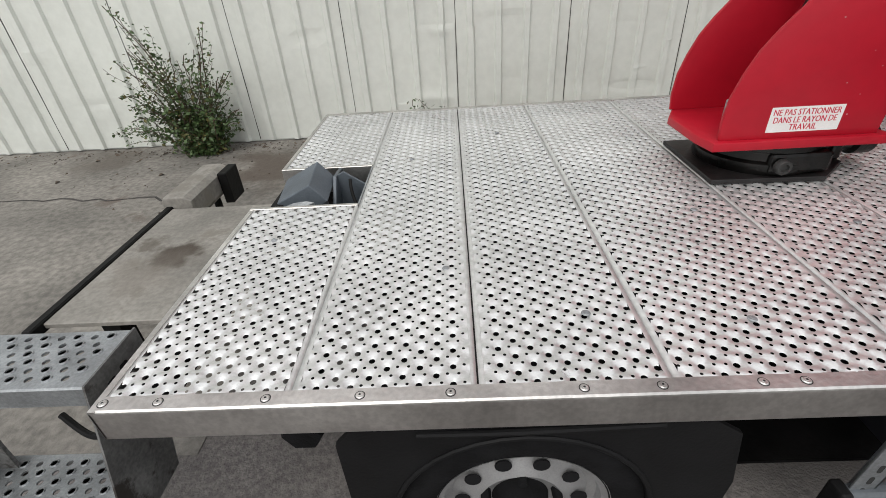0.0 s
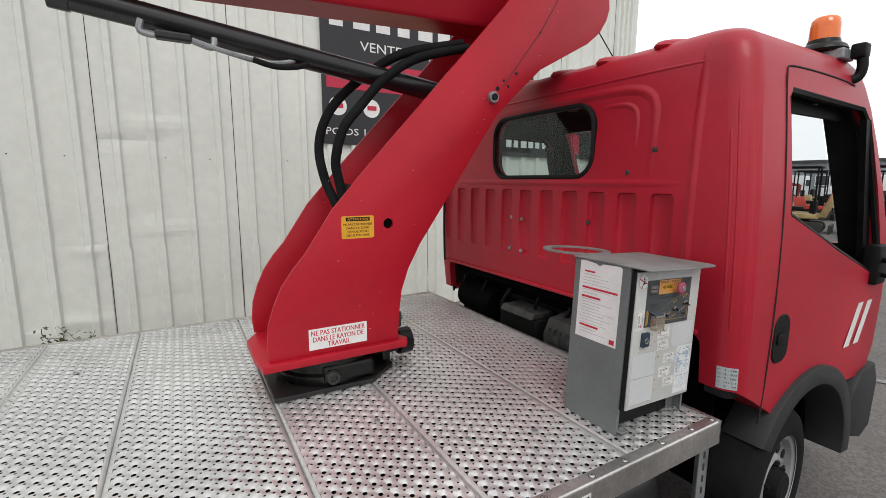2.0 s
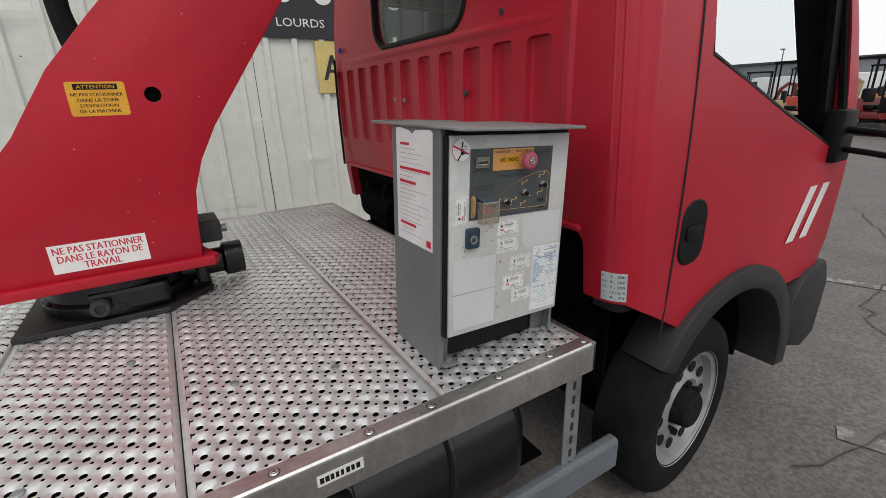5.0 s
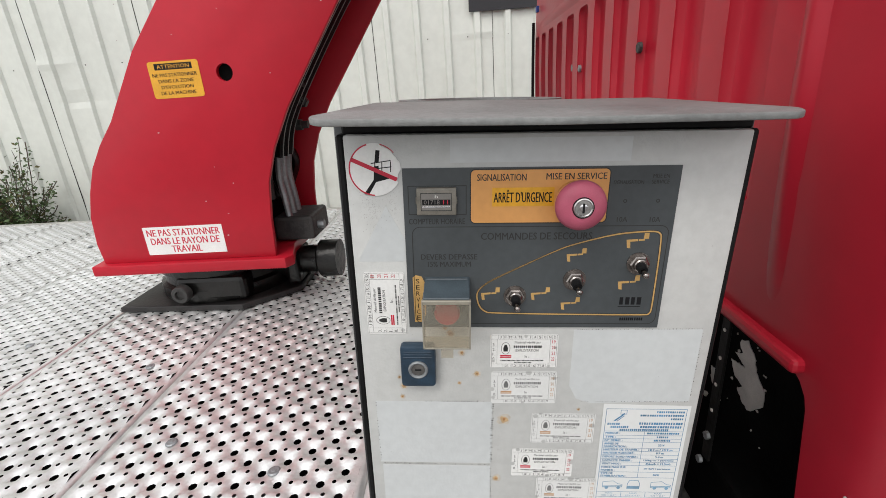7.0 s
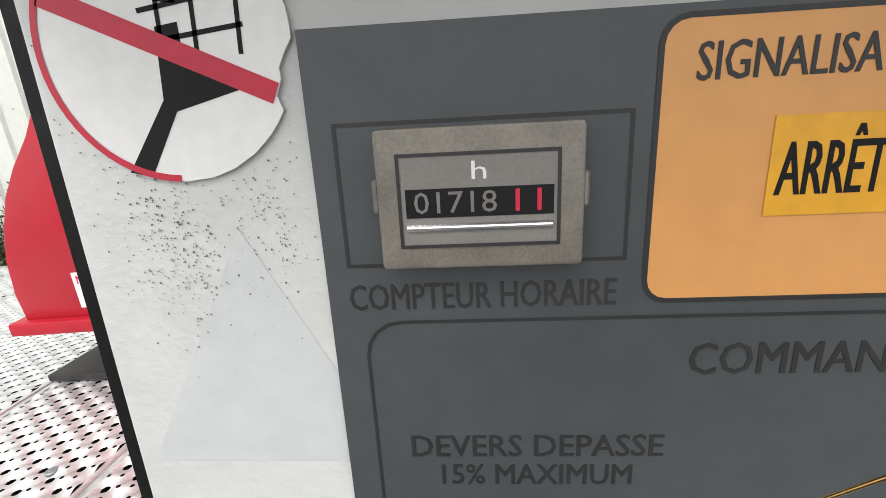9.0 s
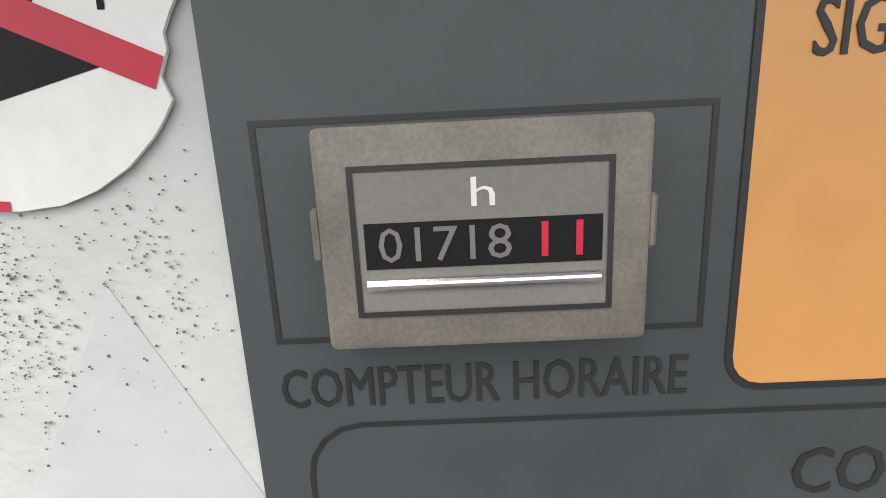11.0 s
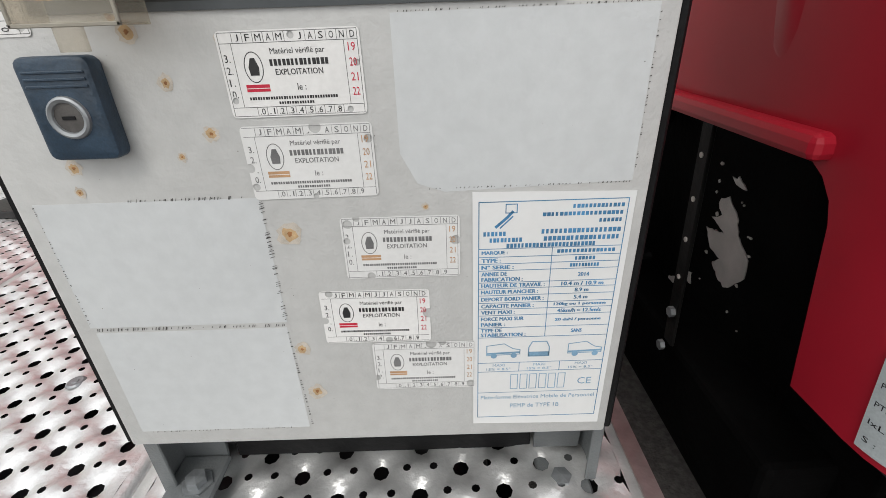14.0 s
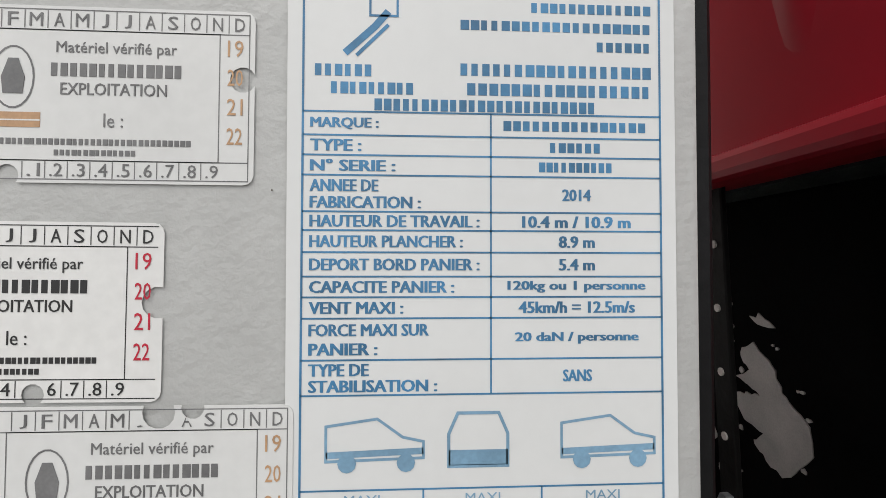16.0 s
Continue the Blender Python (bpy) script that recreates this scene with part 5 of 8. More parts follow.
for turn_, lo_, hi_, thick in ((78, 0.42, 1.02, 0.006), (62, 0.27, 1.14, 0.006), (36, 0.14, 1.2, 0.022), (10, 0.14, 1.2, 0.024)):
    part("corner_ridge", tube([corner(lo_ + (hi_ - lo_) * k / 16, turn_, -thick * (0.6 if thick < 0.01 else 0.87) - (0.5 if thick < 0.01 else 0.16) * thick * max(0, 1 - min(k, 16 - k) / (1 if thick < 0.01 else 5))) for k in range(17)], thick, 16, 3), CABRED, truck, smooth=True)
# engine and gearbox side behind the cab
part("gearbox", prism([(0.27, -0.1), (0.26, 0.02), (0.3, 0.1), (0.42, 0.12), (0.46, 0.0), (0.44, -0.1)], "y", 0.62, 0.86, 0.02), GRIMEGREY, truck, "grimy cast gearbox behind the cab", smooth=True)
for k in range(5):
    part("fin", block(0.255, 0.3, 0.65 + 0.04 * k, 0.66 + 0.04 * k, -0.08, 0.06, 0.003, 1), GRIMEGREY, truck)
part("cross_tube", tube([(0.40, 0.5, 0.19), (0.40, 1.9, 0.19)], 0.022, 12, 1), NEARBLACK, truck)
part("rear_cross_member", block(0.38, 0.48, 0.1, 1.9, -0.28, -0.12, 0.01), NEARBLACK, truck)
part("heat_shield", prism([(0.50, -0.3), (0.52, 0.2), (0.55, 0.22), (0.56, -0.3)], "y", 0.75, 1.85), NEARBLACK, truck)
part("battery_box", block(0.30, 0.46, 0.95, 1.28, -0.12, 0.05, 0.014), CHASSIS, truck, "grimy black battery box")
part("battery_cover", prism([(0.28, 0.05), (0.30, 0.085), (0.44, 0.085), (0.46, 0.05)], "y", 0.97, 1.25, 0.006), GRIMEGREY, truck)
part("air_filter", tube([(0.42, 1.45, 0.0), (0.42, 1.8, 0.02)], 0.1, 20, 1), NEARBLACK, truck, smooth=True)
for k in range(6):
    y = 0.5 + 0.25 * k
    part("pipe", tube([(0.36, y, 0.17), (0.34 + 0.02 * (k % 3), y + 0.06, 0.05), (0.37, y + 0.02, -0.06), (0.42, y + 0.1, -0.2)], 0.009 + 0.004 * (k % 2), 8, 5), CHASSIS, truck)
part("rubber_strap", tube([(0.285, 1.925, 0.84), (0.283, 1.93, 0.55), (0.285, 1.925, 0.25)], 0.007, 6, 3), BLACK, truck)
BLUE = material("blue_clip", (0.02, 0.06, 0.3), 0.5)
part("clip", block(0.282, 0.294, 1.82, 1.85, 0.87, 0.895, 0.003), BLUE, truck)
# splash guard by the rear corner, its black coat flaked off in patches; a drilled strip hangs beside it
SG = 0.46
part("splash_guard", prism([(0.06, 0.25), (0.62, 0.25), (0.66, 0.1), (0.64, -0.35), (0.06, -0.35)], "x", SG, SG + 0.012, 0.004), NEARBLACK, truck, "black splash guard with its coat flaked off")
SCUFF = material("flaked_bare_metal", (0.5, 0.47, 0.44), 0.55, 0.25, vary=0.1, scale=30)
rnd = random.Random(4)


def flake(outline, seed):
    """A ragged bare patch: an outline with every side broken into uneven steps."""
    rr = random.Random(seed)
    out_ = []
    for (ya, za), (yb, zb) in zip(outline, outline[1:] + outline[:1]):
        n_ = max(2, int(math.hypot(yb - ya, zb - za) / 0.006))
        for k in range(n_):
            t = k / n_
            out_.append((ya + (yb - ya) * t + rr.uniform(-0.0022, 0.0022), za + (zb - za) * t + rr.uniform(-0.0022, 0.0022)))
    return prism(out_, "x", SG - 0.0015, SG)


part("bare_patch", flake([(0.384, 0.089), (0.405, 0.077), (0.392, 0.056), (0.412, 0.046), (0.377, 0.034), (0.421, 0.024), (0.405, -0.001), (0.375, -0.009), (0.392, -0.021), (0.372, -0.037), (0.352, -0.045), (0.334, -0.034), (0.313, -0.006), (0.315, 0.021), (0.343, 0.040), (0.358, 0.071)], 1), SCUFF, truck)
part("bare_patch", flake([(0.384, 0.117), (0.371, 0.123), (0.350, 0.112), (0.367, 0.108)], 2), SCUFF, truck)
for k in range(14):
    y_, z_, r = rnd.uniform(0.3, 0.43), rnd.uniform(-0.1, 0.14), rnd.uniform(0.0012, 0.004)
    part("bare_fleck", prism([(y_ + r * math.cos(a) * rnd.uniform(0.6, 1.3), z_ + r * math.sin(a) * rnd.uniform(0.5, 1.2)) for a in [2 * math.pi * q / 8 for q in range(8)]], "x", SG - 0.0015, SG), SCUFF, truck)
for o in ([(0.483, -0.035), (0.462, -0.028), (0.454, -0.043), (0.467, -0.053), (0.464, -0.072), (0.479, -0.063)], [(0.454, -0.072), (0.439, -0.068), (0.434, -0.088), (0.449, -0.090)], [(0.520, -0.128), (0.489, -0.103), (0.479, -0.108), (0.501, -0.138)]):
    part("bare_patch", flake(o, len(o)), SCUFF, truck)
st_ = part("drilled_strip", block(0.325, 0.33, 0.232, 0.252, -0.05, 0.245, 0.001, 1), CHASSIS, truck, "black drilled steel strip")
for k in range(5):
    part("strip_hole", lathe([(0.0001, -0.001), (0.0032, -0.001), (0.0032, 0.001)], (0.3248, 0.242, 0.2 - 0.05 * k), "x", 10), SCUFF, st_)
part("bolt", lathe([(0.0001, -0.006), (0.007, -0.006), (0.007, 0.0)], (0.325, 0.24, 0.0), "x", 6), GALV, truck)
part("bolt", lathe([(0.0001, -0.006), (0.007, -0.006), (0.007, 0.0)], (0.325, 0.25, -0.06), "x", 6), GALV, truck)


def road_wheel(x, y, turn_, name_label):
    """Tyre, pierced steel rim and hub; the outer face looks to the yard."""
    m = Matrix.Translation((x, y, -0.478)) @ Euler((0, 0, radians(turn_))).to_matrix().to_4x4() @ Matrix.Diagonal((1.068, 1, 1.068, 1))
    r = 0.32
    tyre = lathe([(0.205, 0.012), (0.225, 0.004), (0.27, 0.0), (0.302, 0.012), (0.316, 0.03), (r, 0.045), (r, 0.165), (0.316, 0.18), (0.27, 0.205), (0.205, 0.195)], (0, 0, 0), "y", 56, caps=False)
    rim = lathe([(0.21, 0.008), (0.205, 0.016), (0.19, 0.022), (0.185, 0.05), (0.165, 0.058), (0.10, 0.03), (0.085, 0.045), (0.06, 0.05), (0.0001, 0.05)], (0, 0, 0), "y", 56, caps=False)
    objs = []
    w = part("wheel", tyre, RUBBER, truck, name_label, smooth=True, raw=True)
    rm = part("rim", rim, RIMM, w, "silver pierced steel rim", smooth=True, raw=True)
    objs += [w, rm]
    for k in range(10):
        a = 2 * math.pi * k / 10
        objs.append(part("rim_hole", lathe([(0.0001, 0.035), (0.02, 0.035), (0.02, 0.04)], (0.142 * math.cos(a), 0, 0.142 * math.sin(a)), "y", 12), INK, w, raw=True))
    objs.append(part("hub", lathe([(0.0001, -0.015), (0.05, -0.015), (0.062, -0.005), (0.07, 0.05)], (0, 0, 0), "y", 28), RUBBER, w, "dark hub cap", smooth=True, raw=True))
    for k in range(5):
        a = 2 * math.pi * k / 5 + 0.3
        objs.append(part("wheel_nut", lathe([(0.0001, 0.015), (0.012, 0.015), (0.013, 0.045)], (0.09 * math.cos(a), 0, 0.09 * math.sin(a)), "y", 6), RUBBER, w, raw=True))
    for o in objs:
        o.data.transform(Matrix.Translation(-HOME[truck]) @ m)


RIMM = material("silver_rim_paint", (0.36, 0.36, 0.36), 0.45, 0.5, vary=0.1, scale=14, spots=(0.2, 0.18, 0.16), spot_scale=30, spot_at=0.66)
road_wheel(0.78, -0.085, 6, "black front tyre")
road_wheel(-1.88, -0.065, 0, "black rear tyre")
for x, y in ((0.78, 1.87), (-1.88, 1.85)):
    part("wheel", lathe([(0.2, 0.0), (0.32, 0.0), (0.342, 0.04), (0.342, 0.17), (0.32, 0.2), (0.2, 0.2)], (x, y, -0.478), "y", 40), RUBBER, truck, "black tyre", smooth=True)
# rear fender: a black box over the wheel with a round opening and a raised lip
fen = [(-2.3, -0.6), (-2.3, -0.16), (-2.26, -0.11), (-1.5, -0.11), (-1.43, -0.16), (-1.4, -0.34), (-1.42, -0.6), (-1.57, -0.6)]
fen += [(-1.885 + 0.305 * math.cos(radians(w_)), -0.46 + 0.305 * math.sin(radians(w_))) for w_ in range(-20, 201, 10)] + [(-2.2, -0.6)]
part("mudguard", prism(fen, "y", -0.078, -0.066), FENDERM, truck, "black plastic rear fender", smooth=True)
part("mudguard_top", block(-2.28, -1.45, -0.066, 0.24, -0.125, -0.112, 0.004, 1), FENDERM, truck)
part("opening_lip", tube([(-1.885 + 0.312 * math.cos(radians(w_)), -0.079, -0.46 + 0.312 * math.sin(radians(w_))) for w_ in range(-20, 201, 10)], 0.007, 8, 1), FENDERM, truck, smooth=True)
part("mud_flap", block(-1.44, -1.425, -0.07, 0.22, -0.7, -0.4, 0.004, 1), RUBBER, truck)
part("fender_lip", tube([(-2.12, -0.079, -0.128), (-1.9, -0.084, -0.122), (-1.6, -0.079, -0.116)], 0.008, 8, 3), FENDERM, truck)
part("round_cap", lathe([(0.0001, -0.04), (0.05, -0.04), (0.055, -0.03), (0.055, 0.03)], (-2.42, 0.05, -0.25), "y", 6), RUBBER, truck)
tk = part("fuel_tank", prism(rounded(0.0, 0.36, -0.52, -0.16, 0.13, 7), "x", -0.92, 0.08, 0.05, 4), HYD, truck, "black ribbed plastic fuel tank", smooth=True)
for x in (-0.72, -0.45, -0.18):
    part("tank_strap", ring_of(rounded(-0.004, 0.364, -0.524, -0.156, 0.133, 7), "x", x, 0.012), HYD, tk)
part("filler_cap", lathe([(0.06, -0.04), (0.055, -0.055), (0.04, -0.06), (0.035, -0.05), (0.0001, -0.05)], (-0.5, 0.05, -0.24), "y", 22), RUBBER, tk, smooth=True)
part("axle", tube([(-1.88, 0.1, -0.46), (-1.88, 1.9, -0.46)], 0.05, 12, 1), CHASSIS, truck)
part("axle", tube([(0.78, 0.1, -0.46), (0.78, 1.9, -0.46)], 0.04, 12, 1), CHASSIS, truck)
# mirror on its bowed arm
MIRROR = material("mirror_glass", (0.85, 0.86, 0.86), 0.03, 1.0, vary=0.01)
arm = part("mirror_arm", tube([(1.50, -0.09, 0.46), (1.47, -0.18, 0.455), (1.43, -0.4, 0.44), (1.42, -0.45, 0.47), (1.43, -0.44, 0.54)], 0.013, 10, 6), BLACK, truck, "black tubular mirror arm", smooth=True)
part("lower_stay", tube([(1.50, -0.09, 0.39), (1.47, -0.18, 0.385), (1.43, -0.36, 0.375), (1.42, -0.44, 0.42), (1.43, -0.44, 0.5)], 0.011, 10, 6), BLACK, arm, smooth=True)
part("mount", block(1.44, 1.56, -0.115, -0.05, 0.34, 0.53, 0.012), BLACK, arm, smooth=True)
mh = block(-0.028, 0.045, -0.074, 0.074, -0.165, 0.165, 0.034, 4)
mt = Matrix.Translation((1.46, -0.40, 0.72)) @ Euler((0, radians(-5), radians(-3))).to_matrix().to_4x4()
bmesh.ops.transform(mh, matrix=mt, verts=mh.verts)
head = part("mirror_head", mh, BLACK, truck, "black wing mirror housing", smooth=True)
mgl = prism(rounded(-0.058, 0.058, -0.145, 0.145, 0.03, 4), "x", -0.0305, -0.0285)
bmesh.ops.transform(mgl, matrix=mt, verts=mgl.verts)
part("mirror_glass", mgl, MIRROR, head, "mirror glass")
lampb = block(0.0, 0.036, -0.085, -0.073, -0.1, 0.06, 0.006)
bmesh.ops.transform(lampb, matrix=mt, verts=lampb.verts)
part("indicator", lampb, WHITE, head)
# beacon on its bracket
AMBER = material("amber_lens", (0.8, 0.16, 0.01), 0.2, vary=0.05, scale=40, coat=0.6)
bc = part("beacon", lathe([(0.085, 1.383), (0.09, 1.393), (0.082, 1.410), (0.062, 1.423), (0.058, 1.438)], (1.135, 0.095, 0), "z", 28), GREASY, truck, "amber rotating beacon on a bracket", smooth=True)
part("lens", lathe([(0.056, 1.436), (0.054, 1.498), (0.05, 1.523), (0.04, 1.533), (0.0001, 1.536)], (1.135, 0.095, 0), "z", 28), AMBER, bc, "amber lens", smooth=True)
part("bracket", block(1.085, 1.195, 0.0, 0.17, 1.34, 1.385, 0.006), GALV, bc)
part("clamp", block(1.15, 1.21, -0.05, 0.004, 1.345, 1.405, 0.01), BLACK, bc, smooth=True)
part("stay", tube([(1.18, -0.03, 1.36), (1.182, -0.036, 1.31), (1.178, -0.028, 1.27), (1.16, -0.004, 1.255)], 0.02, 10, 4), BLACK, bc, smooth=True)

# ---- control cabinet on the deck, leaning a little ----
cabinet = thing("control_cabinet", "grey sheet-metal control cabinet with a pale stickered door", "control cabinet", turn=(0, 2.6, 0))
MM = 0.001
# shell: two side plates down to the deck, back, floor and top
part("side_plate", block(-0.2, -0.197, 0.022, 0.245, -0.008, 0.55, 0.001, 1), GREYBOX, cabinet)
part("side_plate", block(0.155, 0.158, 0.022, 0.245, 0.0, 0.55, 0.001, 1), GREYBOX, cabinet)
part("back", block(-0.197, 0.155, 0.24, 0.245, 0.0, 0.55), GREYBOX, cabinet)
part("floor_plate", block(-0.197, 0.155, 0.03, 0.24, 0.088, 0.091), GREYBOX, cabinet)
part("front_flange", block(-0.2, -0.188, 0.0195, 0.0225, 0.0, 0.55, 0.0008, 1), GREYBOX, cabinet)
part("front_flange", block(0.149, 0.158, 0.0195, 0.0225, 0.006, 0.55, 0.0008, 1), GREYBOX, cabinet)
part("top_flange", block(-0.188, 0.149, 0.0195, 0.0225, 0.536, 0.55), BLACK, cabinet)
part("seal", block(-0.1955, -0.1885, 0.004, 0.0195, 0.084, 0.5365, 0.002, 1), BLACK, cabinet, "black rubber door seal")
part("seal", block(0.1475, 0.1545, 0.004, 0.0195, 0.084, 0.5365, 0.002, 1), BLACK, cabinet, "black rubber door seal")
part("seal", block(-0.19, 0.15, 0.006, 0.0195, 0.5362, 0.546, 0.002, 1), BLACK, cabinet, "black rubber door seal")
# black sheet added between the feet for the shade under the cabinet
part("foot_shade", block(-0.153, 0.11, 0.056, 0.06, 0.004, 0.088), BLACK, cabinet)
for x0, x1, xb in ((-0.197, -0.155, -0.172), (0.112, 0.155, 0.13)):
    f = part("foot", block(x0, x1, 0.0, 0.05, 0.002 + (0.006 if x0 < 0 else -0.006) , 0.0075 + (0.006 if x0 < 0 else -0.006), 0.002, 1), GREYBOX, cabinet)
    part("gusset", prism([(x0, 0.09), (x1, 0.09), (x1 - 0.004, 0.01), (x0, 0.01)], "y", 0.05, 0.053), GREYBOX, cabinet)
    part("foot_bolt", lathe([(0.013, 0.007), (0.013, 0.0095), (0.0085, 0.0095), (0.0085, 0.016), (0.0001, 0.017)], (xb, 0.022, 0.006 if x0 < 0 else -0.006), "z", 6), GALV, f)
# lid with a turned-down front lip and a ring holder behind
lid_o = [(-0.204, 0.25)] + [(-0.204 + 0.02 * (1 - math.cos(radians(a))), -0.028 - 0.022 * math.sin(radians(a))) for a in range(0, 91, 15)] + [(-0.02, -0.058)] + [(0.158 - 0.02 * (1 - math.cos(radians(a))), -0.028 - 0.022 * math.sin(radians(a))) for a in range(90, -1, -15)] + [(0.158, 0.25)]
g = prism(lid_o, "z", 0.5505, 0.556, 0.0015, 2)
for v in g.verts:
    if v.co.y < 0:
        v.co.z -= 0.10 * (-v.co.y) ** 1.1
lid = part("lid", g, GREYLID, cabinet, "weathered grey lid with a ring holder", smooth=True)
ring = bmesh.new()
n = 40
for r0, r1 in ((0.098, 0.128),):
    g2 = lathe([(r0, 0.5505), (r0, 0.556), (r1, 0.556), (r1, 0.5505), (r0, 0.5505)], (-0.06, 0.375, 0), "z", n)
    join(ring, g2)
part("ring_holder", ring, GREYLID, lid)
# door
door = part("door", block(-0.188, 0.148, 0.0, 0.018, 0.086, 0.5365, 0.0022, 2), DOORGREY, cabinet, "pale grey door with faded rectangles and rust spots", smooth=True)
PATCH = material("unfaded_door_paint", (0.53, 0.55, 0.55), 0.42, vary=0.03, scale=6, fine=0.03, bump=0.06, bump_scale=300)
GRIME = material("dirt_line", (0.09, 0.085, 0.08), 0.9, vary=0.3, scale=60)
RUST = material("rust_spot", (0.42, 0.19, 0.07), 0.9, vary=0.3, scale=200, fine=0.2)
SPECKM = material("brownish_speck", (0.2, 0.18, 0.16), 0.9, vary=0.3, scale=90)
RUSTSTAIN = material("rust_stain", (0.51, 0.465, 0.4), 0.6, vary=0.1, scale=200, fine=0.08)
RUSTPALE = material("rust_halo", (0.53, 0.37, 0.2), 0.8, vary=0.15, scale=200, fine=0.15)
patches = [rect(-0.178, -0.058, 0.189, 0.269), rect(-0.176, -0.059, 0.1, 0.185), [(0.018, 0.353), (0.138, 0.354), (0.138, 0.272), (0.04, 0.269), (0.026, 0.274), (0.018, 0.29)], rect(-0.098, 0.052, 0.5125, 0.5325), [(-0.155, 0.4755), (-0.1395, 0.445), (-0.1395, 0.4235), (-0.1835, 0.4235)]]
for o in patches:
    part("faded_patch", flat(o, -0.00012, 0.0001), PATCH, door)


def dirt(x0, z0, x1, z1, seed, every=0.0016, h=0.0022):
    """Short strokes of dirt along an old sticker's edge."""
    rnd = random.Random(seed)
    out_ = bmesh.new()
    n_ = int(math.hypot(x1 - x0, z1 - z0) / every)
    for k in range(n_):
        if rnd.random() < 0.35:
            continue
        t = (k + rnd.random()) / n_
        x, z = x0 + (x1 - x0) * t, z0 + (z1 - z0) * t
        a, w = rnd.uniform(0.3, 1.0) * h, rnd.uniform(0.2, 0.5) * MM
        if abs(x1 - x0) > abs(z1 - z0):
            flat([(x, z - a / 2), (x + w, z - a / 2), (x + w + 0.4 * a, z + a / 2), (x + 0.4 * a, z + a / 2)], -0.0003, 0.0001, out_)
        else:
            flat([(x - a / 2, z), (x + a / 2, z + 0.3 * a), (x + a / 2, z + w + 0.3 * a), (x - a / 2, z + w)], -0.0003, 0.0001, out_)
    return out_


for k, (x0, z0, x1, z1, h) in enumerate(((-0.176, 0.1875, -0.06, 0.187, 0.0026), (-0.13, 0.2695, -0.066, 0.2697, 0.0022), (-0.0575, 0.268, -0.0585, 0.19, 0.0034), (-0.059, 0.183, -0.0565, 0.1, 0.0018), (-0.172, 0.0995, -0.07, 0.1, 0.0012), (-0.178, 0.268, -0.177, 0.19, 0.0012), (0.02, 0.3535, 0.137, 0.3545, 0.0009), (0.1385, 0.353, 0.1385, 0.273, 0.001), (0.03, 0.271, 0.137, 0.2715, 0.001))):
    part("dirt", dirt(x0, z0, x1, z1, k, h=h), GRIME, door)
rnd = random.Random(21)
for x, z, r in ((-0.0455, 0.2475, 0.0042), (-0.0525, 0.168, 0.0028), (-0.0485, 0.1325, 0.0034), (-0.089, 0.327, 0.0022), (-0.074, 0.303, 0.0024), (-0.0915, 0.292, 0.0015), (-0.148, 0.288, 0.0025), (-0.1, 0.349, 0.003), (-0.105, 0.355, 0.002), (-0.15, 0.275, 0.0018), (-0.152, 0.2985, 0.0015), (0.0295, 0.261, 0.0012), (-0.06, 0.345, 0.0012)):
    part("rust_stain", flat([(x + r * 1.7 * math.cos(a) * rnd.uniform(0.75, 1.2), z + r * 1.7 * math.sin(a) * rnd.uniform(0.75, 1.35)) for a in [2 * math.pi * k / 16 for k in range(16)]], -0.0002, 0.0001), RUSTSTAIN, door)
    part("rust_halo", flat([(x + r * 1.0 * math.cos(a) * rnd.uniform(0.7, 1.2), z + r * 1.0 * math.sin(a) * rnd.uniform(0.7, 1.25)) for a in [2 * math.pi * k / 14 for k in range(14)]], -0.00026, 0.0001), RUSTPALE, door)
    part("rust_spot", flat([(x + r * 0.38 * math.cos(a) * rnd.uniform(0.6, 1.3), z + r * 0.38 * math.sin(a) * rnd.uniform(0.6, 1.3)) for a in [2 * math.pi * k / 11 for k in range(11)]], -0.00032, 0.0001), RUST, door)
# fine dark specks round the worn corner by the round sign
g = bmesh.new()
for k in range(620):
    x, z = rnd.gauss(-0.168, 0.005), rnd.gauss(0.474, 0.009)
    if k % 3 == 0:
        x, z = rnd.gauss(-0.1485, 0.004), rnd.gauss(0.477, 0.007)
    if k % 9 == 0:
        a, d = rnd.uniform(0, 2 * math.pi), rnd.uniform(0.0235, 0.0275)
        x, z = -0.162 + d * math.cos(a), 0.5075 + d * math.sin(a)
    if math.hypot(x + 0.162, z - 0.5075) < 0.023 or x > -0.1405 or x < -0.1865:
        continue
    r = rnd.uniform(0.05, 0.19) * MM
    flat(ellipse(x, z, r, r * rnd.uniform(0.6, 1.4), 6), -0.0003, 0.0001, g)
for k in range(60):
    x, z = rnd.uniform(-0.185, 0.145), rnd.uniform(0.09, 0.535)
    if -0.14 < x < 0.094 and z > 0.355:
        continue
    r = rnd.uniform(0.1, 0.25) * MM
    flat(ellipse(x, z, r, r * rnd.uniform(0.6, 1.6), 6), -0.0003, 0.0001, g)
tagged(part("speck", g, SPECKM, door), kind="stuff")

# instrument panel
PANELGREY = material("grey_panel_foil", (0.057, 0.065, 0.069), 0.42, vary=0.1, scale=9, fine=0.05, bump=0.03, bump_scale=500)
FADEINK = material("faded_black_print", (0.02, 0.02, 0.02), 0.5, vary=0.1, scale=50)
GHOSTINK = material("worn_grey_print", (0.055, 0.058, 0.058), 0.5, vary=0.1, scale=50)
AMBERFOIL = material("amber_panel_field", (0.66, 0.32, 0.1), 0.4, vary=0.07, scale=9, fine=0.03)
OCHRE = material("ochre_print", (0.52, 0.32, 0.11), 0.45, vary=0.08, scale=30)
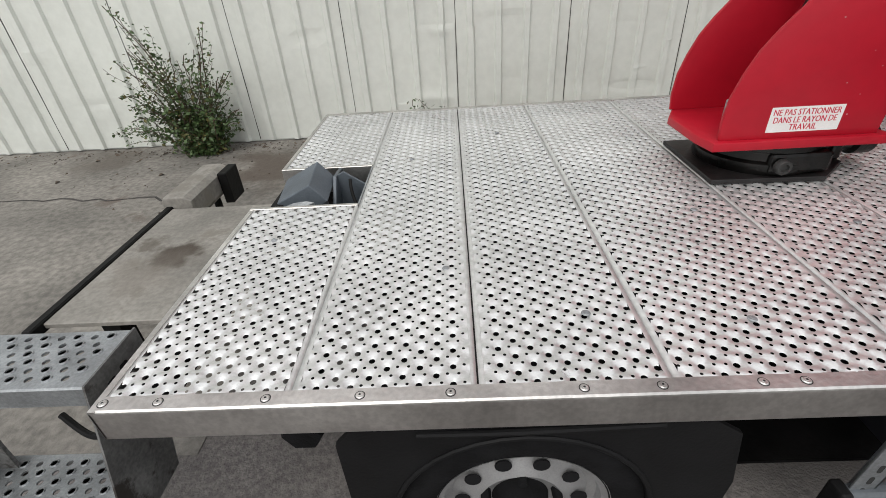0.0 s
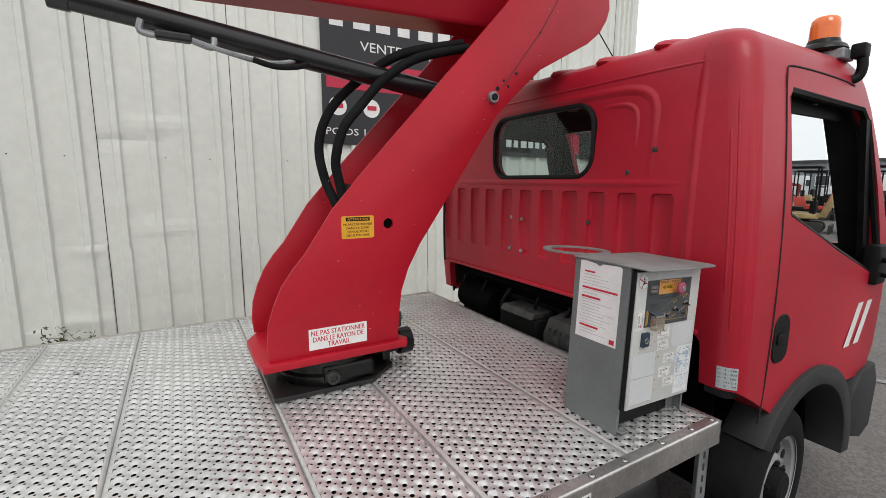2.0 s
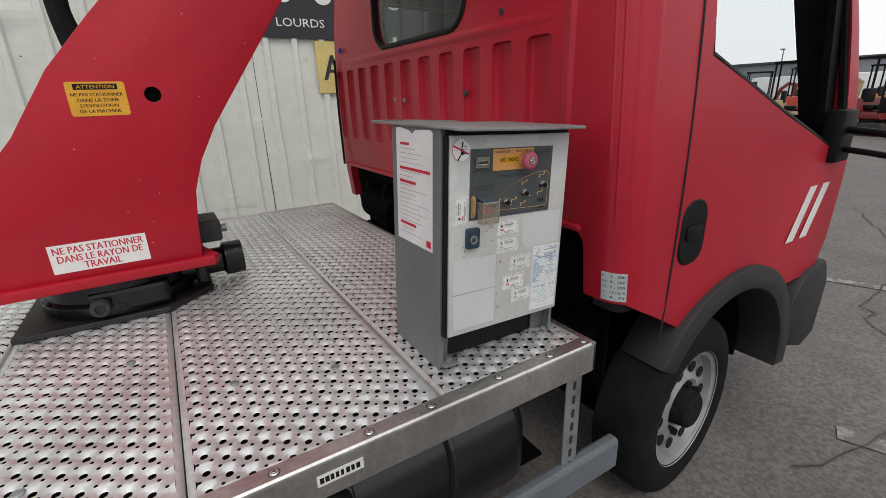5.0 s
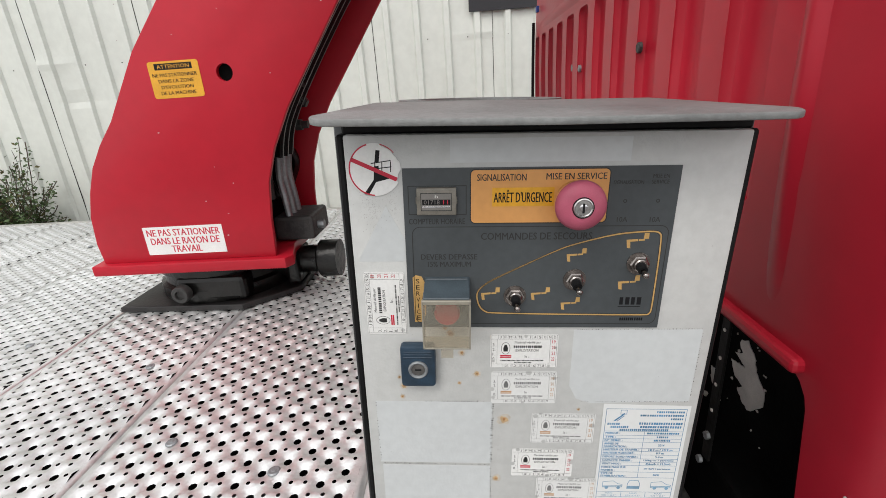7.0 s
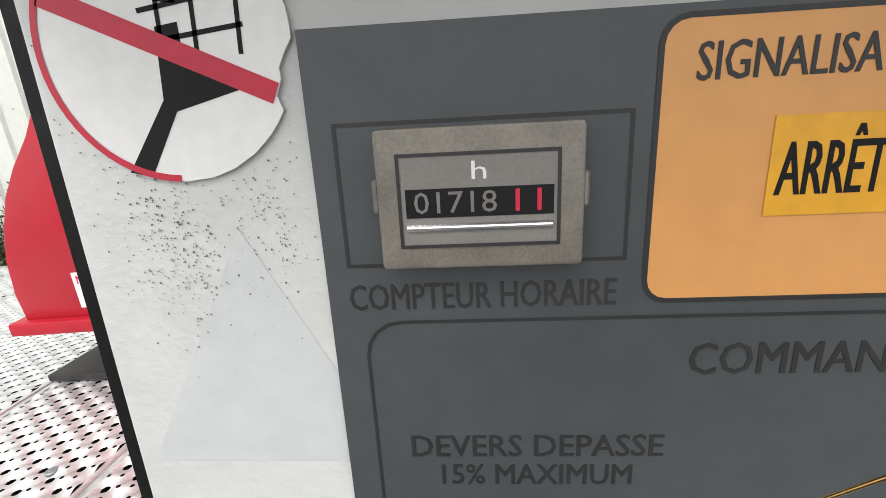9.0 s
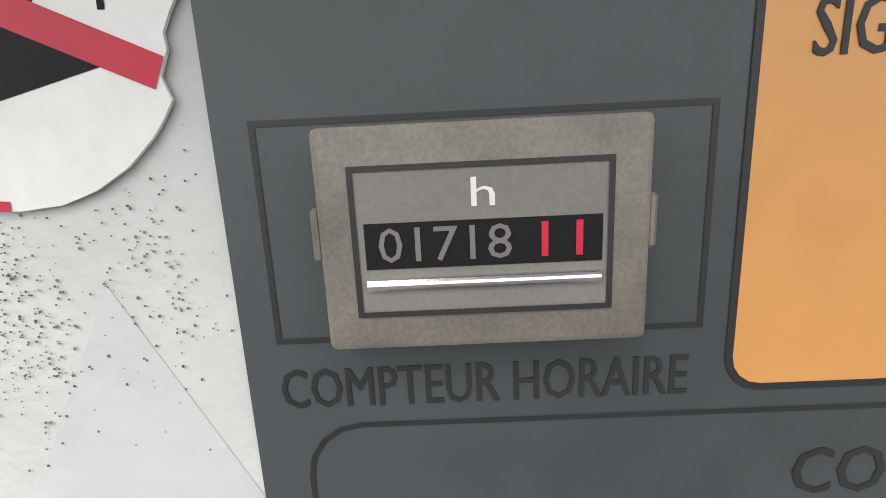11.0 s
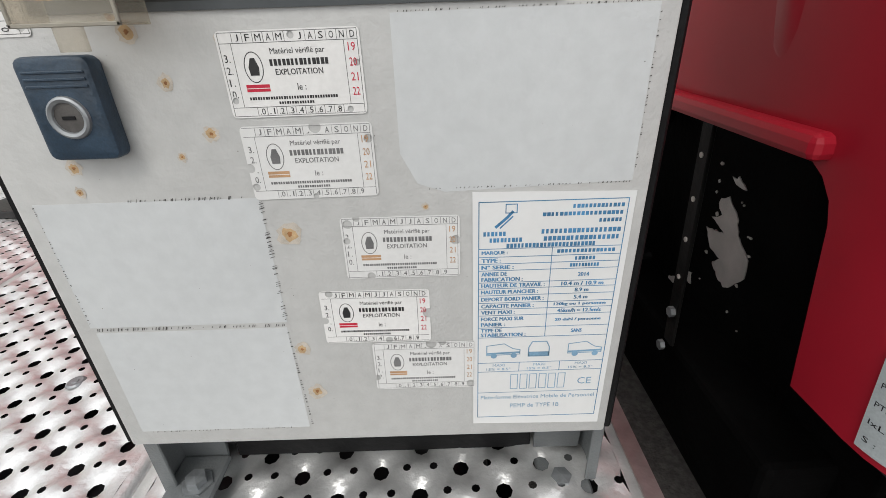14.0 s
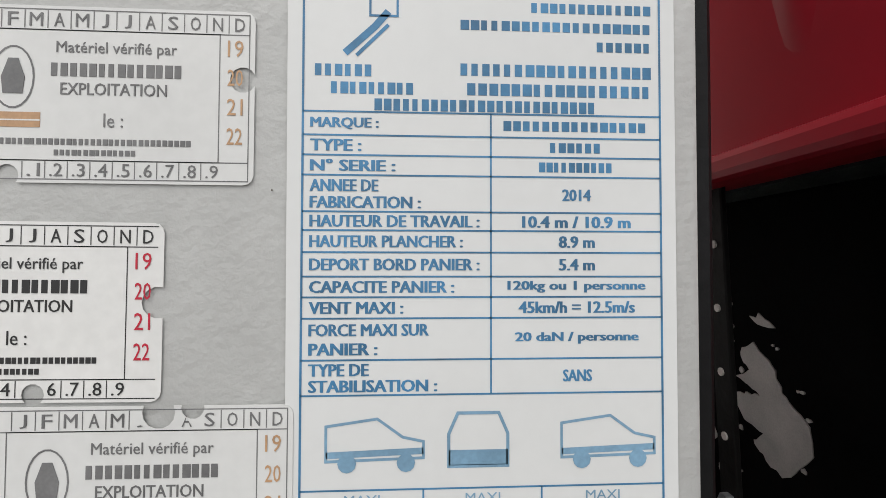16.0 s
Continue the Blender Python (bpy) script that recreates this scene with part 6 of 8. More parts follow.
panel = part("control_panel", flat(rect(-0.139, 0.0945, 0.3565, 0.5085), -0.0014, 0.0014), PANELGREY, cabinet, "grey foil control panel with ochre markings")
YP = -0.00152


def stroke(points, w, y, bm=None, close=False):
    """A flat printed line of constant width through points in the door's plane, its corners mitred."""
    out_ = bm or bmesh.new()
    pts = [Vector(p) for p in points]
    n_ = len(pts)
    pairs = []
    for k in range(n_):
        before = (pts[k] - pts[k - 1]).normalized() if k or close else None
        after = (pts[(k + 1) % n_] - pts[k]).normalized() if k < n_ - 1 or close else None
        before, after = before or after, after or before
        d = (before + after).normalized()
        half = min(w / 2 / max(0.35, d.dot(after)), w)
        if not close and k in (0, n_ - 1):
            half = w / 2
        off = Vector((-d.y, d.x)) * half
        p, q = pts[k] + off, pts[k] - off
        pairs.append((out_.verts.new((p.x, y, p.y)), out_.verts.new((q.x, y, q.y))))
    for (p, q), (r, t) in zip(pairs, pairs[1:] + (pairs[:1] if close else [])):
        f = out_.faces.new((p, q, t, r))
        f.normal_update()
        if f.normal.y > 0:
            f.normal_flip()
    return out_


field = part("amber_field", flat(rounded(-0.0805, 0.036, 0.460, 0.5065, 0.004, 4), YP, 0.0001), AMBERFOIL, panel, "amber field of the panel")
g = stroke(rounded(-0.0808, 0.0363, 0.4597, 0.5068, 0.004, 4), 0.0009, YP - 0.00006, close=True)
stroke(rect(-0.1345, -0.0845, 0.468, 0.4932), 0.0007, YP, g, True)
inner = rounded(-0.1325, 0.0912, 0.3605, 0.4565, 0.007, 4)
stroke(inner, 0.0007, YP, g, True)
part("outline", g, FADEINK, panel)
for text, x0, x1, z, h, y in (("SIGNALISATION", -0.0752, -0.0335, 0.5, 0.0058, YP - 0.00012),
                              ("MISE EN SERVICE", -0.017, 0.0335, 0.5004, 0.0055, YP - 0.00012),
                              ("COMPTEUR HORAIRE", -0.135, -0.0855, 0.4617, 0.0052, YP),
                              ("COMMANDES DE SECOURS", -0.0715, 0.026, 0.4476, 0.0066, YP),
                              ("DEVERS DEPASSE", -0.1255, -0.0745, 0.4283, 0.0052, YP),
                              ("15% MAXIMUM", -0.1195, -0.0803, 0.4212, 0.0050, YP),
                              ("SIGNALISATION", 0.0395, 0.0645, 0.4948, 0.0033, YP),
                              ("MISE EN", 0.0715, 0.085, 0.4998, 0.0034, YP),
                              ("SERVICE", 0.071, 0.0855, 0.4948, 0.0034, YP),
                              ("10A", 0.0455, 0.0545, 0.4623, 0.0046, YP),
                              ("10A", 0.0735, 0.0825, 0.4620, 0.0046, YP)):
    part("lettering", fitted(text, x0, x1, z, h, y, fat=0.016), FADEINK, panel)
g = bars(0.0565, 0.0775, 0.3842, 0.0075, YP, 4, 3)
flat(rect(0.0555, 0.076, 0.3782, 0.3788), YP, 0.0001, g)
bars(0.0585, 0.080, 0.3655, 0.003, YP, 11, 5, g)
tagged(part("maker_mark", g, INK, panel), "plain dark blocks of a mark", kind="stuff")
loop = [(-0.075, 0.3885), (-0.0742, 0.3935), (-0.0705, 0.3985), (-0.0613, 0.4054), (-0.0241, 0.4241), (-0.005, 0.4335), (0.009, 0.4393), (0.043, 0.4483), (0.06, 0.4505), (0.079, 0.4515), (0.084, 0.450), (0.0862, 0.446), (0.0868, 0.376), (0.0855, 0.3712), (0.082, 0.3695), (-0.0614, 0.3712), (-0.068, 0.3735), (-0.0728, 0.379)]
for _ in range(2):
    loop = [((1 - u) * p[0] + u * q[0], (1 - u) * p[1] + u * q[1]) for p, q in zip(loop, loop[1:] + loop[:1]) for u in (0.25, 0.75)]
part("ochre_loop", stroke(loop, 0.0013, YP, close=True), OCHRE, panel, "ochre line round the switches")
part("loop_shadow_line", stroke([(0.006 + (x - 0.006) * 0.988, 0.4105 + (z - 0.4105) * 0.976) for x, z in loop], 0.0004, YP, close=True), FADEINK, panel)
part("loop_shadow_line", stroke([(0.006 + (x - 0.006) * 1.011, 0.4105 + (z - 0.4105) * 1.024) for x, z in loop], 0.0004, YP, close=True), FADEINK, panel)
for cx, cz, s in ((-0.0625, 0.3895, 1.0), (-0.0165, 0.3895, 1.0), (0.0135, 0.4275, 1.0), (0.0115, 0.3795, 1.0), (0.0655, 0.4405, 1.1), (0.0625, 0.4005, 1.1)):
    g = bmesh.new()
    flat([(cx - 0.0075 * s, cz - 0.004 * s), (cx - 0.0048 * s, cz - 0.0044 * s), (cx - 0.0055 * s, cz + 0.0012 * s), (cx + 0.0005 * s, cz + 0.0016 * s), (cx + 0.0005 * s, cz + 0.0034 * s), (cx - 0.0085 * s, cz + 0.0028 * s)], YP, 0.0001, g)
    flat([(cx + 0.0012 * s, cz + 0.0018 * s), (cx + 0.0058 * s, cz + 0.0021 * s), (cx + 0.0058 * s, cz + 0.0035 * s), (cx + 0.0012 * s, cz + 0.0033 * s)], YP, 0.0001, g)
    flat([(cx + 0.0048 * s, cz + 0.0036 * s), (cx + 0.0088 * s, cz + 0.0036 * s), (cx + 0.0088 * s, cz + 0.0085 * s), (cx + 0.0052 * s, cz + 0.0085 * s)], YP, 0.0001, g)
    part("boom_symbol", g, OCHRE, panel)
for x in (0.0508, 0.0782):
    part("fuse_cap", lathe([(0.0007, -0.0013), (0.0012, -0.0016), (0.0017, -0.0016), (0.0018, -0.001)], (x, 0, 0.4785), "y", 14), FADEINK, panel)
sv = part("service_tag", flat([(-0.1335, 0.362), (-0.1265, 0.362), (-0.1225, 0.37), (-0.1225, 0.402), (-0.1255, 0.409), (-0.131, 0.4105), (-0.134, 0.408)], YP, 0.0001), OCHRE, panel, "ochre tag with upright lettering")
for k, c in enumerate("SERVICE"):
    w = 0.0008 if c == "I" else 0.0034
    part("letter", fitted(c, -0.1295 - w / 2, -0.1295 + w / 2, 0.4045 - 0.0063 * k, 0.0045, YP - 0.00012), INK, sv)
# amber sticker
st = part("emergency_label", flat(rect(-0.0622, -0.0095, 0.4748, 0.4912), -0.0018, 0.00015), YELLOW, cabinet, "yellow label lettered in black")
part("lettering", fitted("ARRÊT D'URGENCE", -0.061, -0.0112, 0.4838, 0.0112, -0.00187, fat=0.028), INK, st)
# hour counter
METAL = material("stained_grey_bezel", (0.2, 0.185, 0.155), 0.5, 0.2, vary=0.15, scale=120, fine=0.1, spots=(0.25, 0.14, 0.07), spot_scale=160, spot_at=0.68)
WINDOWGREY = material("grey_counter_window", (0.2, 0.19, 0.175), 0.4, vary=0.06, scale=90)
counter = part("hour_counter", prism(rounded(-0.127, -0.0930, 0.4687, 0.4923, 0.0008, 2), "y", -0.0065, -0.0014, 0.0006, 2), METAL, cabinet, "small grey hour counter", smooth=True)
for x in (-0.1272, -0.0928):
    part("clip", block(x - 0.0006, x + 0.0006, -0.0062, -0.003, 0.4785, 0.4843, 0.0004, 1), METAL, counter)
part("window_frame", stroke(rect(-0.1232, -0.0972, 0.4728, 0.4880), 0.0006, -0.00675, close=True), FADEINK, counter)
part("window", flat(rect(-0.1230, -0.0974, 0.4730, 0.4878), -0.0066, 0.0001), WINDOWGREY, counter)
part("digit_wheel", flat(rect(-0.1222, -0.0980, 0.4777, 0.4825), -0.0067, 0.0001), INK, counter)
DIGITW = material("dull_white_digits", (0.2, 0.185, 0.175), 0.5)
part("unit", fitted("h", -0.1112, -0.1088, 0.4853, 0.0029, -0.00668), WHITE, counter)
part("number", fitted("01718", -0.1208, -0.1072, 0.4802, 0.0036, -0.00678), DIGITW, counter)
part("red_number", fitted("11", -0.1042, -0.1000, 0.4802, 0.0036, -0.00678), REDINK, counter)
# chrome rod added to give the sky's glint on the counter window
part("glint_bar", tube([(-0.1222, -0.0066, 0.47605), (-0.0982, -0.0066, 0.47605)], 0.0007, 14, 1), CHROME, counter, "polished bar added for the glint under the digits")
# emergency stop
PINK = material("faded_pink_mushroom", (0.40, 0.085, 0.135), 0.5, spec=0.35, vary=0.08, scale=60, fine=0.03)
LOCKSTEEL = material("satin_steel_lock", (0.62, 0.61, 0.6), 0.3, 1.0, vary=0.08, scale=200, fine=0.08)
stop = part("emergency_stop", lathe([(0.0001, -0.0285), (0.0108, -0.0285), (0.0135, -0.0281), (0.0182, -0.0262), (0.0202, -0.0235), (0.021, -0.0202), (0.0203, -0.0172), (0.017, -0.0152), (0.0125, -0.0148), (0.0001, -0.0148)], (0.0087, 0, 0.4797), "y", 56), PINK, cabinet, "faded pink emergency stop with a key lock", smooth=True)
part("collar", lathe([(0.0001, -0.0148), (0.0165, -0.0148), (0.0168, -0.007), (0.0172, -0.0016)], (0.0087, 0, 0.4797), "y", 40), AMBERFOIL, stop, "yellow collar", smooth=True)
lock = part("lock_barrel", lathe([(0.0078, -0.0275), (0.0078, -0.0294), (0.007, -0.0298), (0.0064, -0.0292), (0.0001, -0.0292)], (0.0087, 0, 0.4797), "y", 40), LOCKSTEEL, stop, "steel key lock", smooth=True)
part("lock_gap", lathe([(0.0080, -0.0286), (0.0080, -0.0288), (0.0088, -0.0288), (0.0088, -0.0285), (0.0080, -0.0286)], (0.0087, 0, 0.4797), "y", 40), INK, stop)
part("lock_plug", lathe([(0.0032, -0.0291), (0.0032, -0.0296), (0.0028, -0.0298), (0.0001, -0.0298)], (0.0087, 0, 0.4797), "y", 24), CHROME, stop, smooth=True)
part("keyway", flat(rounded(0.0079, 0.0096, 0.4756, 0.4836, 0.0003, 2), -0.0301, 0.0004), INK, stop)


def toggle(x, z, lean_x, lean_z, label):
    t = part("toggle_switch", lathe([(0.0001, -0.0022), (0.0104, -0.0022), (0.0104, -0.0014)], (x, 0, z), "y", 32), NICKEL, cabinet, label)
    nut = lathe([(0.0001, -0.0066), (0.0074, -0.0066), (0.0086, -0.0058), (0.0086, -0.0022)], (x, 0, z), "y", 6)
    part("nut", nut, NICKEL, t)
    part("washer", lathe([(0.0058, -0.0066), (0.0058, -0.0085), (0.0050, -0.0092), (0.0001, -0.0092)], (x, 0, z), "y", 24), NICKEL, t, smooth=True)
    part("boot", tube([(x, -0.0075, z), (x + lean_x * 0.3, -0.0105, z + lean_z * 0.3), (x + lean_x * 0.55, -0.0135, z + lean_z * 0.55)], 0.0042, 14, 4), RUBBER, t, smooth=True)
    part("lever", tube([(x + lean_x * 0.5, -0.0125, z + lean_z * 0.5), (x + lean_x * 0.9, -0.018, z + lean_z * 0.9)], 0.0021, 12, 1), NICKEL, t, smooth=True)
    tip = bmesh.new()
    bmesh.ops.create_uvsphere(tip, u_segments=14, v_segments=9, radius=0.0030)
    bmesh.ops.translate(tip, verts=tip.verts, vec=(x + lean_x, -0.0190, z + lean_z))
    part("tip", tip, NICKEL, t, smooth=True)


for x, z in ((-0.0397, 0.3895), (0.0138, 0.4057), (0.0688, 0.4215)):
    toggle(x, z, 0.0006, -0.0045, "chrome toggle switch with a black boot")
# guarded red push button
GUARD = material("slate_blue_guard", (0.055, 0.075, 0.09), 0.45, vary=0.15, scale=60, fine=0.1)
CLEARY = glass("yellowed_clear_cover", (0.88, 0.85, 0.8), 0.12)
milky = CLEARY.node_tree.nodes.new("ShaderNodeBsdfDiffuse")
milky.inputs[0].default_value = (0.46, 0.43, 0.35, 1)
veil = CLEARY.node_tree.nodes.new("ShaderNodeMixShader")
veil.inputs[0].default_value = 0.17
last = [n for n in CLEARY.node_tree.nodes if n.type == "OUTPUT_MATERIAL"][0]
clear = last.inputs[0].links[0].from_socket
CLEARY.node_tree.links.new(clear, veil.inputs[1])
CLEARY.node_tree.links.new(milky.outputs[0], veil.inputs[2])
CLEARY.node_tree.links.new(veil.outputs[0], last.inputs[0])
REDBTN = material("red_button", (0.5, 0.02, 0.03), 0.35, vary=0.05, scale=40)
gd = part("push_button_guard", block(-0.1215, -0.083, -0.006, -0.0014, 0.362, 0.4085, 0.001, 1), GUARD, cabinet, "guarded red push button under a clear hinged cover")
part("hinge_hood", prism([(-0.0014, 0.409), (-0.030, 0.4005), (-0.030, 0.3985), (-0.0014, 0.4065)], "x", -0.1225, -0.082, 0.0006, 1), GUARD, gd)
part("cheek", prism([(-0.0014, 0.4085), (-0.029, 0.4), (-0.014, 0.384), (-0.0014, 0.362)], "x", -0.0835, -0.0815, 0.0004, 1), GUARD, gd)
part("button", lathe([(0.0001, -0.0185), (0.0105, -0.0185), (0.0115, -0.0175), (0.0115, -0.006)], (-0.1022, 0, 0.379), "y", 32), REDBTN, gd, smooth=True)
part("collar", lathe([(0.013, -0.009), (0.0142, -0.008), (0.0142, -0.006)], (-0.1022, 0, 0.379), "y", 32), RUBBER, gd, smooth=True)
cov = bmesh.new()
block(-0.1235, -0.081, -0.0325, -0.0315, 0.3515, 0.3985, 0.0003, 1, cov)
block(-0.1235, -0.1225, -0.0315, -0.012, 0.3515, 0.3985, 0, 1, cov)
block(-0.082, -0.081, -0.0315, -0.012, 0.3515, 0.3985, 0, 1, cov)
block(-0.1225, -0.082, -0.0315, -0.012, 0.3515, 0.3525, 0, 1, cov)
block(-0.1075, -0.0965, -0.0325, -0.0305, 0.3425, 0.3515, 0, 1, cov)
cv = part("clear_cover", cov, CLEARY, gd, "yellowed clear plastic cover")
cv.visible_shadow = False
YELLOWED = material("yellowed_plastic_edge", (0.28, 0.26, 0.21), 0.35, vary=0.08, scale=60)
eg = bmesh.new()
block(-0.1237, -0.0808, -0.0327, -0.0285, 0.3955, 0.3992, 0.0005, 1, eg)
block(-0.1237, -0.1222, -0.0327, -0.0313, 0.3512, 0.3985, 0.0003, 1, eg)
block(-0.0823, -0.0808, -0.0327, -0.0313, 0.3512, 0.3985, 0.0003, 1, eg)
block(-0.1237, -0.0808, -0.0327, -0.0313, 0.3512, 0.3528, 0.0003, 1, eg)
part("cover_rim", eg, YELLOWED, gd)
# lock
BLUELOCK = material("dark_blue_lock_plastic", (0.02, 0.045, 0.075), 0.45, vary=0.2, scale=70, fine=0.12, bump=0.1, bump_scale=300)
g = prism(rounded(-0.1485, -0.1145, 0.2945, 0.3405, 0.004, 3), "y", -0.0105, -0.0004, 0.002, 2)
lk = part("door_lock", g, BLUELOCK, cabinet, "dark blue plastic door lock with a steel barrel", smooth=True)
for k in range(3):
    part("ridge", block(-0.1455, -0.1175, -0.0112, -0.0104, 0.3335 - 0.003 * k, 0.3347 - 0.003 * k, 0.0003, 1), BLUELOCK, lk)
part("barrel", lathe([(0.0064, -0.0104), (0.007, -0.0118), (0.0084, -0.0124), (0.0094, -0.0118), (0.0098, -0.0104)], (-0.1315, 0, 0.3145), "y", 28, caps=False), GALV, lk, "worn steel lock ring", smooth=True)
part("keyhole", flat(ellipse(-0.1315, 0.3145, 0.0068, 0.0068, 24), -0.0109, 0.0003), GRIME, lk)
part("key_slot", flat(rect(-0.1345, -0.1285, 0.3137, 0.3153), -0.0113, 0.0003), INK, lk)

# round prohibition sign, torn at the edge: a boom and basket struck through
rnd = random.Random(6)
cx, cz = -0.1622, 0.5075
disc = [(cx + (0.0224 * (1 - (0.12 * rnd.random() if 20 < a < 75 or 330 < a else 0.01 * rnd.random()))) * math.cos(radians(a)), cz + 0.0226 * (1 - (0.12 * rnd.random() if 20 < a < 75 or 330 < a else 0.01 * rnd.random())) * math.sin(radians(a))) for a in range(0, 360, 6)]
ps = part("round_sign", flat(disc, -0.0009, 0.0005), WHITE, cabinet, "torn round white sign struck through in red")
g = bmesh.new()
arc = [(cx + 0.0218 * math.cos(radians(a)), cz + 0.0220 * math.sin(radians(a))) for a in range(105, 268, 6)]
stroke(arc, 0.0012, -0.00105, g)
stroke([(cx + 0.0219 * math.cos(radians(a)), cz + 0.0221 * math.sin(radians(a))) for a in range(40, 82, 6)], 0.0007, -0.00105, g)
stroke([(cx - 0.0195, cz + 0.009), (cx + 0.0185, cz - 0.0085)], 0.0036, -0.00105, g)
part("red_bar", g, REDINK, ps)
g = flat([(cx - 0.0105, cz - 0.0205), (cx - 0.0065, cz - 0.0215), (cx + 0.0005, cz - 0.0105), (cx + 0.0165, cz - 0.0065), (cx + 0.0035, cz - 0.0035), (cx + 0.0035, cz + 0.0035), (cx - 0.0005, cz + 0.003), (cx - 0.0015, cz - 0.0085)], -0.00098, 0.00005)
for x in (0.0, 0.006, 0.0135):
    stroke([(cx + x, cz - 0.002), (cx + x + 0.0005, cz + 0.007)], 0.0008, -0.00098, g)
stroke([(cx - 0.004, cz + 0.0005), (cx + 0.0145, cz + 0.0025)], 0.0008, -0.00098, g)
stroke([(cx - 0.003, cz + 0.0055), (cx + 0.014, cz + 0.0078)], 0.0008, -0.00098, g)
stroke([(cx + 0.002, cz + 0.0065), (cx + 0.0035, cz + 0.0165)], 0.0036, -0.00098, g)
part("symbol", g, INK, ps)

# inspection stickers: one print shared by all
def ink_mesh():
    """Black and red print of an inspection sticker 65 by 38 mm, its corner at the origin."""
    k = bmesh.new()
    for n_, c in enumerate("JFMAMJJASOND"):
        x_ = 0.0098 + 0.00472 * n_
        w_ = {"J": 0.0014, "M": 0.0027}.get(c, 0.0021)
        fitted(c, x_ - w_ / 2, x_ + w_ / 2, 0.0350, 0.0029, -0.00009, bm=k)
        stroke([(x_ - 0.00236, 0.0331), (x_ - 0.00236, 0.0370)], 0.0002, -0.00006, k)
    for n_ in range(10):
        x_ = 0.0148 + 0.0046 * n_
        fitted(".%d" % n_, x_ - 0.0013, x_ + 0.0013, 0.0028, 0.0028, -0.00009, bm=k)
        stroke([(x_ - 0.0023, 0.0010), (x_ - 0.0023, 0.0046)], 0.0002, -0.00006, k)
    for n_, s in enumerate(("3.", "2.", "1.", "0.")):
        fitted(s, 0.0022, 0.0048, 0.0265 - 0.0052 * n_, 0.0033, -0.00009, bm=k)
    fitted("Matériel vérifié par", 0.0235, 0.0485, 0.0288, 0.0032, -0.00009, bm=k)
    bars(0.0225, 0.0500, 0.0243, 0.0028, -0.00012, 14, 3, k)
    fitted("EXPLOITATION", 0.0245, 0.0465, 0.0202, 0.0026, -0.00009, fat=0.01, bm=k)
    fitted("le :", 0.0335, 0.0375, 0.0135, 0.003, -0.00009, bm=k)
    bars(0.0100, 0.0520, 0.0088, 0.0013, -0.00012, 34, 8, k)
    bars(0.0235, 0.0405, 0.0065, 0.0012, -0.00012, 14, 9, k)
    stroke(rect(0.0065, 0.0575, 0.0048, 0.0328), 0.00022, -0.00006, k, True)
    stroke([(0.0012, 0.0008), (0.0638, 0.0008), (0.0638, 0.0372), (0.0012, 0.0372)], 0.00022, -0.00006, k, True)
    stroke([(0.0012, 0.0328), (0.0638, 0.0328)], 0.00022, -0.00006, k)
    stroke([(0.0012, 0.0048), (0.0638, 0.0048)], 0.00022, -0.00006, k)
    stroke(ellipse(0.0148, 0.0225, 0.0042, 0.0066, 22), 0.0004, -0.00006, k, True)
    me_ = bpy.data.meshes.new("ink")
    k.to_mesh(me_)
    k.free()
    q = bmesh.new()
    flat(rect(0.0095, 0.0205, 0.0118, 0.0150), -0.0001, 0.0001, q)
    for n_, s in enumerate(("19", "20", "21", "22")):
        fitted(s, 0.0592, 0.0625, 0.0298 - 0.0064 * n_, 0.0036, -0.00009, bm=q)
    mq_ = bpy.data.meshes.new("ink")
    q.to_mesh(mq_)
    q.free()
    w = bmesh.new()
    stroke([(0.0095, 0.0133), (0.0205, 0.0133)], 0.0003, -0.00014, w)
    mw_ = bpy.data.meshes.new("ink")
    w.to_mesh(mw_)
    w.free()
    e = flat([(0.0128, 0.019), (0.0168, 0.019), (0.0172, 0.0225), (0.0158, 0.0265), (0.0138, 0.0265), (0.0124, 0.0225)], -0.00014, 0.0001)
    me2 = bpy.data.meshes.new("ink")
    e.to_mesh(me2)
    e.free()
    return me_, mq_, mw_, me2


PRINTS = ink_mesh()
STALEINK = material("sun_bleached_print", (0.16, 0.16, 0.16), 0.5, vary=0.15, scale=80)
STALERED = material("sun_bleached_red", (0.5, 0.3, 0.16), 0.5, vary=0.15, scale=80)
CREAMVINYL = material("aged_white_vinyl", (0.65, 0.655, 0.64), 0.45, vary=0.03, scale=20, fine=0.02)


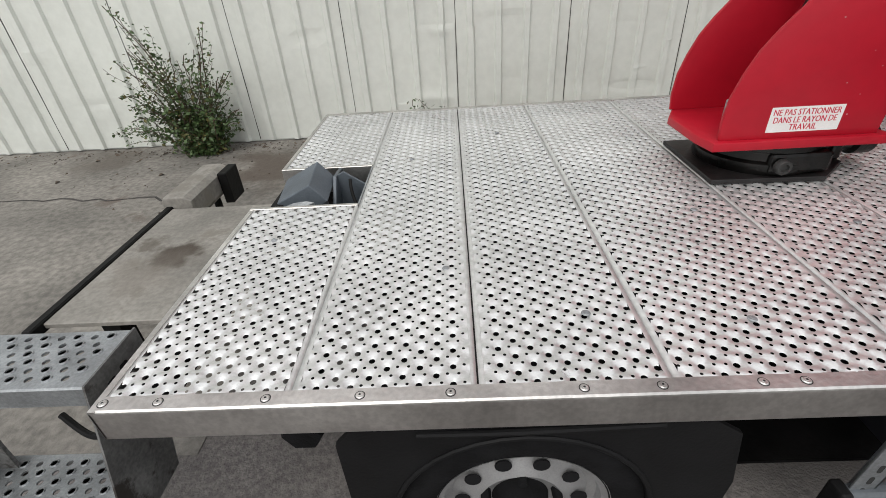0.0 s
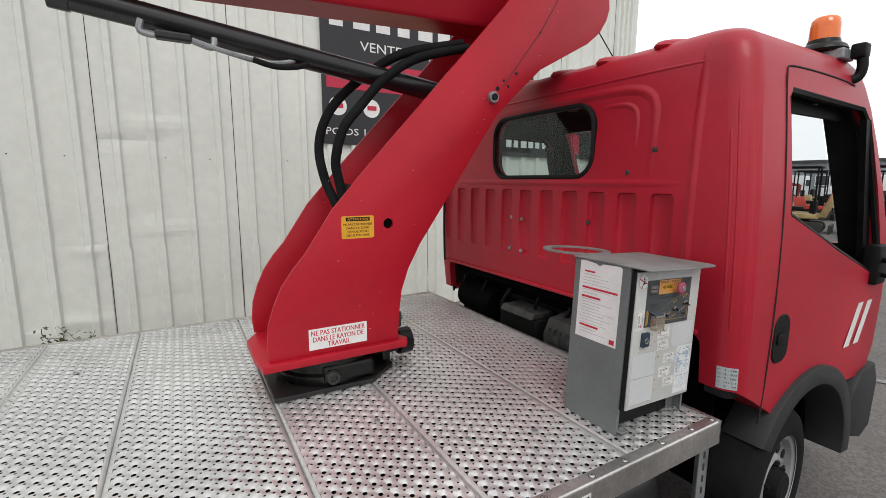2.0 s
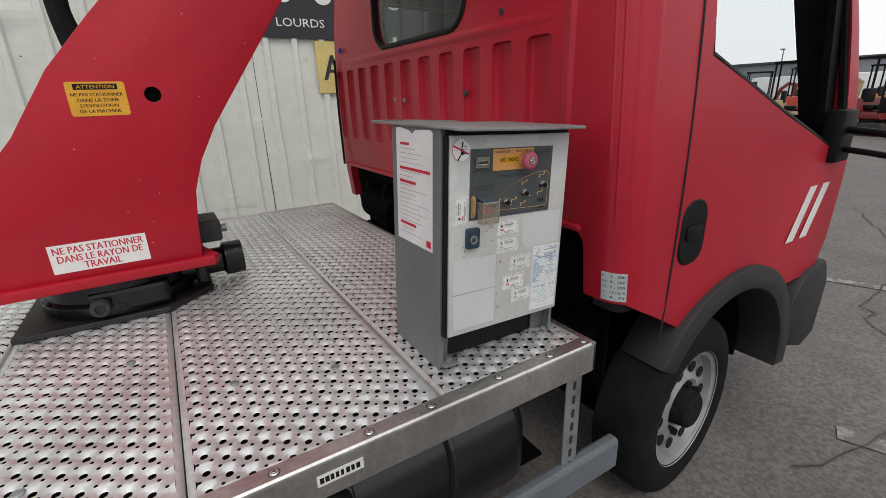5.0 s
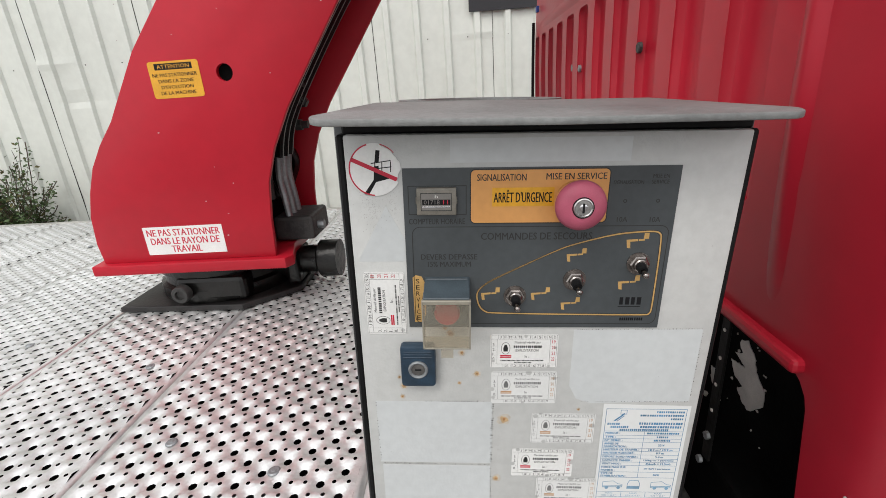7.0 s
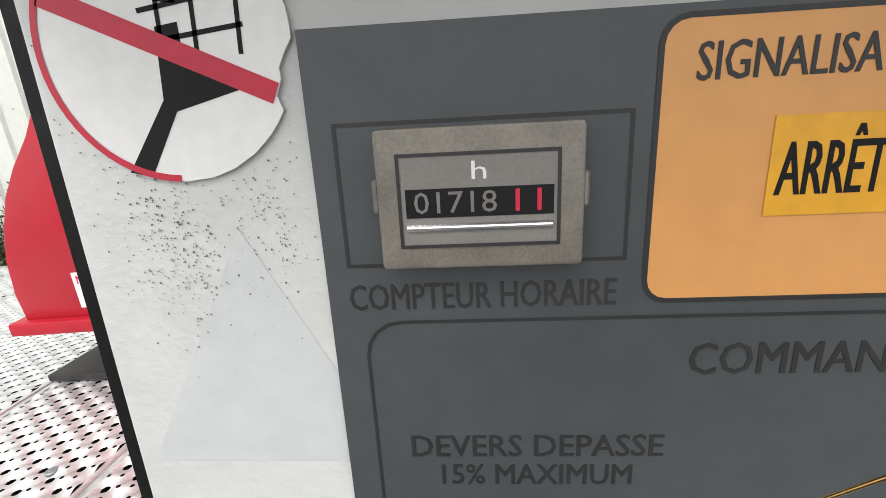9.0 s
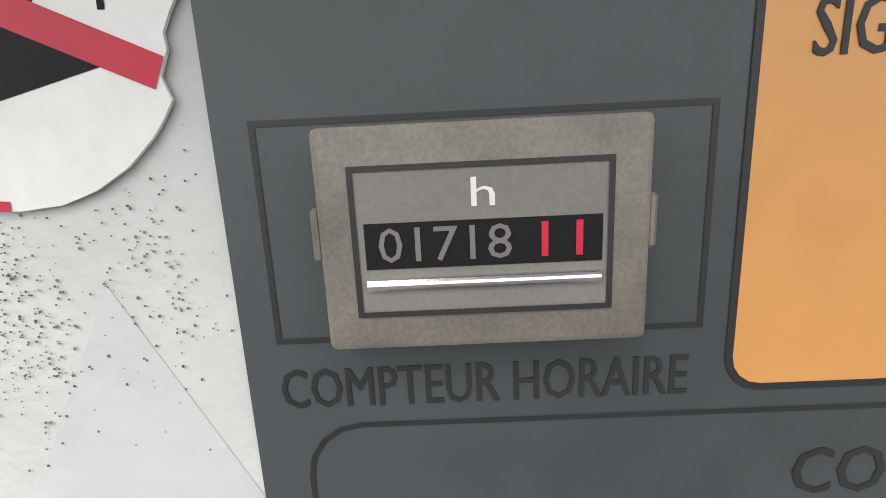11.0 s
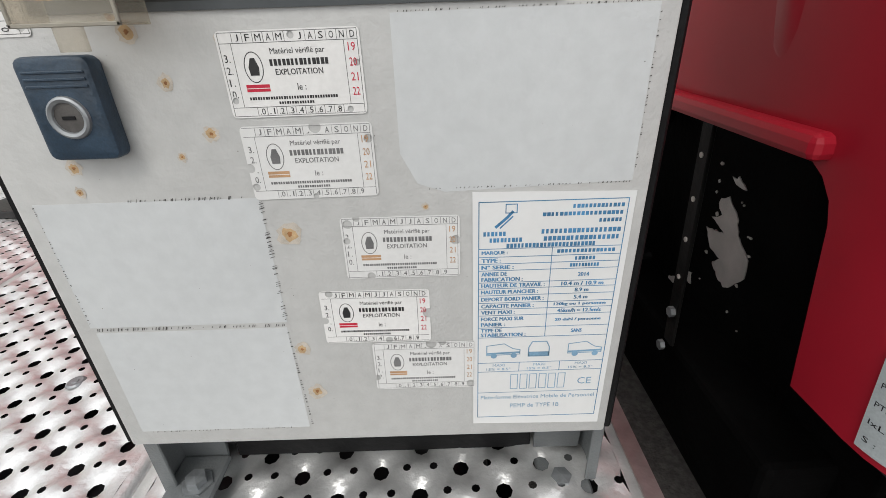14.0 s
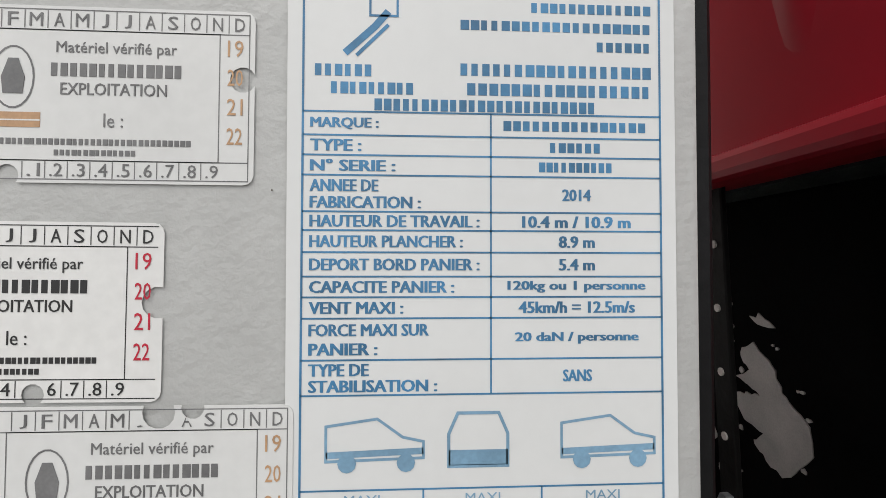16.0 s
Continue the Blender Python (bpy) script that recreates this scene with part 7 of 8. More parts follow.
def inspection(x0, z0, tilt, faded, punches, front=-0.0005, upright=False, label="white inspection sticker with punched edges"):
    """The sticker, its lower left corner at x0, z0; punches are places along the edges, in millimetres."""
    o = rounded(0.0, 0.065, 0.0, 0.038, 0.0022, 3)
    g_ = flat(o, 0.0, 0.00012)
    cutters = [lathe([(r * MM, -0.01), (r * MM, 0.01)], (px * MM, 0, pz * MM), "y", 14) for px, pz, r in punches]
    g_ = carve(g_, cutters) if cutters else g_
    m = Matrix.Translation((x0, front, z0)) @ Euler((0, radians(-tilt - (90 if upright else 0)), 0)).to_matrix().to_4x4()
    s = part("inspection_sticker", g_, CREAMVINYL if faded else WHITE, cabinet, label)
    s.data.transform(m)
    for me_, mat, nm in zip(PRINTS, ((STALEINK if faded else FADEINK), (STALERED if faded else REDINK), WHITE, (STALEINK if faded else FADEINK)), ("print", "red_print", "band", "emblem")):
        q = bmesh.new()
        q.from_mesh(me_)
        bmesh.ops.transform(q, matrix=m, verts=q.verts)
        if nm == "print" and cutters:
            gone = [f for f in q.faces if any((m.inverted() @ f.calc_center_median() - Vector((px * MM, 0, pz * MM))).length < r * MM * 1.3 for px, pz, r in punches)]
            bmesh.ops.delete(q, geom=gone, context="FACES")
        tagged(part(nm, q, mat, s), kind="stuff" if "print" in nm else "")


inspection(-0.0610, 0.3100, 0.3, False, [(34, 35.5, 1.6), (62.5, 23, 1.5), (3, 8, 1.5), (57, 2.4, 1.5)], label="white inspection sticker with red years")
inspection(-0.0595, 0.2680, 0.4, True, [(37, 36.5, 3.0), (62.5, 30, 2.2), (1, 17, 2.4), (2, 7, 2.0), (32, 1, 1.5)], label="bleached inspection sticker with ochre years")
inspection(-0.0175, 0.2182, -0.2, True, [(4, 34, 2.6), (9, 37.5, 2.0), (2.5, 24, 2.0), (62.5, 23, 2.8), (14, 1.5, 2.4)], label="bleached inspection sticker with punched holes")
inspection(-0.0362, 0.1722, -0.4, False, [(6, 36, 2.3), (1, 17, 2.5), (64, 21, 3.4), (39, 1.6, 2.3)], front=-0.0005, label="white inspection sticker with red years, punched")
inspection(-0.0085, 0.1332, -0.2, True, [(37, 36.5, 3.4), (44, 37.5, 2.4), (1, 10, 2.2), (62, 3, 3.0)], front=-0.0008, label="bleached inspection sticker overlapping its neighbours")
inspection(-0.1415, 0.3485, 0.4, False, [(60, 30, 2.0), (4, 4, 2.0)], front=-0.0005, upright=True, label="white inspection sticker fixed upright")

# maker's plate: white foil with blue table
BLUEINK = material("blue_print", (0.055, 0.21, 0.39), 0.5, vary=0.25, scale=60)
PALEBLUE = material("worn_blue_print", (0.2, 0.36, 0.5), 0.5, vary=0.15, scale=60)
FOIL = material("white_foil", (0.66, 0.67, 0.66), 0.4, vary=0.02, scale=14, fine=0.01)
pl = part("maker_plate", flat([(0.0545, 0.2685), (0.1415, 0.2665), (0.1415, 0.0965), (0.0550, 0.0985)][::-1], -0.0006, 0.0002), FOIL, cabinet, "white maker's plate with a blue printed table")
YQ = -0.00068
X0, X1, XD = 0.0580, 0.1380, 0.0993
rows = (0.2345, 0.2293, 0.2249, 0.2205, 0.2125, 0.2084, 0.2036, 0.1983, 0.1938, 0.1892, 0.1802, 0.1726)
part("table_border", stroke(rect(X0, X1, 0.1045, 0.2625), 0.0005, YQ, close=True), BLUEINK, pl)
for z in rows + (0.1523, 0.1449, 0.1268):
    part("table_line", stroke([(X0, z), (X1, z)], 0.0004, YQ), BLUEINK, pl)
for x, z0, z1 in ((XD, rows[0], rows[-1]), (0.0845, 0.1523, 0.1449), (0.1105, 0.1523, 0.1449)):
    part("table_line", stroke([(x, z0), (x, z1)], 0.0004, YQ), BLUEINK, pl)
g = bmesh.new()
left = (("MARQUE :",), ("TYPE :",), ("N° SERIE :",), ("ANNEE DE", "FABRICATION :"), ("HAUTEUR DE TRAVAIL :",), ("HAUTEUR PLANCHER :",), ("DEPORT BORD PANIER :",), ("CAPACITE PANIER :",), ("VENT MAXI :",), ("FORCE MAXI SUR", "PANIER :"), ("TYPE DE", "STABILISATION :"))
right = (None, None, None, "2014", "10.4 m / 10.9 m", "8.9 m", "5.4 m", "120kg ou 1 personne", "45km/h = 12.5m/s", "20 daN / personne", "SANS")
for k, (ls, rv) in enumerate(zip(left, right)):
    zt, zb = rows[k], rows[k + 1]
    for n_, s in enumerate(ls):
        zc = (zt + zb) / 2 if len(ls) == 1 else zt - (zt - zb) * (0.28 + 0.46 * n_)
        fitted(s, X0 + 0.0016, X0 + 0.0016 + 0.00186 * len(s), zc, 0.0026, YQ, fat=0.045, bm=g)
    xm = (XD + X1) / 2
    if rv:
        w = 0.00165 * len(rv)
        fitted(rv, xm - w / 2, xm + w / 2, (zt + zb) / 2, 0.0026, YQ, fat=0.045, bm=g)
    else:
        w = (0.033, 0.012, 0.017)[k]
        bars(xm - w / 2, xm + w / 2, (zt + zb) / 2, 0.0022, YQ, (15, 6, 10)[k], k, g)
tagged(part("table_lettering", g, BLUEINK, pl), kind="stuff")
g = bars(0.1085, 0.1365, 0.2588, 0.0022, YQ, 13, 1)
bars(0.0925, 0.1365, 0.2545, 0.0022, YQ, 19, 2, g)
bars(0.1235, 0.1365, 0.2502, 0.0022, YQ, 6, 3, g)
bars(0.0925, 0.1365, 0.2444, 0.0027, YQ, 18, 4, g)
bars(0.0940, 0.1365, 0.2400, 0.0027, YQ, 17, 5, g)
bars(0.0735, 0.1235, 0.2357 + 0.0005, 0.0026, YQ, 24, 6, g)
bars(0.0605, 0.0735, 0.2437, 0.0026, YQ, 6, 7, g)
bars(0.0640, 0.0825, 0.2398, 0.0026, YQ, 9, 8, g)
tagged(part("address_block", g, BLUEINK, pl), "plain blue blocks of an address", kind="stuff")
g = stroke([(0.067, 0.2475), (0.0735, 0.2535), (0.0765, 0.2570)], 0.0016, YQ)
stroke([(0.0695, 0.2470), (0.0765, 0.2540)], 0.0008, YQ, g)
stroke(rect(0.0725, 0.0785, 0.2560, 0.2610), 0.0005, YQ, g, True)
part("emblem", g, BLUEINK, pl)
for k, x in enumerate((0.0635, 0.0900, 0.1150)):
    if k == 1:
        g = stroke([(x, 0.157), (x, 0.164), (x + 0.002, 0.1685), (x + 0.011, 0.1685), (x + 0.013, 0.164), (x + 0.013, 0.157)], 0.0007, YQ, close=True)
        flat(rect(x, x + 0.013, 0.1572, 0.1605), YQ, 0.00005, g)
    else:
        g = stroke([(x, 0.1585), (x, 0.166), (x + 0.011, 0.1675), (x + 0.0165, 0.1635), (x + 0.021, 0.1625), (x + 0.021, 0.159)], 0.0006, YQ, close=True)
        for dx in (0.0045, 0.0172):
            flat(ellipse(x + dx, 0.158, 0.002, 0.002, 12), YQ - 0.00006, 0.00005, g)
        stroke([(x, 0.1598), (x + 0.021, 0.1605)], 0.0014, YQ, g)
    part("vehicle_symbol", g, PALEBLUE, pl)
g = bmesh.new()
for x in (0.0713, 0.0975, 0.1242):
    fitted("MAXI", x - 0.0038, x + 0.0038, 0.1502, 0.002, YQ, bm=g)
    fitted("15% = 8.5°", x - 0.0078, x + 0.0078, 0.1470, 0.002, YQ, bm=g)
fitted("CE", 0.1235, 0.1325, 0.1352, 0.0055, YQ, bm=g)
fitted("Plate-forme Elévatrice Mobile de Personnel", 0.0600, 0.1360, 0.1225, 0.0032, YQ, bm=g)
fitted("PEMP de TYPE 1B", 0.0800, 0.1130, 0.1145, 0.0036, YQ, bm=g)
tagged(part("small_lettering", g, PALEBLUE, pl), kind="stuff")
for k in range(6):
    x = 0.0795 + 0.0062 * k
    part("name_block", stroke(rect(x, x + 0.0045, 0.1298, 0.1422), 0.0005, YQ, None, True), PALEBLUE, pl)

# paper notice on the side plate
PAPER = material("sun_washed_paper", (0.68, 0.66, 0.66), 0.6, vary=0.05, scale=12)
edge = [(0.05, 0.279), (0.22, 0.279), (0.22, 0.545), (0.2, 0.547), (0.155, 0.541), (0.14, 0.534), (0.125, 0.543), (0.06, 0.546), (0.05, 0.540)]
nt = part("paper_notice", prism(edge, "x", -0.2008, -0.2001), PAPER, cabinet, "torn white paper notice with red headings")
for y0, y1, z, h in ((0.06, 0.205, 0.455, 0.0035), (0.125, 0.205, 0.424, 0.0035), (0.125, 0.205, 0.323, 0.0035), (0.057, 0.077, 0.294, 0.008), (0.155, 0.2, 0.511, 0.003)):
    part("heading", prism(rect(y0, y1, z - h, z + h), "x", -0.2009, -0.2008), REDINK, nt)
g = bmesh.new()
rnd = random.Random(3)
for k in range(20):
    z = 0.50 - 0.0105 * k
    if min(abs(z - q) for q in (0.455, 0.424, 0.323)) < 0.006:
        continue
    prism(rect(0.205 - rnd.uniform(0.06, 0.14), 0.205, z - 0.0009, z + 0.0009), "x", -0.20087, -0.2008, bm=g)
tagged(part("small_print", g, material("washed_out_print", (0.42, 0.41, 0.41), 0.6), nt), kind="stuff")

# ---- yard: machines, vans, cones, buildings, tree, lamp posts ----
ORANGE = material("faded_orange_paint", (0.36, 0.155, 0.04), 0.5, vary=0.15, scale=3, spots=(0.15, 0.1, 0.06), spot_scale=4, spot_at=0.66)
TRACTORRED = material("tractor_red_paint", (0.5, 0.05, 0.03), 0.45, vary=0.12, scale=3)
DARKSTEEL = material("dark_track_steel", (0.035, 0.033, 0.03), 0.7, vary=0.3, scale=6, spots=(0.06, 0.05, 0.04), spot_scale=6, spot_at=0.6)
VANWHITE = material("white_van_paint", (0.7, 0.71, 0.72), 0.35, vary=0.04, scale=2)
CREAM = material("cream_boom_paint", (0.62, 0.56, 0.44), 0.5, vary=0.08, scale=3)
DARKGLASS = material("dark_cab_glass", (0.03, 0.035, 0.04), 0.08, vary=0.1, scale=3)
FACADE = material("grey_facade", (0.24, 0.26, 0.28), 0.7, vary=0.1, scale=0.5)
FACADE2 = material("slate_blue_facade", (0.16, 0.17, 0.2), 0.7, vary=0.1, scale=0.4)
DARKRED = material("dull_dark_red_paint", (0.2, 0.02, 0.02), 0.5, vary=0.2, scale=4)
STRAW = material("faded_yellow_paint", (0.5, 0.36, 0.16), 0.5, vary=0.15, scale=3)
CONE = material("orange_cone_rubber", (0.62, 0.1, 0.04), 0.6, vary=0.1, scale=9)


def place(ob, at, yaw, scale=1.0):
    ob.matrix_world = pose(*at, 0, 0, yaw) @ Matrix.Scale(scale, 4)


CABPANE = material("sky_lit_cab_glass", (0.10, 0.11, 0.115), 0.06, vary=0.1, scale=3)


def excavator(at, yaw, paint, label, scale=1.0, canopy=False, reach=1.0):
    """Built with its front along +x at the origin, then set in place."""
    e = thing("excavator", label, "excavator")
    for y in (-0.75, 0.75):
        tr = part("track", prism(rounded(-1.15, 1.15, 0.0, 0.55, 0.26, 5), "y", y - 0.19, y + 0.19, 0.02, 1), DARKSTEEL, e, smooth=True)
        for k in range(5):
            part("roller", lathe([(0.0001, -0.02), (0.12, -0.02), (0.12, 0.02)], (-0.8 + 0.4 * k, y - 0.2, 0.26), "y", 14), DARKSTEEL, tr)
    part("blade", block(1.2, 1.32, -0.95, 0.95, 0.02, 0.42, 0.02), DARKSTEEL, e)
    part("turntable", lathe([(0.5, 0.5), (0.5, 0.68)], (0, 0, 0), "z", 24), DARKSTEEL, e)
    part("engine_hood", prism([(-0.95, 0.7), (-1.02, 0.95), (-0.92, 1.34), (-0.3, 1.4), (0.55, 1.1), (0.72, 0.95), (0.72, 0.7)], "y", -0.86, 0.86, 0.05, 3), paint, e, smooth=True)
    c = part("cab", prism([(-0.38, 1.0), (-0.42, 2.5), (-0.32, 2.62), (0.42, 2.62), (0.55, 2.45), (0.66, 1.5), (0.6, 0.95), (-0.3, 0.95)], "y", -0.88, 0.02, 0.06, 3), BLACK, e, "black cab", smooth=True)
    for y in (-0.885, 0.025):
        part("side_window", prism([(-0.32, 1.5), (-0.34, 2.42), (0.02, 2.44), (0.02, 1.5)], "y", y - 0.006, y + 0.006), CABPANE, c)
        part("side_window", prism([(0.09, 1.25), (0.09, 2.44), (0.42, 2.44), (0.56, 1.55), (0.54, 1.25)], "y", y - 0.006, y + 0.006), CABPANE, c)
    part("rear_window", prism([(-0.78, 1.5), (-0.78, 2.4), (-0.08, 2.4), (-0.08, 1.5)], "x", -0.43, -0.42), CABPANE, c)
    part("front_window", prism([(-0.78, 1.4), (-0.78, 2.4), (-0.08, 2.4), (-0.08, 1.4)], "x", 0.66, 0.67), CABPANE, c)
    part("roof_hatch", block(-0.3, 0.35, -0.8, -0.06, 2.62, 2.67, 0.02), BLACK, c)
    pts = [(0.7, 0.8), (1.35, 2.0), (1.75, 2.42), (2.3, 2.5), (2.95, 2.25), (2.9, 2.08), (2.3, 2.3), (1.9, 2.2), (1.6, 1.9), (1.0, 0.75)]
    part("boom", prism([(0.7 + (x - 0.7) * reach, z) for x, z in pts], "y", 0.25, 0.5, 0.02), paint, e, smooth=True)
    r = 0.7 + (2.9 - 0.7) * reach
    part("stick", prism([(r - 0.12, 2.45), (r + 0.2, 2.2), (r + 0.05, 0.75), (r - 0.1, 0.75)], "y", 0.28, 0.47, 0.02), paint, e, smooth=True)
    part("bucket", prism([(r - 0.1, 0.85), (r + 0.18, 0.8), (r + 0.2, 0.35), (r - 0.15, 0.1), (r - 0.55, 0.25), (r - 0.45, 0.35), (r - 0.15, 0.4)], "y", 0.1, 0.65, 0.02), DARKSTEEL, e, smooth=True)
    part("boom_ram", tube([(1.15, 0.375, 1.1), (1.9, 0.375, 2.05)], 0.05, 10, 1), DARKSTEEL, e)
    part("stick_ram", tube([(1.7, 0.375, 2.5), (r - 0.1, 0.375, 2.55)], 0.05, 10, 1), DARKSTEEL, e)
    part("stripe", block(-0.9, -0.45, -0.872, -0.86, 1.0, 1.08), VANWHITE, e)
    e.matrix_world = pose(*at, 0, 0, yaw) @ Matrix.Diagonal((0.8 * scale, scale, scale, 1))
    return e


def tractor(at, yaw, label):
    t = thing("tractor", label, "tractor")
    for x, r in ((-0.9, 0.75), (1.4, 0.5)):
        for y in (-0.95, 0.95):
            w = part("wheel", lathe([(r * 0.5, -0.2), (r * 0.92, -0.2), (r, -0.14), (r, 0.14), (r * 0.92, 0.2), (r * 0.5, 0.2)], (x, y, r), "y", 30), RUBBER, t, smooth=True)
            part("rim", lathe([(0.0001, -0.1), (r * 0.3, -0.1), (r * 0.52, -0.19), (r * 0.52, 0.19), (0.0001, 0.1)], (x, y, r), "y", 24), TRACTORRED, w, smooth=True)
    part("hood", prism([(0.1, 0.9), (0.1, 1.7), (1.5, 1.55), (2.05, 1.3), (2.1, 0.8)], "y", -0.4, 0.4, 0.08, 3), TRACTORRED, t, smooth=True)
    part("chassis", block(-1.2, 1.9, -0.35, 0.35, 0.5, 0.95, 0.04), DARKSTEEL, t)
    c = part("cab", prism([(-1.2, 1.2), (-1.25, 2.4), (0.1, 2.4), (0.3, 1.4), (0.2, 1.0), (-0.9, 1.0)], "y", -0.75, 0.75, 0.05), DARKGLASS, t, smooth=True)
    part("roof", block(-1.35, 0.2, -0.85, 0.85, 2.38, 2.5, 0.06), DARKSTEEL, c, smooth=True)
    for x in (-1.22, -0.45, 0.2):
        for y in (-0.76, 0.72):
            part("pillar", block(x - 0.04, x + 0.04, y, y + 0.04, 1.1, 2.4), DARKSTEEL, c)
    part("fender", prism([(-1.7, 1.2), (-1.4, 1.6), (-0.5, 1.65), (-0.1, 1.2), (-0.4, 1.5), (-1.3, 1.48)], "y", -1.15, 1.15), TRACTORRED, t)
    place(t, at, yaw, 0.74)


def van(at, yaw, label):
    v = thing("van", label, "van")
    b_ = part("body", prism([(-2.6, 0.35), (-2.65, 1.9), (-2.5, 2.25), (0.9, 2.25), (1.3, 2.1), (1.95, 1.35), (2.6, 1.1), (2.75, 0.85), (2.75, 0.35)], "y", -0.95, 0.95, 0.08, 3), VANWHITE, v, "white panel body", smooth=True)
    for y in (-0.955, 0.955):
        part("side_window", prism([(0.85, 1.35), (0.85, 1.9), (1.2, 1.9), (1.7, 1.4), (1.7, 1.35)], "y", y - 0.004, y + 0.004), DARKGLASS, b_)
        for x in (-1.7, 1.8):
            part("wheel", lathe([(0.0001, -0.1), (0.2, -0.1), (0.34, -0.08), (0.34, 0.08), (0.2, 0.1), (0.0001, 0.1)], (x, y * 0.95, 0.34), "y", 24), RUBBER, v, smooth=True)
    part("rear_window", block(-2.66, -2.64, -0.7, 0.7, 1.3, 1.85), DARKGLASS, b_)
    part("bumper", block(2.65, 2.85, -0.95, 0.95, 0.3, 0.6, 0.06), BLACK, v, smooth=True)
    part("rear_bumper", block(-2.75, -2.6, -0.95, 0.95, 0.3, 0.5, 0.04), BLACK, v)
    place(v, at, yaw)


def cone(at):
    c = thing("traffic_cone", "orange and white traffic cone on the asphalt", "cone", group="traffic cones")
    part("base", prism(rounded(-0.15, 0.15, -0.15, 0.15, 0.03, 2), "z", 0, 0.03, 0.006, 1), CONE, c)
    part("shell", lathe([(0.11, 0.03), (0.09, 0.15), (0.042, 0.42), (0.03, 0.5), (0.0001, 0.5)], (0, 0, 0), "z", 20), CONE, c, smooth=True)
    part("band", lathe([(0.086, 0.18), (0.061, 0.32), (0.06, 0.32), (0.084, 0.18)], (0, 0, 0), "z", 20), WHITE, c, "white reflective band", smooth=True)
    place(c, at, 0, 0.9)
    return c


def mini_excavator(at, yaw, paint, label):
    """A small tracked machine under a four-post canopy."""
    e = thing("mini_excavator", label, "excavator")
    for y in (-0.42, 0.42):
        part("track", prism(rounded(-0.7, 0.7, 0.0, 0.36, 0.17, 4), "y", y - 0.12, y + 0.12, 0.015, 1), DARKSTEEL, e, smooth=True)
    part("turntable", lathe([(0.3, 0.34), (0.3, 0.46)], (0, 0, 0), "z", 20), DARKSTEEL, e)
    part("body", prism([(-0.72, 0.46), (-0.76, 0.7), (-0.66, 1.0), (-0.25, 1.02), (-0.15, 0.66), (0.5, 0.62), (0.52, 0.46)], "y", -0.48, 0.48, 0.04, 3), paint, e, smooth=True)
    st_ = part("seat", block(-0.25, 0.1, -0.22, 0.22, 0.7, 0.84, 0.04, 2), BLACK, e, smooth=True)
    part("backrest", block(-0.33, -0.22, -0.22, 0.22, 0.8, 1.3, 0.04, 2), BLACK, st_, smooth=True)
    cn = part("canopy", block(-0.62, 0.5, -0.5, 0.5, 2.1, 2.17, 0.03, 2), BLACK, e, "black canopy roof", smooth=True)
    for x in (-0.55, 0.42):
        for y in (-0.44, 0.44):
            part("post", block(x - 0.025, x + 0.025, y - 0.025, y + 0.025, 0.6, 2.1, 0.006, 1), BLACK, cn)
    part("console", block(0.28, 0.45, -0.3, 0.3, 0.62, 1.05, 0.03), BLACK, e)
    part("boom", prism([(0.5, 0.5), (0.85, 1.35), (1.15, 1.62), (1.5, 1.55), (1.48, 1.42), (1.2, 1.46), (1.0, 1.28), (0.72, 0.5)], "y", -0.08, 0.08, 0.015), paint, e, smooth=True)
    part("stick", prism([(1.4, 1.62), (1.58, 1.5), (1.48, 0.55), (1.38, 0.55)], "y", -0.06, 0.06, 0.012), paint, e, smooth=True)
    part("bucket", prism([(1.36, 0.62), (1.56, 0.6), (1.58, 0.3), (1.3, 0.12), (1.05, 0.22), (1.12, 0.3), (1.32, 0.36)], "y", -0.2, 0.2, 0.015), DARKSTEEL, e, smooth=True)
    part("blade", block(0.82, 0.9, -0.55, 0.55, 0.0, 0.28, 0.015), DARKSTEEL, e)
    place(e, at, yaw)


first = cone((13.5, 0.7, GROUND))
for p in ((15.2, -0.25, GROUND), (16.4, -0.75, GROUND)):
    copy_thing(first, pose(*p) @ Matrix.Scale(0.9, 4))
excavator((16.0, 2.0, GROUND), -86, ORANGE, "tan-orange tracked excavator with a black cab, parked", 0.84, reach=0.8)
excavator((18.0, 1.4, GROUND), -78, ORANGE, "tan-orange tracked excavator with its arm folded, parked behind", 0.9, reach=1.0)
excavator((19.0, -1.8, GROUND), -100, ORANGE, "tan-orange excavator with its bucket on the ground", 0.9, reach=0.9)
tractor((23.4, 1.7, GROUND), 205, "red tractor with dark cab glass, parked")
tractor((20.7, 0.0, GROUND), 200, "red tractor parked beside the excavators")
mini_excavator((17.2, 4.2, GROUND), -110, DARKRED, "small dark red excavator under a black canopy")
mini_excavator((23.0, 8.2, GROUND), -60, TRACTORRED, "small red excavator with a canopy, parked in a row")
mini_excavator((16.7, 6.1, GROUND), -75, STRAW, "small faded yellow excavator under a black canopy")
mini_excavator((19.2, 10.2, GROUND), -65, ORANGE, "small orange excavator with a canopy, parked in a row")
mini_excavator((20.1, 12.3, GROUND), -80, TRACTORRED, "small red excavator parked at the row's end")
mini_excavator((23.1, 3.5, GROUND), -95, TRACTORRED, "small red excavator parked behind the orange ones")
mini_excavator((25.4, 6.2, GROUND), -100, ORANGE, "small orange excavator in the second row")
mini_excavator((26.0, 11.4, GROUND), -70, DARKRED, "small dark red excavator in the second row")
mini_excavator((27.0, 9.3, GROUND), -85, STRAW, "small faded yellow excavator in the second row")
van((46, 8.7, GROUND), 100, "white panel van parked in a row")
van((47, 13.5, GROUND), 95, "white panel van with a high roof, parked in a row")
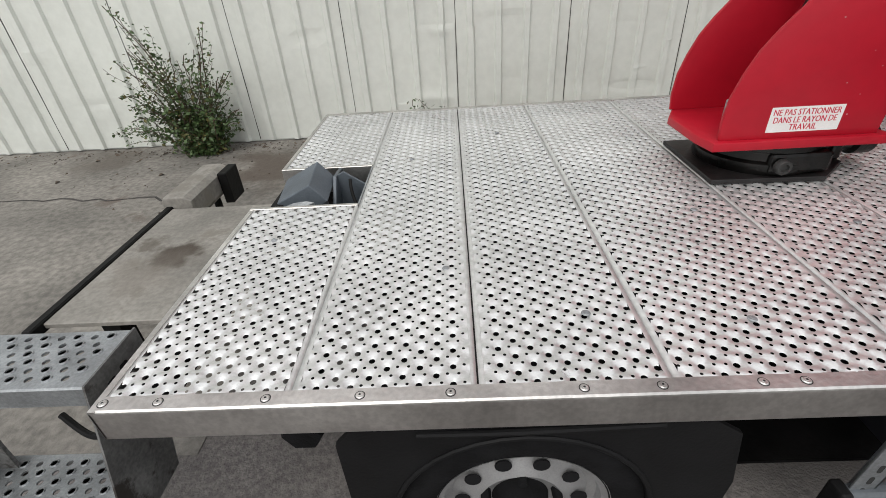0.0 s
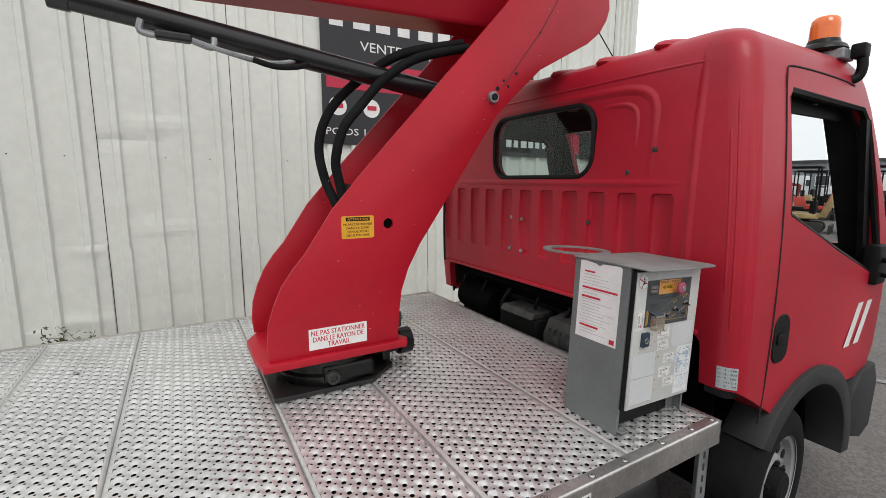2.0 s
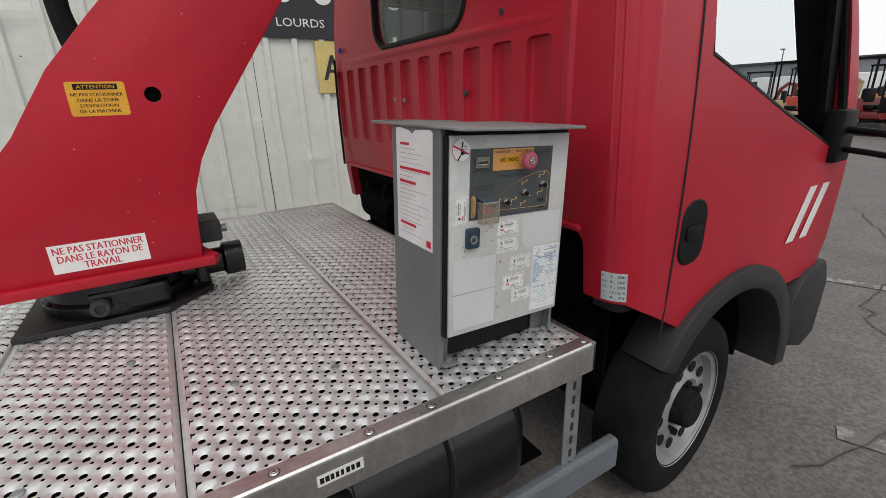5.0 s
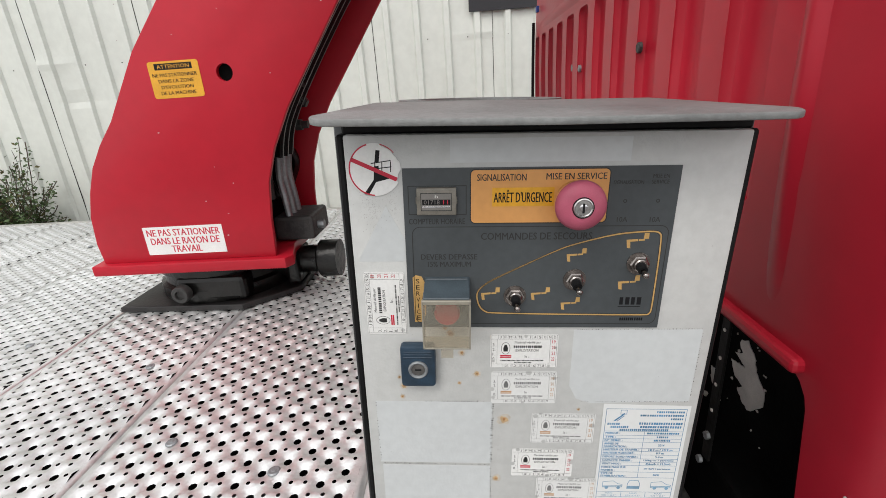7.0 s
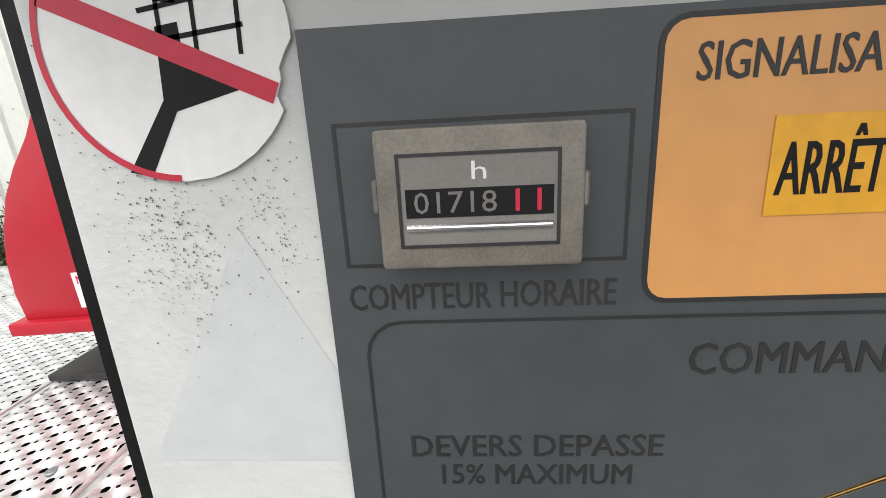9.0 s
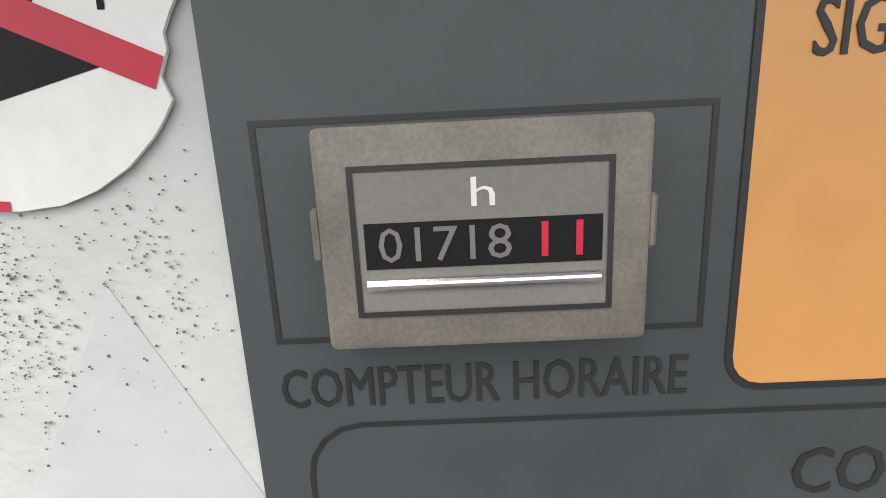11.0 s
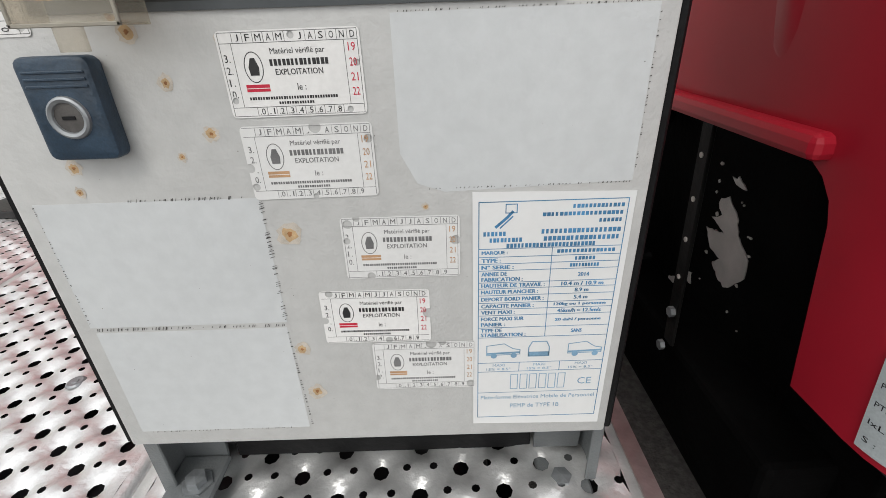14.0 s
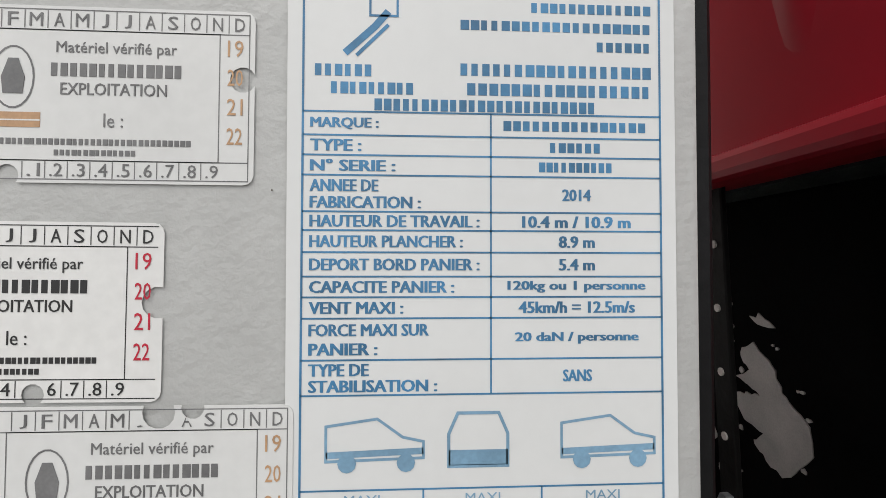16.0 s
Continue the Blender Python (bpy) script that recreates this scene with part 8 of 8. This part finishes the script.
van((48, 20.5, GROUND), 98, "white panel van parked beside the machines")
# telescopic handler: raised cream boom with forks
th = thing("telehandler", "telescopic handler with a raised cream boom and black forks", "telehandler")
part("chassis", block(-2.2, 2.0, -1.0, 1.0, 0.6, 1.5, 0.1, 2), TRACTORRED, th, smooth=True)
for x in (-1.5, 1.4):
    for y in (-1.05, 1.05):
        part("wheel", lathe([(0.0001, -0.15), (0.3, -0.15), (0.6, -0.2), (0.6, 0.2), (0.3, 0.15), (0.0001, 0.15)], (x, y, 0.6), "y", 26), RUBBER, th, smooth=True)
part("cab", prism([(-0.6, 1.4), (-0.7, 2.5), (0.5, 2.5), (0.8, 1.6), (0.7, 1.3)], "y", -1.0, -0.1, 0.06), DARKGLASS, th, smooth=True)
part("boom", prism([(-0.95, 1.4), (-0.5, 1.25), (0.8, 5.6), (0.42, 5.75)], "y", -0.2, 0.2, 0.02), CREAM, th, "cream telescopic boom")
part("inner_boom", prism([(0.5, 5.4), (0.68, 5.3), (1.25, 6.35), (1.05, 6.45)], "y", -0.1, 0.15, 0.02), CREAM, th)
part("ram", tube([(-0.6, 0.02, 1.5), (0.2, 0.02, 4.2)], 0.06, 10, 1), DARKSTEEL, th)
part("head", prism([(1.0, 6.3), (1.1, 6.7), (1.75, 6.75), (1.8, 6.5), (1.35, 6.3)], "y", -0.15, 0.2, 0.03), TRACTORRED, th, smooth=True)
fk = part("carriage", prism([(1.72, 6.2), (1.72, 7.2), (1.9, 7.3), (1.95, 6.2)], "y", -0.4, 0.45, 0.02), DARKSTEEL, th)
for y in (-0.35, 0.3):
    part("fork", prism([(1.92, 6.2), (2.75, 6.35), (2.75, 6.4), (1.92, 6.32)], "y", y, y + 0.1), DARKSTEEL, fk)
place(th, (38.7, 6.2, GROUND), -88, 0.98)


def building(x0, x1, y0, y1, h, mat, label, floors, bays, name="building"):
    t = thing(name, label, "building", ((x0 + x1) / 2, (y0 + y1) / 2, GROUND))
    part("wall", block(x0, x1, y0, y1, GROUND, GROUND + h), mat, t)
    part("roof", block(x0 - 0.3, x1 + 0.3, y0 - 0.3, y1 + 0.3, GROUND + h, GROUND + h + 0.3), ROOFM, t)
    for f in range(floors):
        for k in range(bays):
            y = y0 + (k + 0.5) * (y1 - y0) / bays
            z = GROUND + 1.2 + f * h / floors
            w = part("window", block(x0 - 0.06, x0 - 0.01, y - 0.8, y + 0.8, z, z + 1.4), VANWHITE, t)
            part("pane", block(x0 - 0.08, x0 - 0.06, y - 0.7, y + 0.7, z + 0.1, z + 1.3), DARKGLASS, w)


building(70, 84, 19, 52, 4.2, FACADE, "long low grey office building with dark windows", 1, 9)
building(74, 88, 54, 110, 5.0, FACADE, "long grey industrial building behind the yard", 1, 12)
building(84, 98, 7.5, 16.8, 4.7, FACADE2, "slate-blue flat-roofed warehouse behind the yard", 1, 4)
building(110, 124, -30, -4, 5.5, FACADE, "grey warehouse behind the tree", 1, 5)


def lamp_post(at, h):
    t = thing("street_lamp", "tall thin grey street lamp post", "street lamp", at, group="street lamps")
    part("pole", lathe([(0.09, 0.0), (0.05, h), (0.0001, h)], at, "z", 10), GALV, t, smooth=True)
    part("head", block(at[0] - 0.5, at[0] + 0.1, at[1] - 0.12, at[1] + 0.12, at[2] + h - 0.05, at[2] + h + 0.08, 0.03), GALV, t)


for x, y, h in ((47.7, 2.5, 4.9), (47.7, 1.6, 5.0), (47.6, 3.75, 4.2), (47.8, -0.7, 5.5), (55.6, 10.7, 5.6), (55.0, 13.6, 5.0), (54.0, 22.6, 4.9)):
    lamp_post((x, y, GROUND), h)


PINELEAF = material("dark_pine_foliage", (0.035, 0.05, 0.025), 0.7, vary=0.3, scale=3, fine=0.2)


def tree(at, h, r, seed, label):
    rnd = random.Random(seed)
    t = thing("tree", label, "tree", at)
    w = tube([at, (at[0] + 0.1, at[1], at[2] + h * 0.3), (at[0], at[1] + 0.15, at[2] + h * 0.6)], 0.22, 10, 5)
    limbs = []
    for k in range(9):
        a = rnd.uniform(0, 6.28)
        tip = Vector((at[0] + math.cos(a) * r * 0.7, at[1] + math.sin(a) * r * 0.7, at[2] + h * rnd.uniform(0.52, 0.92)))
        limbs.append(tip)
        tube([Vector(at) + Vector((0, 0, h * 0.42)), (Vector(at) + Vector((0, 0, h * 0.5))).lerp(tip, 0.5), tip], 0.07, 6, 3, w)
    part("trunk", w, TWIG, t)
    g = bmesh.new()
    for k in range(int(13000 * min(1.6, r / 2.0))):
        c = rnd.choice(limbs)
        d = Vector((rnd.gauss(0, 1), rnd.gauss(0, 1), rnd.gauss(0, 0.8)))
        p = c.lerp(Vector((at[0], at[1], at[2] + h * 0.78)), rnd.random() * 0.7) + d * r * 0.24
        s = rnd.uniform(0.12, 0.32)
        m = Matrix.Translation(p) @ Euler((rnd.uniform(0, 6), rnd.uniform(0, 6), rnd.uniform(0, 6))).to_matrix().to_4x4()
        g.faces.new([g.verts.new(m @ Vector(q)) for q in ((-s, 0, 0), (0, s * 0.5, 0), (s, 0, 0), (0, -s * 0.5, 0))])
    part("crown", g, PINELEAF, t)


tree((86.6, 4.7, GROUND), 8.5, 3.1, 2, "broad dark green pine behind the machines")
tree((90.7, 4.0, GROUND), 9.7, 0.45, 5, "slender dark cypress behind the pine")
tree((82, 21, GROUND), 4.6, 1.2, 6, "small distant tree beside the warehouse")
